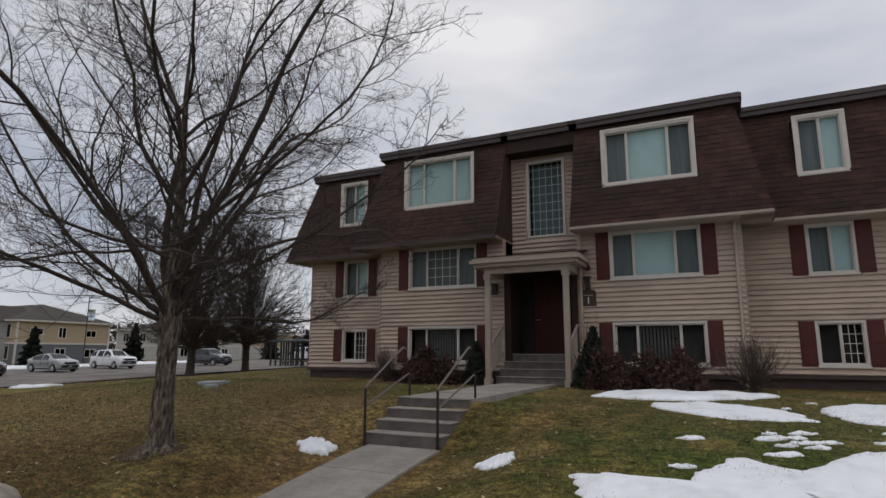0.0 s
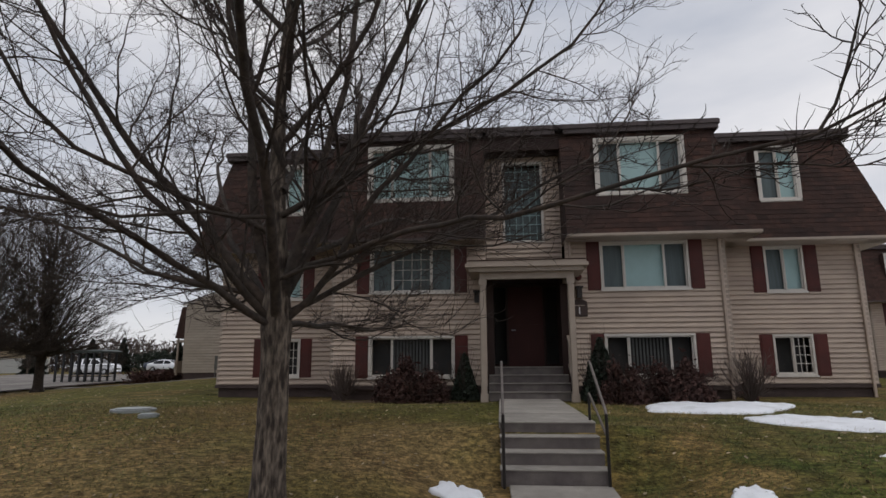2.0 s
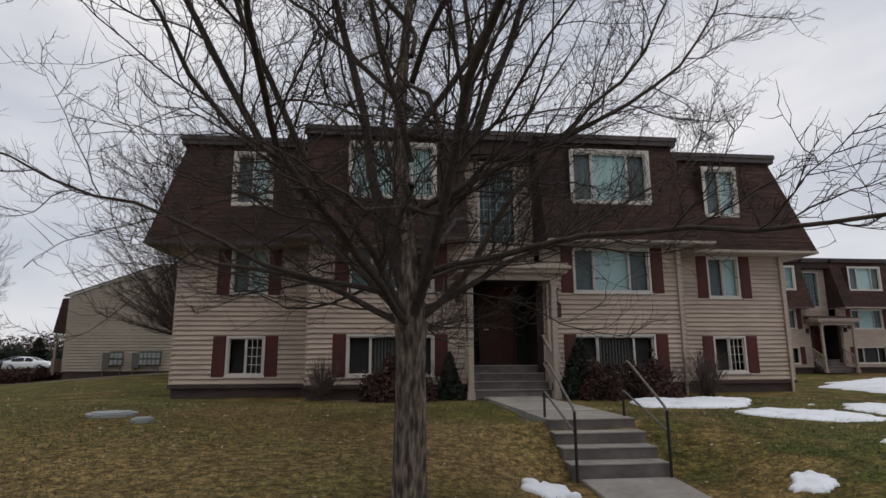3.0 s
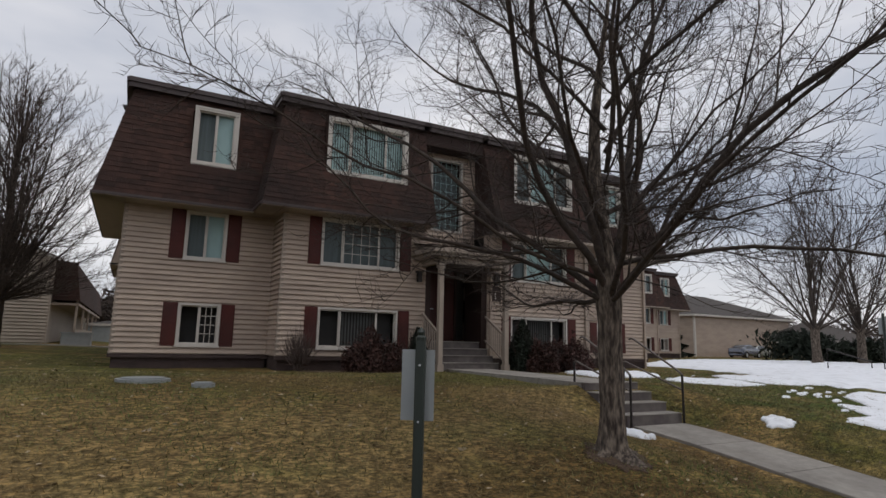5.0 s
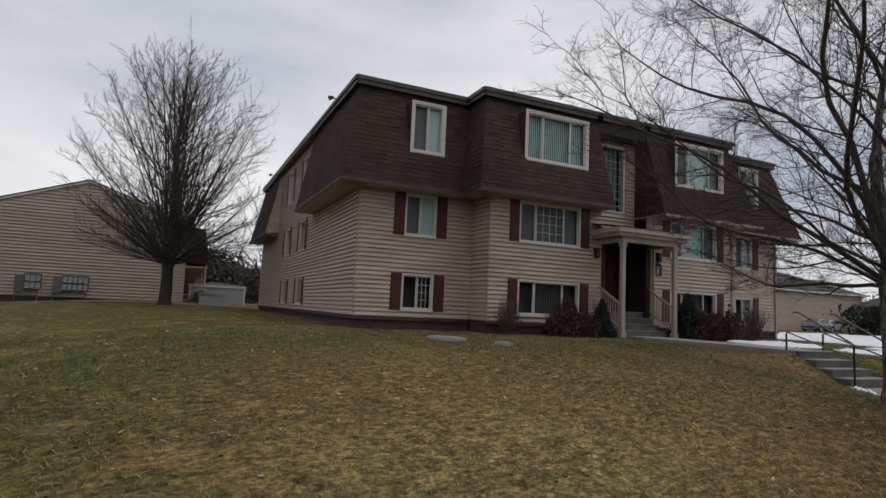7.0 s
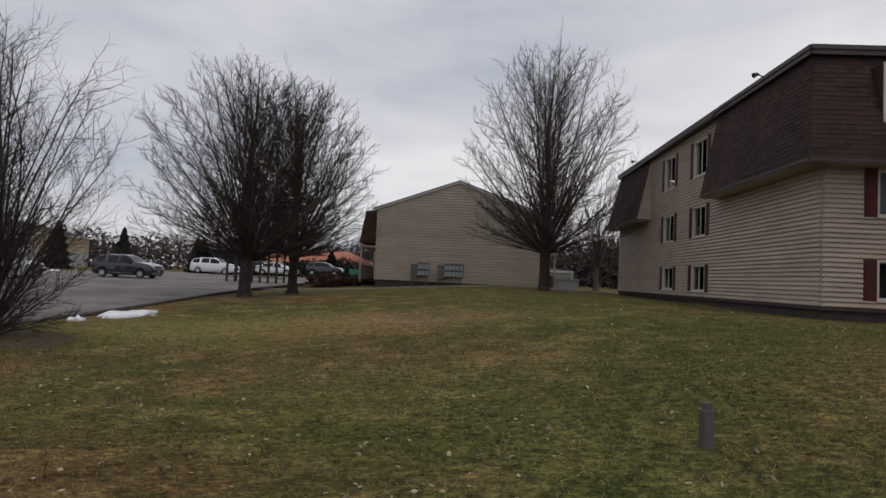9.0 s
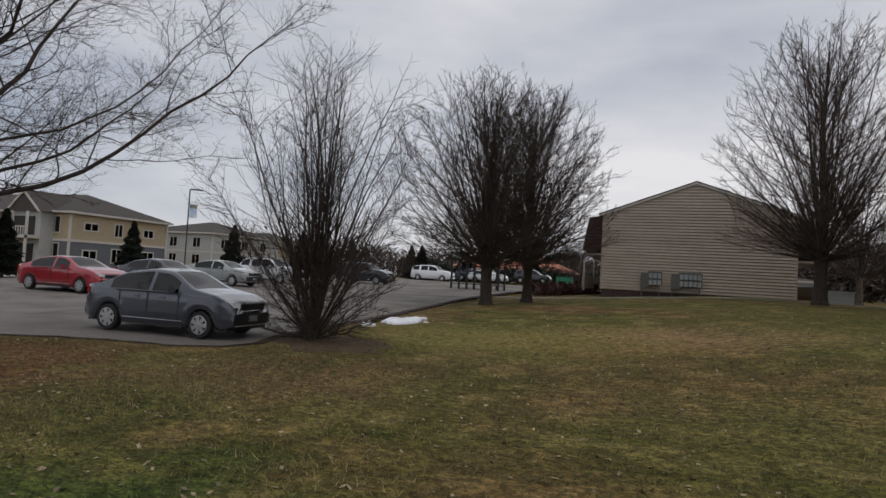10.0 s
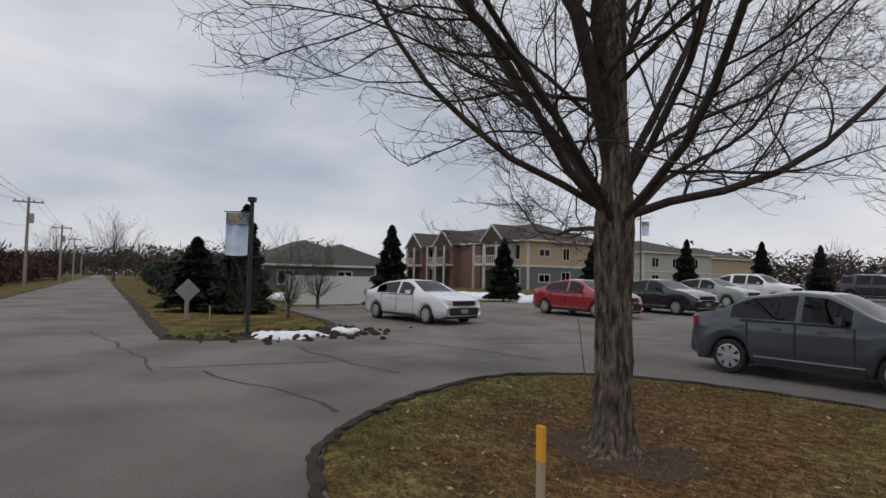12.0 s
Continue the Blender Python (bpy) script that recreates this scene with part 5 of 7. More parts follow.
def snow_patch(pts, h, seed, label="thin patch of old snow on the lawn", jag=0.16):
    line = smooth_line(list(pts) + [pts[0]], 14)[:-1]
    cx, cy = sum(p[0] for p in line) / len(line), sum(p[1] for p in line) / len(line)
    size = max(math.hypot(p[0] - cx, p[1] - cy) for p in line)
    t = thing("snow_patch", cx, cy, gz(cx, cy), label, "snow", "patches of snow")
    rings = []
    for f, hh in ((1.0, -0.03), (0.985, 0.3), (0.95, 0.6), (0.85, 0.85), (0.65, 1.0), (0.4, 0.95), (0.15, 1.0)):
        r = []
        for i, (x, y) in enumerate(line):
            q = max(1.0, 1.6 / size)
            j = 1 + jag * f * (noise.noise((x * 1.3 * q, y * 1.3 * q, seed)) + 0.8 * noise.noise((x * 4.1 * q, y * 4.1 * q, seed + 7)) + 0.5 * noise.noise((x * 11, y * 11, seed)))
            px, py = cx + (x - cx) * f * j, cy + (y - cy) * f * j
            lump = 1 + 0.9 * noise.noise((px * 1.5 * q, py * 1.5 * q, seed + 3)) + 0.4 * noise.noise((px * 7, py * 7, seed))
            zz = h * hh * lump if hh > 0 else -0.04
            r.append((px - cx, py - cy, gz(px, py) - gz(cx, cy) + zz))
        rings.append(r)
    b = Build()
    b.rings(rings)
    part("snow", b, M["snow"], t, smooth=True)
    return t


snow_patch([(-2.6, 11.7), (-1.7, 11.4), (-0.9, 11.3), (0.0, 12.2), (0.7, 13.3), (-0.3, 13.9), (-1.6, 13.9), (-2.3, 13.0)], 0.08, 1, jag=0.12)
snow_patch([(-1.35, 10.4), (-0.85, 9.9), (0.1, 9.55), (0.95, 9.8), (0.3, 10.6), (-0.5, 10.95), (-1.2, 10.8)], 0.05, 2, jag=0.16)
snow_patch([(1.1, 10.9), (1.25, 10.0), (2.1, 9.4), (3.3, 9.5), (3.6, 10.8), (2.7, 11.8), (1.8, 11.7)], 0.05, 3)
snow_patch([(-1.7, 6.45), (-1.2, 5.5), (-0.4, 4.6), (2.0, 4.2), (4.2, 4.7), (4.6, 7.0), (3.4, 8.3), (1.5, 8.15), (0.55, 7.25), (-0.05, 7.45), (-0.3, 6.95), (-0.85, 6.4), (-1.4, 6.6)], 0.045, 4, jag=0.09)
snow_patch([(-3.05, 7.0), (-2.75, 6.75), (-2.5, 6.9), (-2.7, 7.3)], 0.05, 5, "small lump of old snow on the lawn", 0.4)
snow_patch([(-6.15, 7.45), (-5.85, 7.15), (-5.5, 7.3), (-5.6, 7.65), (-5.95, 7.75)], 0.08, 6, "small lump of old snow beside the steps", 0.3)
snow_patch([(3.0, 10.2), (4.6, 7.6), (9, 7.8), (18, 12), (34, 21), (36, 28), (27, 31.5), (16, 26), (7.5, 19.5), (5.2, 14.0)], 0.10, 8, "long bank of old snow on the lawn", 0.05)
snow_patch([(-33.0, 16.3), (-32.85, 16.05), (-32.6, 16.1), (-32.65, 16.45)], 0.09, 9, "small lump of old snow at the lot's edge", 0.3)
snow_patch([(-32.9, 17.3), (-32.5, 17.1), (-32.1, 17.9), (-32.2, 19.2), (-32.6, 19.4), (-32.7, 18.4)], 0.13, 10, "heap of old snow at the lot's edge", 0.3)
snow_patch([(-46.6, 5.6), (-46.0, 4.9), (-45.0, 5.5), (-45.2, 6.6), (-46.1, 6.7)], 0.1, 11, "grey-white heap of old snow at the kerb", 0.4)
snow_patch([(-46.6, 7.5), (-46.1, 7.1), (-45.6, 7.5), (-46.0, 8.0)], 0.1, 12, "small heap of old snow at the kerb", 0.15)
rs = random.Random(9)
for i in range(24):
    x, y, s = rs.choice(((0.9, 8.3, 0.7), (0.2, 7.9, 0.5), (-0.9, 6.9, 0.6), (1.2, 8.2, 2.6), (-1.2, 7.3, 0.9), (0.5, 10.6, 1.6), (2.4, 8.6, 1.0), (-1.9, 5.6, 0.5), (-33, 18, 1.4), (2.0, 11.6, 0.9)))
    x, y = x + rs.uniform(-s, s), y + rs.uniform(-0.5, 0.5) * min(s, 1.2)
    u = rs.uniform(0.04, 0.12)
    snow_patch([(x - u * 1.8, y - u * 0.5), (x, y - u * 0.8), (x + u * 1.8, y), (x + u * 0.4, y + u * 0.7)], 0.025, 40 + i, "scrap of thin old snow in the grass", 0.3)
for i, (x, y, w, d) in enumerate(((-56, 24.5, 1.2, 2.6), (-59.5, 33, 2.5, 5.0), (-62, 17.5, 3, 1.6), (-60, 45, 1.8, 7), (-64, 24, 4, 2.5), (-66, 12, 3, 1.5), (22, 13, 5, 1.2))):
    snow_patch([(x - w, y - d), (x + w * 0.7, y - d * 0.8), (x + w, y + d * 0.7), (x - w * 0.6, y + d)], 0.3, 20 + i, "bank of cleared snow beyond the parking lot", 0.15)

# ---- small things on the lawn ----
clods = Build()
rc = random.Random(4)
clodt = thing("earth_clods", -46.0, 6.3, lot_z(-46, 6.3), "dark clods of ploughed earth and snow at the kerb", "soil", kind="stuff")
for i in range(220):
    x, y = -46.0 + rc.gauss(0, 0.7), 6.3 + rc.gauss(0, 1.1)
    s = rc.uniform(0.03, 0.13)
    z = gz(x, y)
    pts = [[(x + s * math.cos(a) * rc.uniform(0.7, 1.2) * k + 46.0, y + s * math.sin(a) * rc.uniform(0.7, 1.2) * k - 6.3, z + s * h - lot_z(-46, 6.3)) for a in [j * math.pi / 3 for j in range(6)]] for k, h in ((1, -0.2), (0.9, 0.4), (0.3, 0.8))]
    clods.rings(pts)
part("clods", clods, M["kerb"], clodt)


def boulder(x, y, r, label):
    t = thing("boulder", x, y, ground_z(x, y), label, "boulder")
    bm = bmesh.new()
    bmesh.ops.create_icosphere(bm, subdivisions=3, radius=r)
    for v in bm.verts:
        k = 1 + 0.22 * noise.noise(v.co * 2.2) + 0.06 * noise.noise(v.co * 9)
        v.co = Vector((v.co.x * 1.25 * k, v.co.y * k, v.co.z * 0.72 * k + r * 0.25))
    me = bpy.data.meshes.new("rock")
    bm.to_mesh(me)
    bm.free()
    me.polygons.foreach_set("use_smooth", [True] * len(me.polygons))
    me.materials.append(M["stone"])
    part("rock", me, None, t)


boulder(-7.8, 4.0, 0.29, "pale weathered boulder on the lawn beside the walkway")

sp = thing("sign_post", -11.15, 4.05, ground_z(-11.15, 4.05) - 0.05, "dark green post carrying a blank-backed grey sign", "sign post", rz=-35)
part("post", Build().bevelbox(-0.032, -0.032, 0, 0.032, 0.032, 1.72, 0.008), M["greenpost"], sp)
part("finial", Build().rings([[(0.034 * k * math.cos(a), 0.034 * k * math.sin(a), z) for a in [i * math.pi / 4 for i in range(8)]] for k, z in ((1, 1.72), (1.1, 1.74), (0.6, 1.755), (0.8, 1.775), (0.1, 1.81))]), M["greenpost"], sp)
part("sign_plate", Build().box(-0.13, 0.036, 1.20, 0.09, 0.042, 1.66), M["plate"], sp, "grey metal back of a sign")
for z in (1.2, 1.56):
    part("bolt", Build().tube([(0, -0.04, z), (0, 0.05, z)], 0.008, 6), M["rim"], sp)

ped = thing("utility_pedestal", -20.1, 6.45, ground_z(-20.1, 6.45) - 0.03, "small dark grey utility post on the lawn", "utility post", rz=15)
part("body", Build().bevelbox(-0.055, -0.045, 0, 0.055, 0.045, 0.36, 0.012).box(-0.03, -0.02, 0.36, 0.045, 0.03, 0.43), M["riser"], ped)

for x, y, r in ((-12.6, 11.6, 0.42), (-11.75, 10.75, 0.18)):
    t = thing("manhole_cover", x, y, ground_z(x, y), "round pale concrete utility cover in the lawn", "cover")
    part("cover", Build().prism([(r * math.cos(a), r * math.sin(a)) for a in [i * math.pi / 10 for i in range(20)]], -0.05, 0.05).prism([(r * 0.8 * math.cos(a), r * 0.8 * math.sin(a)) for a in [i * math.pi / 10 for i in range(20)]], 0.05, 0.07), M["plate"], t)

stk = thing("marking_stake", -32.65, 3.46, ground_z(-32.65, 3.46) - 0.02, "wooden marking stake with an orange painted top", "stake")
part("stake", Build().bevelbox(-0.024, -0.012, 0, 0.024, 0.012, 0.86, 0.004), M["woodpost"], stk)
part("painted_top", Build().bevelbox(-0.026, -0.014, 0.8, 0.026, 0.014, 0.97, 0.004), M["orange"], stk, "orange painted stake top")

hyd = thing("fire_hydrant", -36.5, 8.3, ground_z(-36.5, 8.3) - 0.04, "red fire hydrant with a blue bonnet and white caps", "fire hydrant")


def turned(prof, n=16):
    return Build().rings([[(r * math.cos(a), r * math.sin(a), z) for a in [i * 2 * math.pi / n for i in range(n)]] for r, z in prof])


part("barrel", turned([(0.15, 0), (0.15, 0.04), (0.11, 0.05), (0.105, 0.42), (0.14, 0.43), (0.14, 0.47)]), M["red"], hyd, smooth=False)
part("bonnet", turned([(0.14, 0.47), (0.13, 0.50), (0.12, 0.58), (0.08, 0.65), (0.03, 0.68), (0.03, 0.74), (0.0, 0.74)]), M["blue"], hyd, "blue hydrant bonnet")
for d, rr, ln in ((Vector((-0.77, -0.64, 0)), 0.075, 0.19), (Vector((0.64, -0.77, 0)), 0.055, 0.17), (Vector((-0.64, 0.77, 0)), 0.055, 0.17)):
    part("cap", Build().tube([Vector((0, 0, 0.38)) + d * 0.09, Vector((0, 0, 0.38)) + d * ln], rr, 12), M["hwhite"], hyd, "white hydrant cap")
sp2 = thing("sign_post", 9.5, 10.9, ground_z(9.5, 10.9) - 0.1, "dark green post with a pale grey sign plate on the lawn", "sign post", rz=-50)
part("post", Build().bevelbox(-0.035, -0.035, 0, 0.035, 0.035, 2.2, 0.008), M["greenpost"], sp2)
part("sign_plate", Build().box(-0.15, 0.036, 1.5, 0.12, 0.042, 2.05), M["plate"], sp2)
for hx, hy in ((13.5, 15.0), (15.5, 13.8)):
    rl2 = thing("handrail", hx, hy, ground_z(hx, hy), "low dark handrail beside far steps", "handrail")
    part("rail", Build().tube([(0, 0, 0), (0, 0, 0.9), (1.0, -1.2, 0.4), (1.0, -1.2, -0.3)], 0.03, 6), M["iron"], rl2)
ws = thing("marker_rod", -37.2, 8.2, lot_z(-37, 8) , "thin leaning marker rod at the kerb", "rod")
part("rod", Build().tube([(0, 0, 0), (-0.12, -0.05, 1.0)], 0.008, 6), M["ironworn"], ws)


# ---- bushes against the building ----
def bush(name, x, y, w, d, h, n, mat, label, seed, twigs=True, cone=False):
    rng = np.random.default_rng(seed)
    z = ground_z(x, y) - 0.03
    t = thing(name, x, y, z, label, "shrub", "foundation shrubs")
    k = 26 if n > 100 else 60
    az, el = rng.uniform(0, 2 * np.pi, k), rng.uniform(0.5, 1.5, k)
    D = np.stack([np.cos(az) * np.cos(el), np.sin(az) * np.cos(el), np.sin(el)], 1)
    L = h * rng.uniform(0.75, 1.0, k)
    P, R = grow(rng, np.zeros((k, 3)), D, L, np.full(k, 0.012), 5, 0.1, 0.3)
    S, D2, L2, r2 = offshoots(rng, P, R, L, 9, 0.15, 36, 0.5, 0.6, minr=0.004, tip=0.2)
    P2, R2 = grow(rng, S, D2, L2, r2, 3, 0.12, 0.2)
    sc = np.array([w / h / 1.1, d / h / 1.1, 1.0])
    part("stemwork", mesh_from("stemwork", [tubes(P * sc, R, 4), tubes(P2 * sc, R2, 3)], M["twigpale"] if n < 100 else M["twig"]), None, t, kind="stuff")
    if n:
        u = rng.normal(0, 1, (n, 3))
        u /= np.linalg.norm(u, axis=1, keepdims=True)
        rad = rng.uniform(0.45, 1.0, n) ** 0.5
        zz = np.abs(u[:, 2])
        if cone:
            hz = rng.uniform(0, 1, n) ** 1.3
            wr = (1 - hz) ** 0.8 * rad
            C = np.stack([np.cos(az.repeat(n // k + 1)[:n] + rng.uniform(0, 6.3, n)) * wr * w / 2, np.sin(rng.uniform(0, 6.3, n)) * wr * d / 2, 0.1 + hz * h * 0.92], 1)
        else:
            th = np.arctan2(u[:, 1], u[:, 0])
            lob = 1 + 0.22 * np.sin(th * 3 + seed) + 0.15 * np.sin(th * 5 + 2 * seed)
            up = 1 + 0.28 * np.sin(u[:, 0] * 7 + seed) + 0.15 * np.sin(u[:, 0] * 17 + u[:, 1] * 9)
            C = np.stack([u[:, 0] * rad * w / 2 * lob, u[:, 1] * rad * d / 2 * lob, 0.02 + zz * rad * h * 0.8 * up + rng.exponential(0.06, n) * h], 1)
        s = rng.uniform(0.012, 0.032, n)[:, None]
        a, bb = rng.normal(0, 1, (n, 3)), rng.normal(0, 1, (n, 3))
        V = np.stack([C - a * s, C + bb * s * 0.7, C + a * s, C - bb * s * 0.7], 1).reshape(-1, 3)
        F = np.arange(n * 4).reshape(n, 4)
        part("foliage", mesh_from("foliage", [(V, F)], mat, False), None, t, kind="stuff")
    return t


bush("evergreen_shrub", -6.15, 14.5, 0.7, 0.6, 1.15, 6500, M["conifer"], "small dark conical evergreen beside the porch", 1, cone=True)
bush("barberry_shrub", -7.5, 14.3, 1.7, 1.0, 1.0, 9000, M["leafred"], "dense purple-brown shrub before the lower window", 2)
bush("evergreen_shrub", -3.0, 14.2, 0.95, 0.9, 1.5, 10000, M["conifer"], "tall dark conical evergreen beside the porch", 3, cone=True)
bush("barberry_shrub", -2.6, 13.9, 1.0, 0.9, 0.9, 6500, M["leafred"], "dense purple-brown shrub beside the evergreen", 4)
bush("barberry_shrub", -1.4, 14.2, 1.9, 1.0, 0.95, 9000, M["leafred"], "dense purple-brown shrub before the lower window", 5)
bush("bare_shrub", 0.35, 14.5, 1.1, 0.8, 1.2, 60, M["leafred"], "bare twiggy shrub at the corner of the building", 6)
bush("bare_shrub", -9.2, 14.8, 0.7, 0.5, 1.0, 40, M["leafred"], "bare twiggy shrub at the corner of the building", 7)


def mulch(x, y, rx, ry, label):
    t = thing("mulch_bed", x, y, ground_z(x, y), label, "mulch", kind="structure")
    b = Build()
    z0 = ground_z(x, y)
    rings = []
    for f in (0.02, 0.2, 0.4, 0.6, 0.75, 0.88, 0.96, 1.0):
        ring = []
        for i in range(72):
            a = 2 * math.pi * i / 72
            e = 0.78 + 0.34 * noise.noise((math.cos(a) * 1.6 + x, math.sin(a) * 1.6 + y, 2)) + 0.26 * noise.noise((math.cos(a) * 6 + x, math.sin(a) * 6 + y, 5))
            px, py = rx * f * e * math.cos(a), ry * f * e * math.sin(a)
            lump = 0.035 * noise.noise((px * 6, py * 6, 1)) + 0.02 * noise.noise((px * 19, py * 19, 1))
            ring.append((px, py, ground_z(x + px, y + py) - z0 + (0.012 + lump * (1.1 - f) if f < 1 else -0.03)))
        rings.append(ring)
    b.rings(rings[::-1], True)
    part("mulch", b, M["mulch"], t, smooth=True)


mulch(-31.7, 12.5, 1.9, 1.5, "ring of dark mulch around the shrub tree")
mulch(-34.5, 5.93, 1.1, 0.9, "bare dark earth around the maple")
mulch(-7.6, 5.95, 0.55, 0.5, "bare dark earth around the maple")
mulch(-7.5, 14.5, 2.0, 0.7, "dark mulch bed before the building")
mulch(-1.6, 14.3, 2.0, 0.8, "dark mulch bed before the building")


# ---- vehicles ----
def lerp_table(tab, x):
    for (xa, va), (xb, vb) in zip(tab, tab[1:]):
        if x <= xb:
            f = min(max((x - xa) / (xb - xa), 0), 1)
            return va + (vb - va) * (f * f * (3 - 2 * f) * 0.5 + f * 0.5)
    return tab[-1][1]


SEDAN = [(-1, 0.60), (-0.99, 0.86), (-0.95, 1.0), (-0.78, 1.05), (-0.42, 1.36), (-0.12, 1.435), (0.10, 1.41), (0.50, 1.03), (0.74, 0.95), (0.90, 0.83), (0.97, 0.73), (1, 0.55)]
WAGON = [(-1, 0.75), (-0.985, 1.05), (-0.93, 1.25), (-0.82, 1.55), (-0.5, 1.66), (0.0, 1.66), (0.14, 1.60), (0.45, 1.15), (0.75, 1.07), (0.95, 0.92), (1, 0.65)]


def car(name, x, y, rz, L, W, color, label, kind="sedan", z=None, detail=True, group="parked cars"):
    t = thing(name, x, y, lot_z(x, y) if z is None else z, label, "car", group, rz)
    tab = SEDAN if kind == "sedan" else WAGON
    h = L / 2
    glass_lo = 0.95 if kind == "sedan" else 1.08
    n = 46
    rings = []
    sx = [-1 + 2 * i / n for i in range(n + 1)]
    wheels = (-0.615 * h, 0.615 * h)
    for u in sx:
        top = lerp_table(tab, u)
        w = W / 2 * (1 - 0.16 * max(0, (abs(u) - 0.8) / 0.2) ** 2 - 0.02)
        belt = min(glass_lo - 0.03 + 0.02 * -u, top - 0.02)
        low = 0.2 + 0.10 * max(0, (abs(u) - 0.85) / 0.15)
        X = u * h
        sill = low
        for wx in wheels:
            d = abs(X - wx)
            if d < 0.34:
                sill = max(sill, 0.28 + math.sqrt(0.34 ** 2 - d * d) * 0.98)
        up = max(0.0, top - belt)
        wt = w * (0.97 - 0.27 * min(1, up / 0.5))
        lev = [(w * 0.93, sill), (w * 0.99, sill + (belt - sill) * 0.15), (w, sill + (belt - sill) * 0.45), (w * 0.985, sill + (belt - sill) * 0.6), (w * 0.99, sill + (belt - sill) * 0.75), (w * 0.965, belt),
               (w * 0.965 + (wt - w * 0.965) * 0.08, belt + up * 0.06), (w * 0.965 + (wt - w * 0.965) * 0.86, belt + up * 0.86), (wt, top - up * 0.06), (wt * 0.8, top - 0.005), (wt * 0.4, top + 0.012)]
        r = [(X, -a, c) for a, c in lev] + [(X, a, c) for a, c in reversed(lev)]
        rings.append(r)
    m = len(rings[0])
    body, gl = Build(), Build()
    pillars = (-0.08,) if kind == "sedan" else (-0.12, -0.52)
    for a in range(n):
        um = (sx[a] + sx[a + 1]) / 2
        top = lerp_table(tab, um)
        slope = abs(lerp_table(tab, um + 0.02) - lerp_table(tab, um - 0.02)) / 0.04
        for j in range(m):
            k = (j + 1) % m
            q = (rings[a][j], rings[a + 1][j], rings[a + 1][k], rings[a][k])
            side = j in (6, m - 8)
            tops = 8 <= j <= m - 10
            glass = False
            g0, g1 = (-0.62, 0.30) if kind == "sedan" else (-0.86, 0.34)
            if side and g0 < um < g1 and top > glass_lo + 0.14 and not any(abs(um - p) < 0.025 for p in pillars):
                glass = True
            if tops and 9 <= j <= m - 11 and slope > 0.55 and top > glass_lo + 0.06 and abs(um) < 0.97:
                glass = True
            (gl if glass else body).quad(*q)
    body.quad(*rings[0][::-1]), body.quad(*rings[-1])
    part("body", body.weld(), color, t, smooth=True)
    part("glass", gl.weld(), M["carglass"], t, "dark tinted car glass", smooth=True)
    part("interior", Build().box(-h * 0.55, -W * 0.36, 0.5, h * 0.35, W * 0.36, glass_lo - 0.02).box(-h * 0.1, -W * 0.3, 0.9, -h * 0.02, -W * 0.06, 1.22).box(-h * 0.1, W * 0.06, 0.9, -h * 0.02, W * 0.3, 1.22), M["plastic"], t)
    part("underbody", Build().box(-h * 0.93, -W * 0.42, 0.19, h * 0.93, W * 0.42, 0.5), M["plastic"], t)
    for wx in wheels:
        for s in (-1, 1):
            yo = s * (W / 2 - 0.02)
            wh = Build()
            prof = [(0.20, 0.0), (0.275, 0.0), (0.29, 0.03), (0.29, 0.16), (0.275, 0.19), (0.2, 0.19)]
            wh.rings([[(wx + r * math.cos(a), yo - s * o, 0.29 + r * math.sin(a)) for a in [i * math.pi / 11 for i in range(22)]] for r, o in prof])
            wo = part("wheel", wh, M["tyre"], t, "black tyre")
            rm = Build()
            rm.rings([[(wx + r * math.cos(a), yo - s * o, 0.29 + r * math.sin(a)) for a in [i * math.pi / 11 for i in range(22)]] for r, o in ((0.205, -0.004), (0.192, -0.012), (0.18, 0.02))], False)
            for i in range(7):
                a = 2 * math.pi * i / 7
                c0, s0 = math.cos(a), math.sin(a)
                rm.rings([[(wx + r * c0 - q * s0, yo + s * o, 0.29 + r * s0 + q * c0) for r, q in ((0.03, -0.028), (0.187, -0.050), (0.187, 0.050), (0.03, 0.028))] for o in (0.002, 0.012)])
            ri = part("rim", rm, M["rim"], wo, "silver spoked wheel")
            part("brake_disc", Build().rings([[(wx + r * math.cos(a), yo - s * o, 0.29 + r * math.sin(a)) for a in [i * math.pi / 11 for i in range(22)]] for r, o in ((0.2, 0.012), (0.05, 0.012))]), M["plastic"], wo)
            part("hub_cap", Build().rings([[(wx + r * math.cos(a), yo - s * o, 0.29 + r * math.sin(a)) for a in [i * math.pi / 6 for i in range(12)]] for r, o in ((0.055, 0.005), (0.05, -0.016), (0.02, -0.020))]), M["rim"], wo)
    if detail:
        z1 = 0.70 if kind == "sedan" else 0.82
        for s in (-1, 1):
            hl = Build().rings([[(h * a, s * W * b, z1 + c), (h * a, s * W * b, z1 + c + 0.11)] + [(h * a - 0.03, s * W * (b - 0.03), z1 + c + 0.11), (h * a - 0.03, s * W * (b - 0.03), z1 + c)] for a, b, c in ((0.992, 0.27, -0.02), (0.965, 0.38, 0.0), (0.87, 0.452, 0.03), (0.80, 0.475, 0.06))])
            part("headlight", hl, M["lamp_clear"], t, "clear headlamp")
            tl = Build().rings([[(-h * a, s * W * b, z1 + 0.1), (-h * a, s * W * b, z1 + 0.24)] + [(-h * a + 0.05, s * W * (b - 0.03), z1 + 0.24), (-h * a + 0.05, s * W * (b - 0.03), z1 + 0.1)] for a, b in ((1.005, 0.3), (0.985, 0.4), (0.93, 0.472))])
            part("tail_light", tl, M["lamp_red"], t, "red tail lamp")
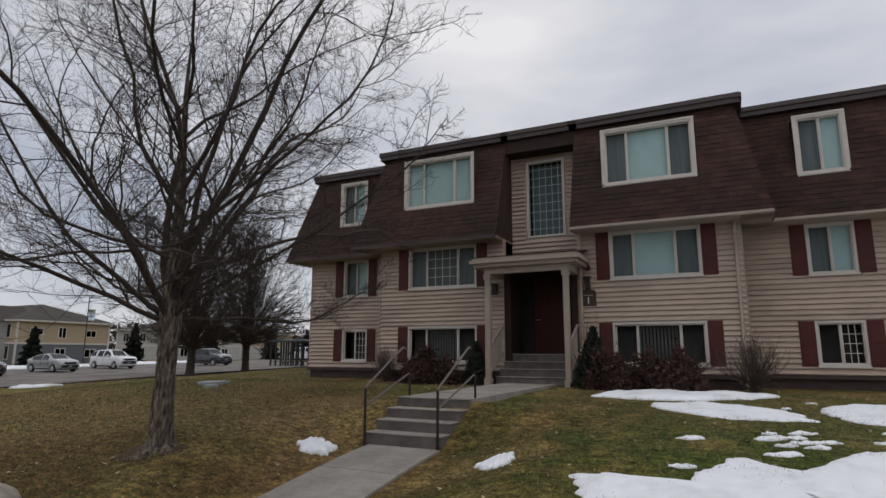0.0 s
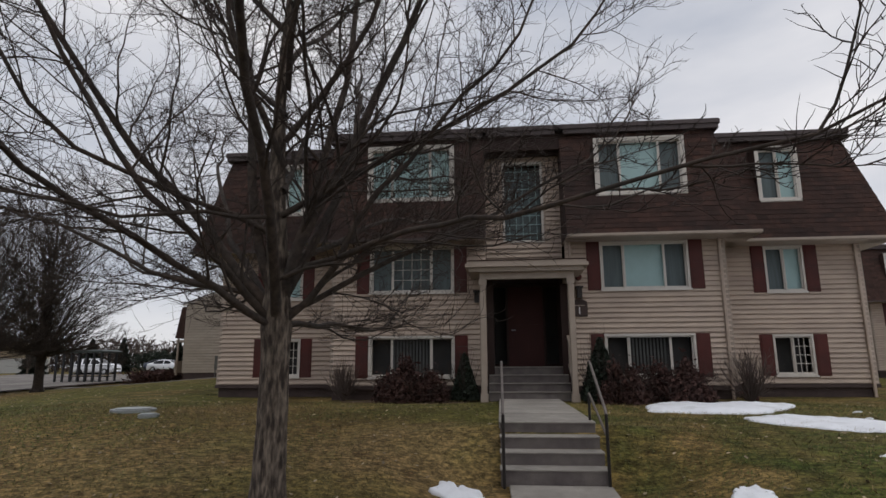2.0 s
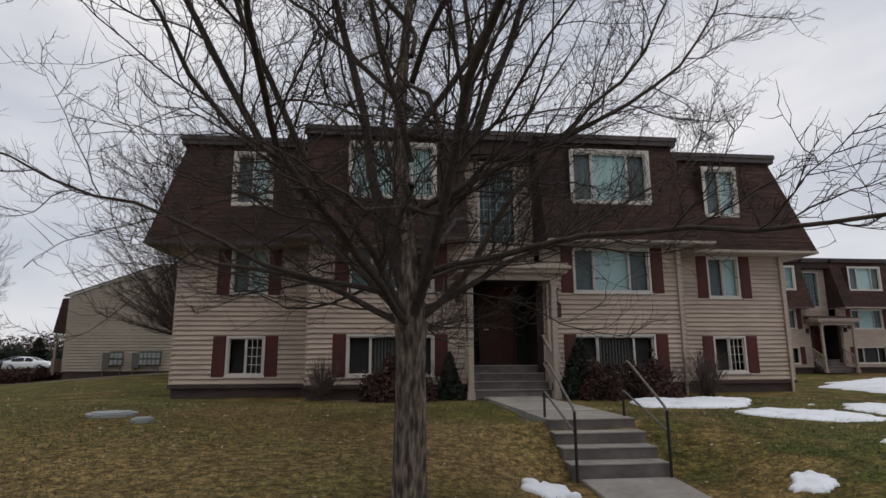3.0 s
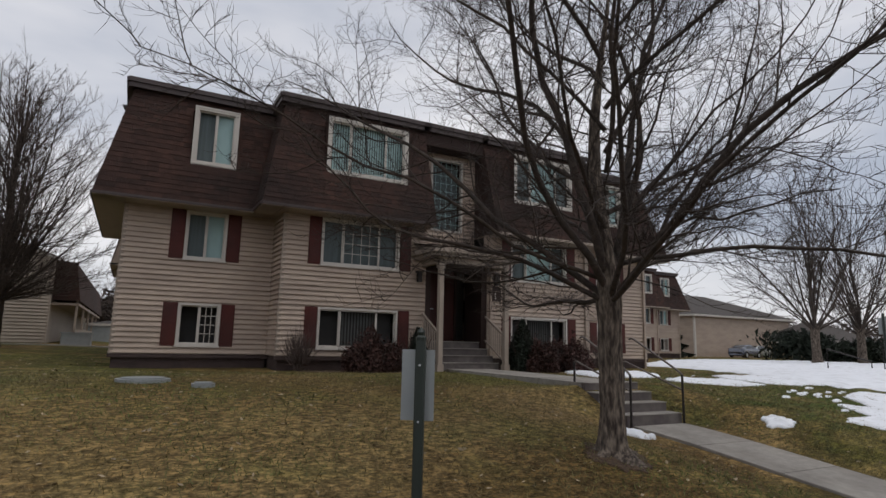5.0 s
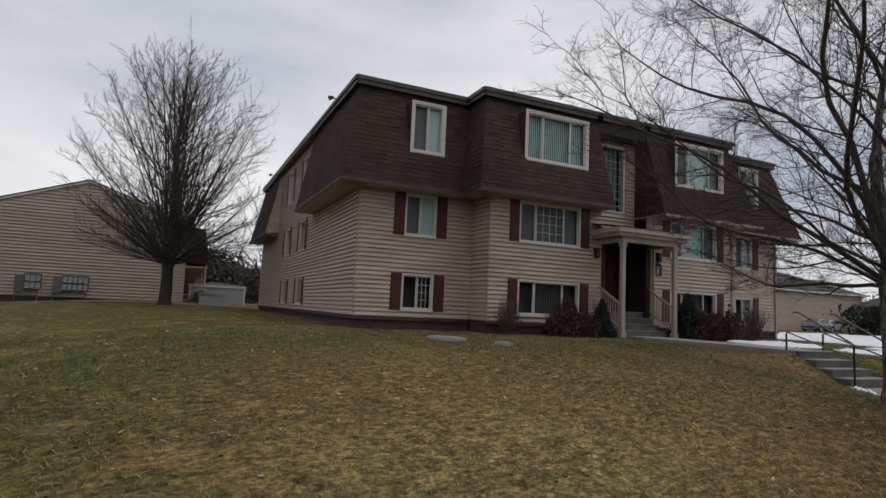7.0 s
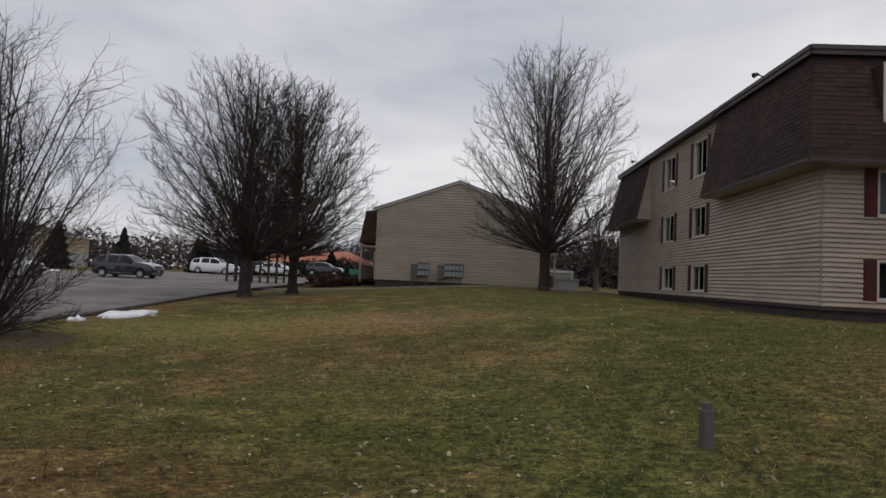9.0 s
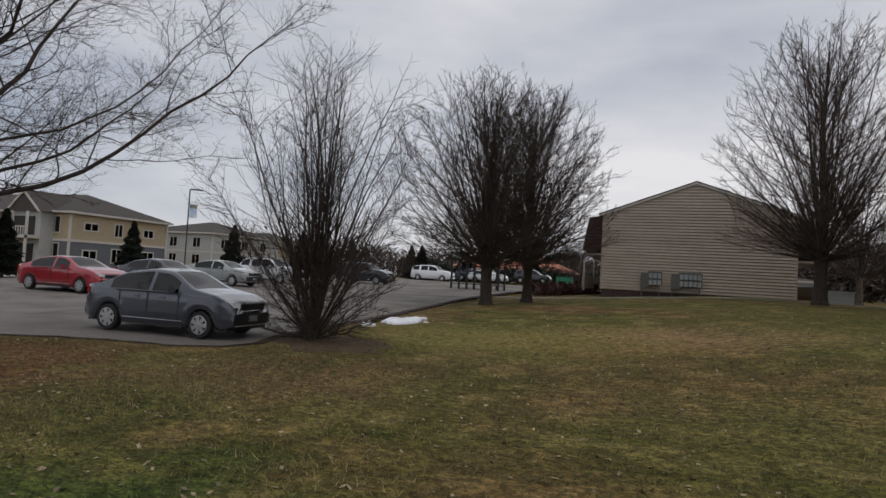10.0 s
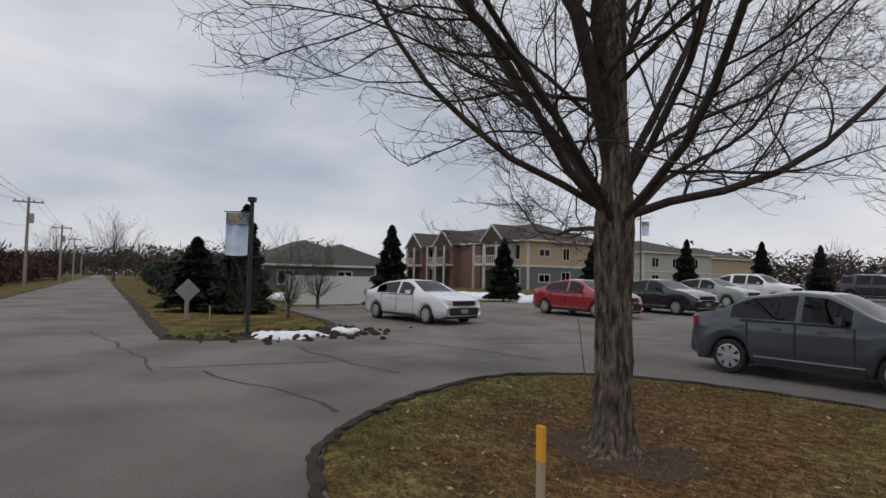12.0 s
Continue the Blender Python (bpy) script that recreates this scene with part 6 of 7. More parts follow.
            part("mirror", Build().rings([[(h * 0.27 + a, s * (W / 2 - 0.02 + b), glass_lo + 0.01), (h * 0.27 + a, s * (W / 2 - 0.02 + b), glass_lo + 0.13)] + [(h * 0.27 + a - 0.09, s * (W / 2 - 0.02 + b), glass_lo + 0.12), (h * 0.27 + a - 0.07, s * (W / 2 - 0.02 + b), glass_lo + 0.02)] for a, b in ((0, 0), (0.0, 0.17))]), color, t, "door mirror")
            for hx in (-0.22, 0.12):
                part("door_handle", Build().box(h * hx - 0.07, s * W / 2 * 0.985 - 0.012, 0.80, h * hx + 0.07, s * W / 2 * 0.985 + 0.012, 0.825), color, t)
            part("window_trim", Build().box(h * -0.52, s * W / 2 * 0.975 - 0.006, glass_lo - 0.035, h * 0.30, s * W / 2 * 0.975 + 0.006, glass_lo - 0.012), M["plastic"], t)
            part("sill_panel", Build().box(-h * 0.40, s * W / 2 * 0.965 - 0.008, 0.20, h * 0.40, s * W / 2 * 0.965 + 0.008, 0.28), M["plastic"], t)
            part("fog_lamp", Build().box(h * 0.955, s * W * 0.36 - 0.07, z1 - 0.33, h * 0.985, s * W * 0.36 + 0.07, z1 - 0.22), M["plastic"], t)
            part("side_strip", Build().box(-h * 0.40, s * W / 2 * 0.985 - 0.006, 0.33, h * 0.40, s * W / 2 * 0.985 + 0.008, 0.345), M["rim"], t)
            for px in (-0.46, -0.08, 0.33):
                part("door_seam", Build().box(h * px - 0.005, s * W / 2 * 0.978 - 0.006, 0.36, h * px + 0.005, s * W / 2 * 0.978 + 0.006, glass_lo - 0.04), M["plastic"], t)
        part("grille", Build().box(h * 0.985, -W * 0.26, z1 - 0.07, h * 1.0, W * 0.26, z1 + 0.07).box(h * 0.985, -W * 0.34, z1 - 0.38, h * 1.004, W * 0.34, z1 - 0.14), M["plastic"], t)
        part("grille_trim", Build().box(h * 1.0, -W * 0.27, z1 + 0.07, h * 1.006, W * 0.27, z1 + 0.09).box(h * 1.0, -W * 0.36, z1 - 0.41, h * 1.006, W * 0.36, z1 - 0.39), M["rim"], t)
        part("number_plate", Build().box(h * 1.005, -0.15, z1 - 0.32, h * 1.012, 0.15, z1 - 0.19), M["plate"], t)
        part("number_plate", Build().box(-h * 1.012, -0.15, z1 - 0.05, -h * 0.99, 0.15, z1 + 0.08), M["plate"], t)
    return t


def paint(name, c):
    return material(name, c, 0.22, metal=0.2, vary=0.02, scale=1, coat=1.0)


PAINT = {k: paint("car_paint_" + k, c) for k, c in {"slate": (0.060, 0.068, 0.088), "white": (0.72, 0.73, 0.75), "red": (0.33, 0.02, 0.03), "black": (0.015, 0.017, 0.022), "silver": (0.28, 0.30, 0.29), "navy": (0.03, 0.04, 0.07)}.items()}
car("sedan_car", -35.45, 11.87, 5, 4.0, 1.64, PAINT["slate"], "slate grey four-door sedan parked beside the lawn island")
car("sedan_car", -48.7, 11.35, 10, 4.75, 1.82, PAINT["white"], "white four-door sedan standing in the lot entrance")
car("sedan_car", -47.7, 18.35, 2, 4.55, 1.78, PAINT["red"], "red four-door sedan parked in the lot")
car("sedan_car", -47.4, 22.6, 0, 4.5, 1.78, PAINT["black"], "black four-door sedan parked in the lot")
car("sedan_car", -49.3, 28.8, 0, 4.6, 1.78, PAINT["silver"], "silver-green four-door sedan parked in the lot")
car("estate_car", -50.3, 34.6, 0, 4.5, 1.8, PAINT["white"], "white crossover car parked in the lot", "wagon")
car("estate_car", -47.5, 43.0, 0, 4.6, 1.85, PAINT["black"], "black crossover car parked far in the lot", "wagon")
car("estate_car", -48.5, 60.0, 0, 4.6, 1.85, PAINT["white"], "white crossover car parked far in the lot", "wagon", detail=False)
car("sedan_car", -44.0, 66.0, 0, 4.5, 1.8, PAINT["white"], "white sedan parked far in the lot", detail=False)
car("sedan_car", -47.0, 70.0, 0, 4.5, 1.8, PAINT["navy"], "dark blue sedan parked far in the lot", detail=False)
car("estate_car", -40.5, 74.0, 0, 4.6, 1.85, PAINT["black"], "black crossover parked beyond the shelter", "wagon", detail=False)
for x, y, col, lb2 in ((-20, 95, "white", "white"), (-12, 100, "silver", "silver"), (-16.5, 112, "red", "red"), (52, 44, "silver", "silver"), (57, 46.5, "black", "black"), (47, 42, "navy", "dark blue"), (42, 60, "navy", "dark blue")):
    car("sedan_car", x, y, 10, 4.5, 1.8, PAINT[col], lb2 + " sedan parked far beyond the lawn", detail=False, z=ground_z(x, y))


# ---- gable-ended building and what stands before it ----
GX0, GX1, GY = -29.0, -17.35, 42.5
gzb = 1.15
gb = thing("gabled_building", GX0, GY, gzb, "long beige-sided building with a plain gable end and brown mansard sides", "building", "apartment buildings")
gi = new("body")
gi.parent, gi.matrix_basis = gb, pose(-GX0, -GY, -gzb)
eave, peak, mx = 6.35, 8.45, (GX0 + GX1) / 2
gable_top = lambda a: eave + (peak - eave) * (1 - abs(a - (GX1 - GX0) / 2) / ((GX1 - GX0) / 2))
wp = wall_panel(gi, GX0, GY, GX1, GY, gzb + 0.1, eave, boards=False, label="beige vinyl-sided gable wall", mat2=M["siding_dull"])
wb = Build()
wb.rings([[(GX0, GY + k, eave), (GX1, GY + k, eave), (mx, GY + k, peak)] for k in (0.2, 0.0)])
gw = part("gable", wb, M["siding_dull"], gi)
DULL = board_mesh().copy()
DULL.materials[0] = M["siding_dull"]
z = gzb + 0.1
while z < peak - 0.1:
    a, c = 0.0, GX1 - GX0
    if z > eave:
        k = (z + 0.1 - eave) / (peak - eave) * (GX1 - GX0) / 2
        a, c = k, GX1 - GX0 - k
    if c - a > 0.2:
        o = new("siding_board", DULL)
        o.parent, o.matrix_basis = gw, Matrix.Translation((GX0 + a, GY - 0.001, z)) @ Matrix.Diagonal((c - a, 1.2, 1.57, 1))
    z += 0.2
for s, xe in ((-1, GX0), (1, GX1)):
    rk = Build()
    rk.rings([[(xe + s * 0.3, yy, eave - 0.12), (mx, yy, peak), (mx, yy, peak + 0.14), (xe + s * 0.3, yy, eave + 0.02)] for yy in (GY - 0.12, GY - 0.03)])
    part("rake_board", rk, M["white"], gi, "pale rake board")
    rf = Build()
    rf.rings([[(xe + s * 0.35, yy, eave - 0.0), (mx, yy, peak + 0.14), (mx, yy, peak + 0.2), (xe + s * 0.35, yy, eave + 0.06)] for yy in (GY - 0.15, GY + 34)])
    part("roof", rf, M["shingle"], gi)
    ms = Build()
    ms.rings([[(xe, yy, 3.9), (xe + s * 1.5, yy, 3.9), (xe + s * 1.1, yy, 6.3), (xe, yy, 6.4)] for yy in (GY + 1.2, GY + 33)])
    part("mansard_roof", ms, M["shingle"], gi)
    for yy in range(0, 30, 6):
        part("post", Build().box(xe + s * 1.35 - 0.06, GY + 1.4 + yy, gzb - 0.1, xe + s * 1.35 + 0.06, GY + 1.52 + yy, 3.9), M["trim"], gi)
    part("balcony", Build().box(min(xe, xe + s * 1.45), GY + 1.3, 3.6, max(xe, xe + s * 1.45), GY + 30, 3.75).box(xe + s * 1.38, GY + 1.3, gzb + 0.1, xe + s * 1.44, GY + 30, gzb + 1.0), M["trim"], gi)
part("wall", Build().box(GX0 + 0.02, GY + 0.25, gzb - 0.2, GX1 - 0.02, GY + 34, eave), M["siding_dull"], gi)
part("foundation", Build().box(GX0 + 0.03, GY + 0.02, gzb - 0.5, GX1 - 0.03, GY + 0.2, gzb + 0.1), M["foundation"], gi)
for x in (GX0, GX1):
    part("corner_trim", Build().box(x - 0.06, GY - 0.035, gzb + 0.1, x + 0.06, GY - 0.003, eave - 0.1), M["trim"], gi)


flatten(gi)


def meter_bank(x, rows, cols, label):
    t = thing("meter_bank", x, GY - 0.2, gzb, label, "electric meters", "meter banks")
    part("cabinet", Build().bevelbox(0, -0.12, 0.35, 0.42 + cols * 0.02, 0.02, 1.35, 0.02), M["meter"], t)
    part("backboard", Build().box(0.42, -0.04, 0.5, 0.5 + cols * 0.27, 0.02, 1.45), M["meter"], t)
    for r in range(rows):
        for c in range(cols):
            part("meter", Build().bevelbox(0.5 + c * 0.27, -0.14, 0.55 + r * 0.45, 0.72 + c * 0.27, -0.045, 0.88 + r * 0.45, 0.015), M["plate"], t)
    for x1 in (0.05, 0.35 + cols * 0.27):
        part("conduit", Build().tube([(x1, -0.03, -0.2), (x1, -0.03, 0.5)], 0.035, 6), M["meter"], t)


meter_bank(-26.4, 2, 3, "bank of grey electric meters on the gable wall")
meter_bank(-24.5, 2, 5, "wide bank of grey electric meters on the gable wall")
bx = thing("transformer_box", -15.6, 41.0, 1.1, "pale green-grey ground transformer box", "transformer")
part("box", Build().bevelbox(-0.75, -0.6, -0.1, 0.75, 0.6, 0.75, 0.05), M["plate"], bx)
part("lid", Build().bevelbox(-0.8, -0.65, 0.75, 0.8, 0.65, 0.82, 0.05), M["plate"], bx)

pw = Build()
for a, c in zip(range(-36, -8, 2), range(-34, -6, 2)):
    za, zc = ground_z(a, 38.4) + 0.05, ground_z(c, 38.4) + 0.05
    pw.rings([[(a + 0.01, 37.8, za - 0.1), (a + 0.01, 39.0, za - 0.1), (a + 0.01, 39.0, za), (a + 0.01, 37.8, za)], [(c - 0.01, 37.8, zc - 0.1), (c - 0.01, 39.0, zc - 0.1), (c - 0.01, 39.0, zc), (c - 0.01, 37.8, zc)]])
pt = thing("far_walkway", -22, 38.4, 0, "pale concrete walkway before the gabled building", "path", kind="structure")
part("slab", pw, M["concrete"], pt, m=pose(22, -38.4, 0))

# ---- bus shelter ----
sx, sy = -38.6, 45.0
sh = thing("shelter", sx, sy, lot_z(sx, sy), "dark green framed glass bus shelter at the lot's edge", "shelter")
for x in (-1.9, -1.27, -0.63, 0, 0.63, 1.27, 1.9):
    for y in (-0.9, 0.9):
        part("post", Build().box(x - 0.065, y - 0.065, 0, x + 0.065, y + 0.065, 2.25), M["plastic"], sh)
part("roof", Build().rings([[(-2.2 * k, -1.2 * k, z), (2.2 * k, -1.2 * k, z), (2.2 * k, 1.2 * k, z), (-2.2 * k, 1.2 * k, z)] for k, z in ((1, 2.25), (1, 2.36), (0.85, 2.5))]), M["greenpost"], sh)
for z in (0.35, 1.2):
    part("rail", Build().box(-1.9, 0.88, z, 1.9, 0.92, z + 0.05).box(-1.92, -0.9, z, -1.88, 0.9, z + 0.05).box(1.88, -0.9, z, 1.92, 0.9, z + 0.05), M["greenpost"], sh)
part("pane", Build().quad((-1.85, 0.9, 0.2), (1.85, 0.9, 0.2), (1.85, 0.9, 2.2), (-1.85, 0.9, 2.2)), M["glass"], sh)
part("bench", Build().box(-1.5, 0.4, 0.42, 1.5, 0.75, 0.48), M["woodpost"], sh)


# ---- far houses ----
def house(name, x0, y0, x1, y1, zb, wall_h, roof_h, lower, upper, roof, label, band=None, windows=((), ()), over=0.5, group="far houses", storeys=2, gable=False, keep=False):
    t = thing(name, x0, y0, zb, label, "house", group)
    g = new("body")
    g.parent, g.matrix_basis = t, pose(-x0, -y0, -zb)
    band = zb + wall_h * 0.45 if band is None else band
    if storeys == 2:
        part("lower_wall", Build().box(x0, y0, zb - 0.6, x1, y1, band), lower, g)
        part("band", Build().box(x0 - 0.06, y0 - 0.06, band, x1 + 0.06, y1 + 0.06, band + 0.25), M["white"], g)
        part("upper_wall", Build().box(x0, y0, band + 0.25, x1, y1, zb + wall_h), upper, g)
    else:
        part("wall", Build().box(x0, y0, zb - 0.6, x1, y1, zb + wall_h), upper, g)
    w, d = x1 - x0 + 2 * over, y1 - y0 + 2 * over
    ins = min(w, d) / 2
    E = zb + wall_h
    a, b2, c, e = x0 - over, y0 - over, x1 + over, y1 + over
    if w > d:
        r0, r1 = (a + (0 if gable else ins), (b2 + e) / 2), (c - (0 if gable else ins), (b2 + e) / 2)
    else:
        r0, r1 = ((a + c) / 2, b2 + (0 if gable else ins)), ((a + c) / 2, e - (0 if gable else ins))
    rb2 = Build()
    k = len(rb2.v)
    rb2.v += [(a, b2, E), (c, b2, E), (c, e, E), (a, e, E), (*r0, E + roof_h), (*r1, E + roof_h)]
    if w > d:
        rb2.f += [(0, 1, 5, 4), (2, 3, 4, 5), (3, 0, 4), (1, 2, 5), (3, 2, 1, 0)]
    else:
        rb2.f += [(0, 1, 4), (1, 2, 5, 4), (2, 3, 5), (3, 0, 4, 5), (3, 2, 1, 0)]
    part("roof", rb2, roof, g)
    part("eave", Build().box(a, b2, E - 0.22, c, e, E - 0.01), M["white"], g)
    for x, y in ((x0, y0), (x1, y0), (x1, y1)):
        part("corner_trim", Build().box(x - 0.1, y - 0.1, zb - 0.3, x + 0.1, y + 0.1, E - 0.22), M["white"], g)
    for face, wins in zip("se", windows):
        for u, z, ww, hh in wins:
            wi = new("window")
            wi.parent = g
            wi.matrix_basis = pose(x0 + u, y0, zb + z, 0, 0, 0) if face == "s" else pose(x1, y0 + u, zb + z, 0, 0, 90)
            part("window_frame", Build().box(-0.12, -0.06, -0.12, ww + 0.12, -0.0, 0).box(-0.12, -0.06, hh, ww + 0.12, 0, hh + 0.12).box(-0.12, -0.06, 0, 0, 0, hh).box(ww, -0.06, 0, ww + 0.12, 0, hh).box(ww / 2 - 0.04, -0.05, 0, ww / 2 + 0.04, 0, hh), M["white"], wi)
            part("pane", Build().box(0, -0.015, 0, ww, -0.004, hh), M["carglass"], wi)
            # Near-black backing stands for the unlit room behind the pane.
            part("backing", Build().box(0, -0.004, 0, ww, -0.002, hh), M["dark"], wi)
    if not keep:
        flatten(g)
    return t, g


E_W = ((1.6, 3.9, 1.5, 0.7), (5.2, 3.5, 0.9, 1.3), (9.0, 3.7, 1.3, 0.8), (1.6, 0.9, 1.5, 0.8), (5.0, 0.6, 1.2, 1.4), (9.0, 0.9, 1.5, 1.0))
S_W = [(u, z, 1.5, 1.6) for u in (2, 6.5, 11, 19, 27) for z in (0.7, 3.5)]
hs, hg = house("yellow_townhouse", -112, 43, -82, 55.3, 0.25, 5.7, 2.6, M["greywall"], M["tan"], M["roofgrey"], "two-storey tan and slate townhouse with a grey hipped roof", windows=(S_W, E_W), keep=True)
for u, mt in ((-86.8, M["palegrey"]), (-98.5, M["brick"]), (-107, M["brick"])):
    part("bay", Build().box(u - 2.4, 41.6, -0.2, u + 2.4, 43, 5.7), mt, hg)
    gg = Build()
    gg.rings([[(u - 2.8, yy, 5.7), (u + 2.8, yy, 5.7), (u, yy, 7.9)] for yy in (46, 41.3)])
    part("bay_gable", gg, M["roofgrey"], hg)
    gg = Build()
    gg.rings([[(u - 2.8, yy, 5.6), (u - 2.5, yy, 5.6), (u, yy, 7.65), (u, yy, 7.95)] for yy in (41.28, 41.2)])
    gg.rings([[(u + 2.8, yy, 5.6), (u + 2.5, yy, 5.6), (u, yy, 7.65), (u, yy, 7.95)] for yy in (41.28, 41.2)])
    part("bay_trim", gg, M["white"], hg)
    part("balcony", Build().box(u - 2.4, 40.2, 2.9, u + 2.4, 41.6, 3.2).box(u - 2.4, 40.2, 4.0, u + 2.4, 40.3, 4.1), M["white"], hg)
    for k in range(13):
        part("baluster", Build().box(u - 2.35 + k * 0.385, 40.22, 3.2, u - 2.27 + k * 0.385, 40.28, 4.0), M["white"], hg)
    for k in (-2.3, 0, 2.3):
        part("post", Build().box(u + k - 0.1, 40.2, -0.2, u + k + 0.1, 40.4, 5.6), M["white"], hg)
    # Flat near-black panels stand for shaded openings behind the balcony.
    part("door_opening", Build().box(u - 1.6, 41.55, 0.3, u + 1.6, 41.6, 2.4).box(u - 1.6, 41.55, 3.3, u + 1.6, 41.6, 5.2), M["dark"], hg)
part("brick_wall", Build().box(-96.1, 42.7, -0.2, -91.2, 43.1, 5.7), M["brick"], hg, "red-brown brick section")
flatten(hg)
house("grey_townhouse", -110, 76, -94, 93, 0.3, 6.0, 2.4, M["palegrey"], M["palegrey"], M["roofgrey"], "two-storey pale grey townhouse with a hipped roof", windows=([(u, z, 1.5, 1.5) for u in (2, 7, 12) for z in (0.8, 3.6)], [(u, z, 1.5, 1.4) for u in (2, 7, 12) for z in (0.8, 3.6)]))
house("tan_townhouse", -118, 100, -100, 116, 0.3, 6.0, 2.4, M["palegrey"], M["tan"], M["roofgrey"], "two-storey tan townhouse far beyond the lot", windows=([(u, z, 1.5, 1.5) for u in (2, 7, 12) for z in (0.8, 3.6)], ()))
house("low_house", -102, 14.5, -86, 26, -0.1, 2.5, 2.7, M["greywall"], M["greywall"], M["roofgreen"], "low pale house with a green-grey hipped roof", storeys=1, windows=((), ((1.5, 0.6, 1.4, 1.2), (7.5, 0.6, 1.4, 1.2))))
house("low_house", -125, 26, -108, 40, -0.1, 2.8, 3.4, M["brick"], M["brick"], M["roofgrey"], "low brick house with a grey roof", storeys=1)
house("terracotta_roofed_building", -75, 135, -45, 150, 0.6, 3.0, 3.4, M["palegrey"], M["palegrey"], M["orangeroof"], "low pale building with a long terracotta roof", storeys=1, windows=([(u, 0.8, 1.6, 1.3) for u in range(2, 28, 4)], ()))
house("terracotta_roofed_building", -40, 150, -18, 165, 0.6, 3.0, 3.4, M["palegrey"], M["palegrey"], M["orangeroof"], "low pale building with a terracotta roof", storeys=1)
house("white_shed", -16.5, 62, -11.5, 66, 0.7, 2.2, 0.3, M["plate"], M["plate"], M["roofgrey"], "low white flat-roofed shed", storeys=1, over=0.15)
house("beige_far_building", 44, 46, 62, 60, 0.4, 5.4, 3.0, M["siding"], M["siding"], M["roofgrey"], "plain beige-sided far building with a low gable", storeys=1, gable=False)
house("cream_house", 58, 40, 70, 48, 0.2, 2.8, 2.5, M["tan"], M["tan"], M["roofgrey"], "small cream house with a dark roof", storeys=1, windows=([(u, 0.9, 1.2, 1.2) for u in (1.5, 5, 8.5)], ()))

# white fence by the low house
fx = -58.9
fn = thing("vinyl_fence", fx, 9.45, lot_z(fx, 10), "tall white solid vinyl fence", "fence", rz=3)
for i in range(3):
    part("fence_panel", Build().box(-0.02, i * 1.53 + 0.06, 0.06, 0.02, (i + 1) * 1.53 - 0.06, 1.44).box(-0.035, i * 1.53 + 0.06, 1.44, 0.035, (i + 1) * 1.53 - 0.06, 1.50).box(-0.035, i * 1.53 + 0.06, 0.04, 0.035, (i + 1) * 1.53 - 0.06, 0.12), M["hwhite"], fn)
for i in range(4):
    part("fence_post", Build().bevelbox(-0.06, i * 1.53 - 0.06, 0, 0.06, i * 1.53 + 0.06, 1.56, 0.01), M["hwhite"], fn)

# ---- poles, banners and signs ----


def banner_pole(x, y, h, label, side, z=None, arm=False, rz=0.0):
    t = thing("banner_pole", x, y, (lot_z(x, y) if z is None else z), label, "lamp post", "lamp posts with banners", rz)
    part("pole", Build().tube([(0, 0, -0.2), (0, 0, h)], 0.055, 10), M["greenpost"], t)
    part("lamp_head", Build().bevelbox(-0.1, -0.1, h, 0.1, 0.1, h + 0.12, 0.02) if not arm else Build().box(0, -0.12, h - 0.02, 1.1, 0.12, h + 0.08), M["greenpost"], t)
    w, hh = 0.62, 1.15
    z0 = h - 0.3 - hh if not arm else h - 1.3 - hh
    b = Build()
    n = 8
    b.rings([[(side * (0.08 + w * i / n), 0.03 * math.sin(i * 1.1), z0 - 0.03 * math.sin(i / n * 3.1)), (side * (0.08 + w * i / n), 0.03 * math.sin(i * 1.1), z0 + hh),
              (side * (0.08 + w * i / n), 0.03 * math.sin(i * 1.1) + 0.006, z0 + hh), (side * (0.08 + w * i / n), 0.03 * math.sin(i * 1.1) + 0.006, z0 - 0.03 * math.sin(i / n * 3.1))] for i in range(n + 1)])
    bn = part("banner", b, M["banner"], t, "pale blue and white cloth banner")
    part("banner_top", Build().box(min(side * 0.08, side * 0.68), -0.045, z0 + hh * 0.72, max(side * 0.08, side * 0.68), -0.04, z0 + hh - 0.01), M["bannertop"], bn)
    part("bracket", Build().box(min(0, side * 0.75), -0.012, z0 + hh + 0.01, max(0, side * 0.75), 0.012, z0 + hh + 0.035), M["greenpost"], t)


banner_pole(-46.6, 5.0, 3.6, "dark post with a pale blue banner beside the road", -1, rz=60)
banner_pole(-64.0, 40.5, 7.3, "tall lamp post with a pale banner beyond the lot", 1, arm=True, rz=50)

ss = thing("road_sign", -52.4, 4.15, lot_z(-52.4, 4), "diamond road sign seen from behind on a wooden post", "road sign", rz=-80)
part("post", Build().bevelbox(-0.06, -0.05, -0.1, 0.06, 0.05, 1.35, 0.01), M["utilwood"], ss)
part("sign_plate", Build().rings([[(0.42 * c, y, 1.0 + 0.42 * s) for c, s in ((1, 0), (0, 1), (-1, 0), (0, -1))] for y in (0.05, 0.06)]), M["plate"], ss)
sk = thing("marking_stake", -51.0, 4.7, lot_z(-51, 4.7), "thin pale wooden stake beside the road", "stake")
part("stake", Build().box(-0.02, -0.02, -0.1, 0.02, 0.02, 0.55), M["woodpost"], sk)


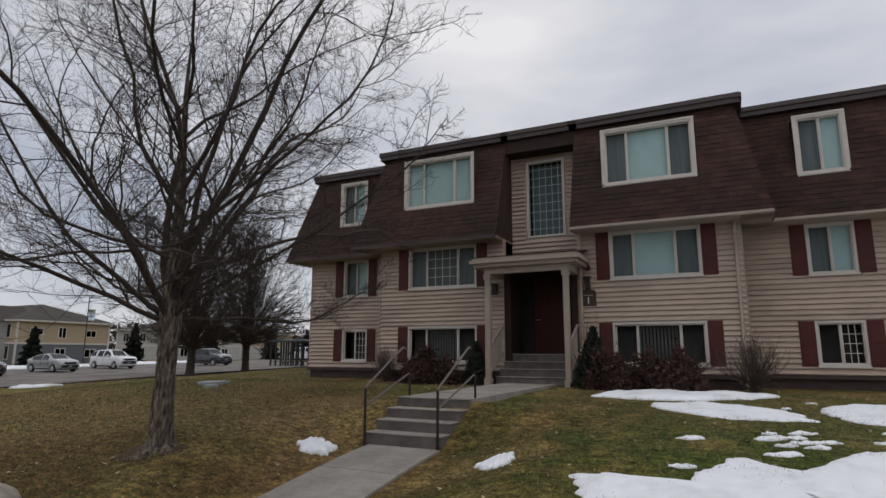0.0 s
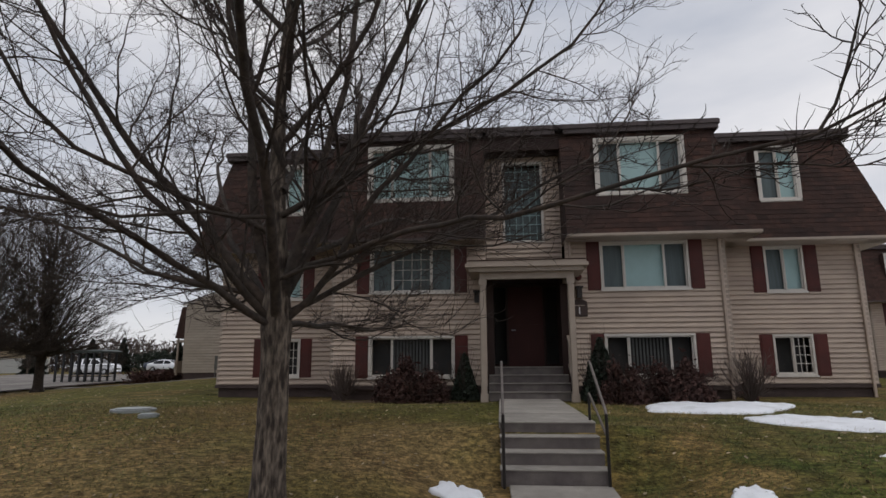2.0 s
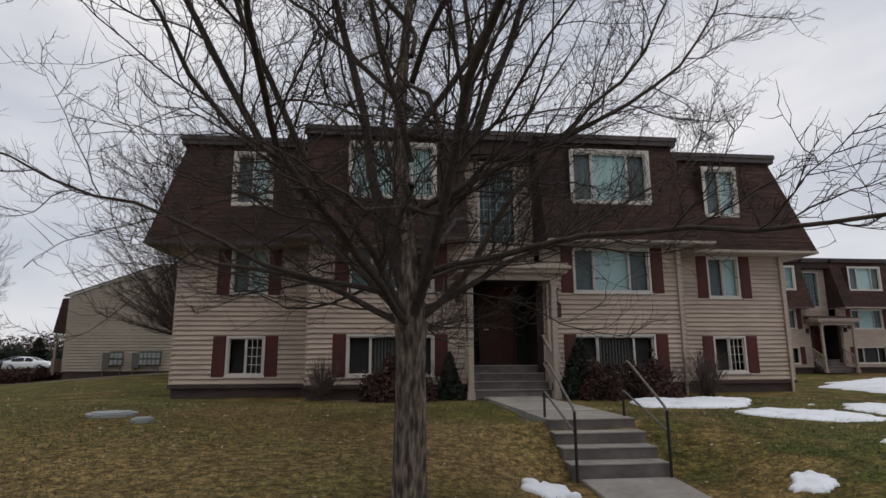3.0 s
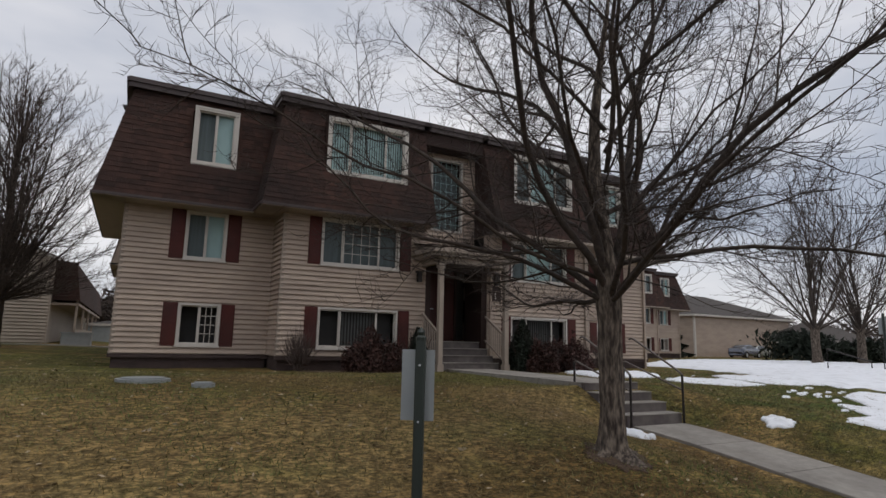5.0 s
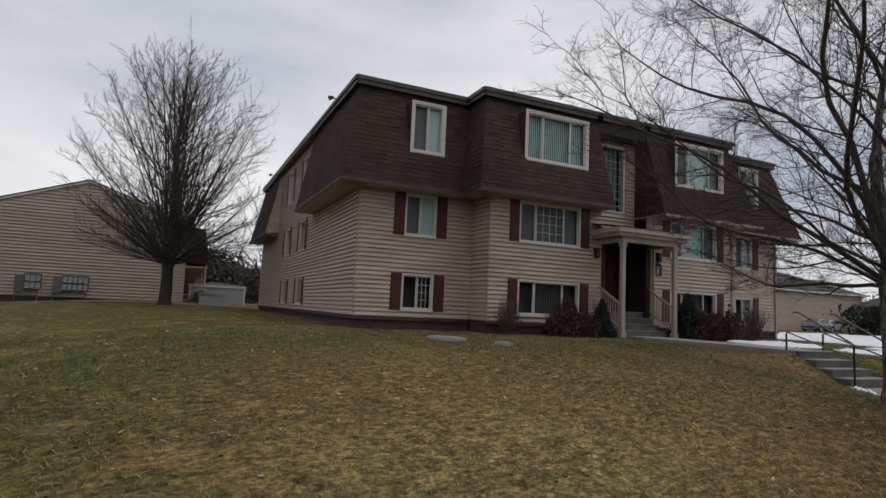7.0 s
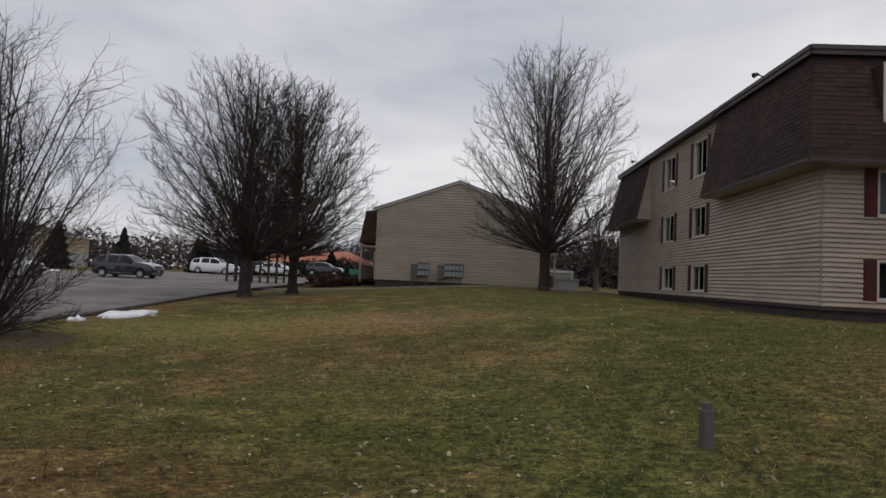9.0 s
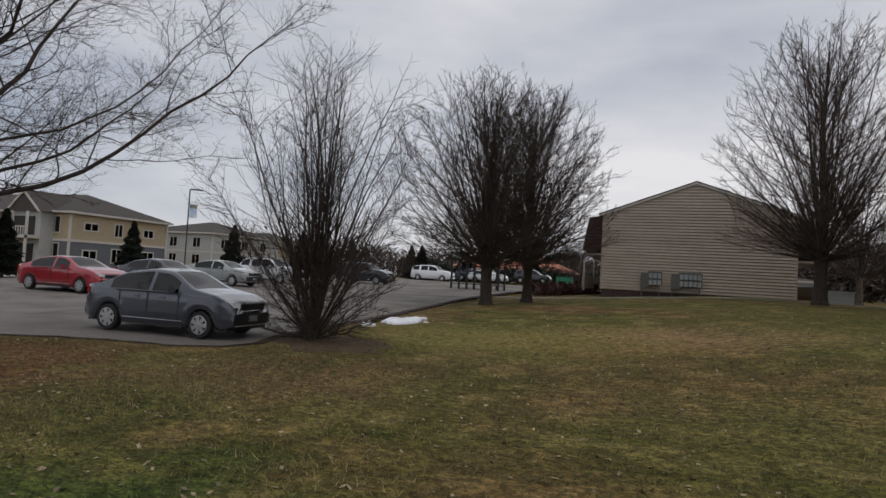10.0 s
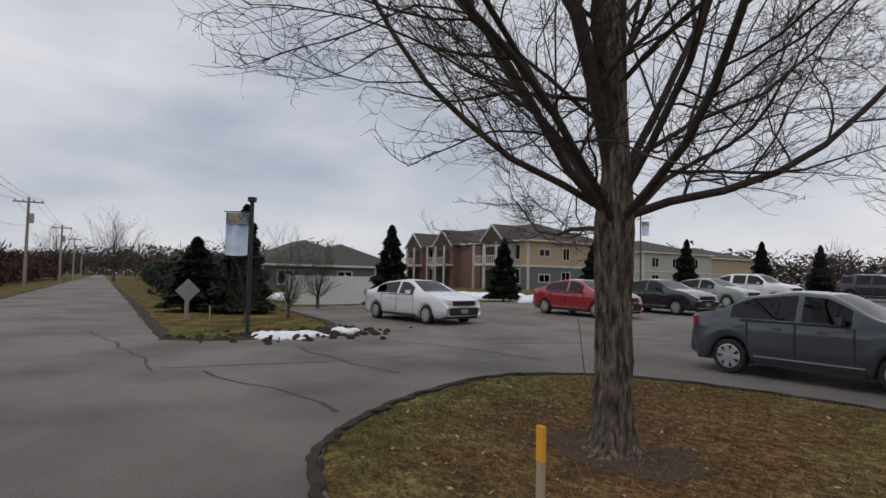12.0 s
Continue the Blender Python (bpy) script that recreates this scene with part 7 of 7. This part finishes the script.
def utility_pole(x, y, h, label, rz=0):
    t = thing("utility_pole", x, y, lot_z(x, y), label, "utility pole", "utility poles", rz)
    part("pole", Build().tube([(0, 0, -0.4), (0, 0, h)], 0.16, 10, 0.11), M["utilwood"], t)
    part("crossarm", Build().box(-0.06, -1.2, h - 0.5, 0.06, 1.2, h - 0.36), M["utilwood"], t)
    for y1 in (-1.05, -0.4, 0.4, 1.05):
        part("insulator", Build().tube([(0, y1, h - 0.36), (0, y1, h - 0.2)], 0.05, 6), M["plate"], t)
    part("transformer", Build().tube([(0.1, 0.3, h - 2.4), (0.1, 0.3, h - 1.5)], 0.2, 10), M["plate"], t) if h > 7 else None


PX = [(-96, -4.6, 8.4), (-128, -3.6, 8.2), (-160, -3.2, 8.2), (-192, -2.8, 8.2), (-64, -5.8, 8.4), (-32, -6.5, 8.6)]
for x, y, h in PX:
    utility_pole(x, y, h, "weathered wooden utility pole with a crossarm beside the road")
utility_pole(-150, 18, 8.2, "weathered wooden utility pole far beyond the hedge")
PX.sort()
for (xa, ya, ha), (xb, yb, hb) in zip(PX, PX[1:]):
    for o, drop in ((-1.05, 0.2), (0.4, 0.2), (1.05, 0.2), (0, 2.6)):
        za, zb = lot_z(xa, ya) + ha - drop, lot_z(xb, yb) + hb - drop
        pts = [(xa + (xb - xa) * i / 10 - xa, ya + o + (yb - ya) * i / 10 - ya, za + (zb - za) * i / 10 - 0.7 * 4 * (i / 10) * (1 - i / 10) - za) for i in range(11)]
        wt = thing("power_line", xa, ya, za, "sagging power line between the utility poles", "power line", "power lines")
        part("cable", Build().tube(pts, 0.012, 4), M["iron"], wt)


# ---- conifers, hedges and woods ----
def conifer(x, y, h, w, label, seed, z=None):
    rng = np.random.default_rng(seed)
    z = gz(x, y) if z is None else z
    t = thing("conifer", x, y, z, label, "conifer", "dark conifers")
    part("trunk", Build().tube([(0, 0, -0.1), (0, 0, h * 0.95)], 0.09, 8, 0.02), M["bark"], t)
    n = int(4200 + 900 * h)
    f = rng.uniform(0, 1, n) ** 1.25
    tier = 0.82 + 0.18 * np.cos(f * 40)
    a = rng.uniform(0, 2 * np.pi, n)
    lob = 1 + 0.16 * np.sin(a * 3 + seed) + 0.1 * np.sin(a * 7 + f * 9)
    rad = (1 - f) ** 0.8 * w / 1.75 * tier * lob * rng.uniform(0.35, 1.0, n) ** 0.45 + 0.03
    C = np.stack([np.cos(a) * rad, np.sin(a) * rad, 0.25 + f * (h - 0.3)], 1)
    out = np.stack([np.cos(a), np.sin(a), rng.uniform(-0.3, 0.5, n)], 1)
    sd = np.stack([-np.sin(a), np.cos(a), rng.normal(0, 0.5, n)], 1)
    s = (0.09 + 0.16 * (1 - f) * rng.uniform(0.6, 1.2, n))[:, None] * (w / 2.2)
    V = np.stack([C - out * s * 0.5 - sd * s * 0.5, C + out * s - np.array([0, 0, 0.3]) * s, C - out * s * 0.5 + sd * s * 0.5], 1).reshape(-1, 3)
    F = np.arange(n * 3).reshape(n, 3)
    part("crown", mesh_from("crown", [(V, F)], M["conifer"], False), None, t)


CON = [(-54.6, 13.0, 3.9, 1.9), (-58.1, 22.0, 3.8, 1.9), (-64.3, 35.4, 4.3, 2.1), (-64.0, 46.5, 5.0, 2.3), (-64, 58, 5.2, 2.5), (-64.5, 70, 5.4, 2.6), (-62, 84, 5.4, 2.6), (-55.0, 6.6, 4.5, 2.2),
       (-50.8, 62, 4.2, 2.4), (-52, 82, 4.5, 3), (-44, 92, 4.5, 3), (-57, 5.0, 3.2, 2.4)]
for i, (x, y, h, w) in enumerate(CON):
    conifer(x, y, h, w, "dark green young conifer beyond the parking lot", 50 + i)
conifer(33, 41, 6.0, 4.2, "broad dark green conifer beside the far building", 90)


def hedge(x0, y0, x1, y1, w, h, mat, label, seed, n):
    """A ragged hedge or wood edge as a mass of small leaves and twigs."""
    rng = np.random.default_rng(seed)
    n = int(n * 2.6)
    t = thing("hedge", x0, y0, gz(x0, y0), label, "hedge", "far hedges", kind="stuff")
    f = rng.uniform(0, 1, n)
    L = math.hypot(x1 - x0, y1 - y0)
    top = h * (0.72 + 0.16 * np.sin(f * L * 0.35 + seed) + 0.12 * np.sin(f * L * 0.9) + 0.08 * np.sin(f * L * 2.3 + 1))
    C = np.stack([(x1 - x0) * f + rng.normal(0, w / 3, n), (y1 - y0) * f + rng.normal(0, w / 3, n), top * rng.uniform(0, 1, n) ** 0.7], 1)
    s = rng.uniform(0.10, 0.31, n)[:, None] * (h / 3) ** 0.5
    a, b2 = rng.normal(0, 1, (n, 3)), rng.normal(0, 1, (n, 3))
    V = np.stack([C - a * s, C + b2 * s * 0.6, C + a * s], 1).reshape(-1, 3)
    part("foliage", mesh_from("foliage", [(V, np.arange(n * 3).reshape(n, 3))], mat, False), None, t, kind="stuff")


hedge(-62, 6.2, -150, 9.5, 2.0, 2.6, M["conifer"], "dark evergreen hedge along the road", 1, 9000)
hedge(-72, -10.5, -190, -8.5, 4, 4.2, M["leafred"], "dark hedge across the road", 2, 9000)
hedge(-66, 3.9 + 4, -110, 12, 2, 3.0, M["woods"], "bare brown bushes beyond the fence", 3, 3000)
hedge(-130, 40, -260, -20, 8, 8, M["woods"], "bare far woods", 4, 9000)
hedge(-140, 70, -60, 190, 10, 9, M["woods"], "bare far woods", 5, 11000)
hedge(-60, 185, 60, 170, 10, 11, M["woods"], "bare brown far woods behind the buildings", 6, 14000)
hedge(-26, 120, 10, 105, 8, 9, M["woods"], "bare brown far woods behind the buildings", 9, 9000)
hedge(60, 170, 190, 40, 12, 10, M["woods"], "bare brown far woods", 7, 12000)
hedge(40, 74, 110, 50, 6, 5, M["woods"], "bare brown bushes beyond the far lot", 8, 6000)
hedge(34, 30, 50, 24, 2.6, 2.4, M["conifer"], "dark evergreen bushes beyond the road", 14, 4000)
hedge(190, 40, 200, -160, 12, 10, M["woods"], "bare brown far woods", 10, 8000)
hedge(-60, -60, 190, -70, 12, 10, M["woods"], "bare brown far woods", 11, 9000)
hedge(-33.5, 44, -31, 52, 1.5, 1.1, M["leafred"], "low dark red-brown hedge beside the gabled building", 12, 2500)
hedge(-66, 95, -30, 100, 4, 3.5, M["conifer"], "dark evergreen bushes beyond the lot", 13, 5000)


def small_tree(x, y, h, seed, label, w=0.45, twig="twig"):
    r = random.Random(seed)
    limbs = crown(r, 6, 82, 0.035 * h / 6, 0.95, 0.05, 0, h * w / 2, h * 0.42, h * 0.4) + crown(r, 10, 55, 0.03 * h / 6, 0.9, 0.25, 0, h * w / 2, h * 0.42, h * 0.4) + crown(r, 8, 30, 0.025 * h / 6, 0.85, 0.25, 0, h * w / 2, h * 0.42, h * 0.4)
    mr = 0.0016 * h
    bare_tree("bare_tree", x, y, label, seed, h * 0.2, 0.02 * h, limbs, [dict(per=8, f0=0.15, angle=32, ratio=0.45, rr=0.5, n=4, wob=0.07, lift=0.2, sides=3, minr=mr, tip=0.2),
              dict(per=5, f0=0.2, angle=34, ratio=0.5, rr=0.6, n=2, wob=0.09, lift=0.2, sides=3, minr=mr * 0.8, tip=0.2)], twig=twig, flare=1.2, group="far bare trees")


for i, (x, y, h, w) in enumerate(((-51.3, 7.4, 3.2, 0.5), (-56.5, 10.2, 3.4, 0.5), (-49.8, 5.6, 2.8, 0.6), (25.5, 22.2, 12.5, 0.95), (31, 22.3, 12.5, 0.95), (38, 20, 11, 0.95), (-160, 3.5, 13, 0.95), (-178, -7, 11, 0.9), (-9.0, 62, 13, 0.7), (2, 80, 14, 0.8),
                                  (-30.5, 92, 10, 0.8), (-37, 85, 7, 0.9), (20, 85, 13, 0.8), (-14, 110, 14, 0.8), (-60, 64, 5, 0.9), (-58, 76, 5, 0.9))):
    small_tree(x, y, h, 200 + i, "bare brown tree in the distance" if h > 4 else "thin bare sapling on the grass strip", w)

gbn = thing("green_bin", -37.5, 80, lot_z(-37.5, 60), "green steel refuse container", "bin")
part("body", Build().bevelbox(-1, -0.8, 0, 1, 0.8, 1.3, 0.05), M["greenbin"], gbn)
part("lid", Build().bevelbox(-1.02, -0.82, 1.3, 1.02, 0.82, 1.38, 0.05), M["plastic"], gbn)

# ---- cracks in the asphalt ----
ck = thing("crack_lines", -38, 5, lot_z(-38, 5), "dark winding crack seals in the asphalt", "cracks", kind="stuff")
b = Build()
rk = random.Random(12)
for x, y, dx, dy, n in ((-41.5, 2.5, 0.1, 0.5, 9), (-37.2, 4.1, -0.5, -0.15, 7), (-44.5, 7.5, 0.45, 0.15, 12), (-42, 9.5, 0.3, 0.4, 14), (-40.5, 12, -0.1, 0.5, 20), (-39, 14, 0.3, 0.3, 12), (-50, 1.0, 0.55, 0.1, 16), (-43.5, 5.5, 0.4, 0.05, 10)):
    for i in range(n):
        x2, y2 = x + dx + rk.uniform(-0.15, 0.15), y + dy + rk.uniform(-0.15, 0.15)
        w = 0.02 + 0.02 * rk.random()
        nn = Vector((-(y2 - y), x2 - x)).normalized() * w
        if is_asphalt(x, y) and is_asphalt(x2, y2):
            pts = [(x + nn.x, y + nn.y), (x - nn.x, y - nn.y), (x2 - nn.x, y2 - nn.y), (x2 + nn.x, y2 + nn.y)]
            b.quad(*[(px + 38, py - 5, lot_z(px, py) - lot_z(-38, 5) + 0.004) for px, py in pts])
        x, y = x2, y2
part("cracks", b, M["crack"], ck, kind="stuff")

# ---- grass blades and fallen leaves ----


def scatter(name, n, region, size, mat, label, seed, blade):
    rng = np.random.default_rng(seed)
    x = rng.uniform(region[0], region[1], n)
    y = region[2] + (region[3] - region[2]) * rng.uniform(0, 1, n) ** 1.5
    keep = [i for i in range(n) if not is_asphalt(x[i], y[i]) and not is_asphalt(x[i], y[i] - 0.25) and not is_asphalt(x[i] - 0.25, y[i]) and not (-5.4 < x[i] < -3.75 and y[i] < 14) and y[i] > 2.95 and not (y[i] > 15.0 and -13.4 < x[i] < 4.3)]
    x, y = x[keep], y[keep]
    n = len(x)
    z = np.array([ground_z(float(a), float(c)) for a, c in zip(x, y)])
    C = np.stack([x, y, z], 1)
    a = rng.uniform(0, 2 * np.pi, n)
    s = rng.uniform(0.6, 1.3, n)[:, None] * size
    U = np.stack([np.cos(a), np.sin(a), np.zeros(n)], 1)
    if blade:
        lean = np.stack([rng.normal(0, 0.8, n), rng.normal(0, 0.8, n), rng.uniform(0.5, 1.2, n)], 1)
        V = np.stack([C - U * s * 0.1, C + U * s * 0.1, C + lean * s], 1)
        k = 3
    else:
        W = np.stack([-np.sin(a), np.cos(a), rng.normal(0, 0.35, n)], 1)
        U[:, 2] = rng.normal(0, 0.3, n)
        C[:, 2] += size * 0.35
        V = np.stack([C - U * s, C - W * s * 0.55, C + U * s, C + W * s * 0.55], 1)
        k = 4
    me = mesh_from(name, [(V.reshape(-1, 3), np.arange(n * k).reshape(n, k))], mat, False)
    ob = part(name, me, None, None, label, "stuff")
    return ob


scatter("grass_blades", 210000, (-32, 3, 2.95, 14), 0.045, M["blade"], "short dry and green grass blades on the lawn", 1, True)
scatter("grass_blades", 45000, (-39, -30, 2.95, 13), 0.045, M["blade"], "short dry and green grass blades on the lawn", 2, True)
scatter("fallen_leaves", 6500, (-38, 4, 2.95, 24), 0.032, M["leaf"], "pale dry fallen leaves on the lawn", 3, False)
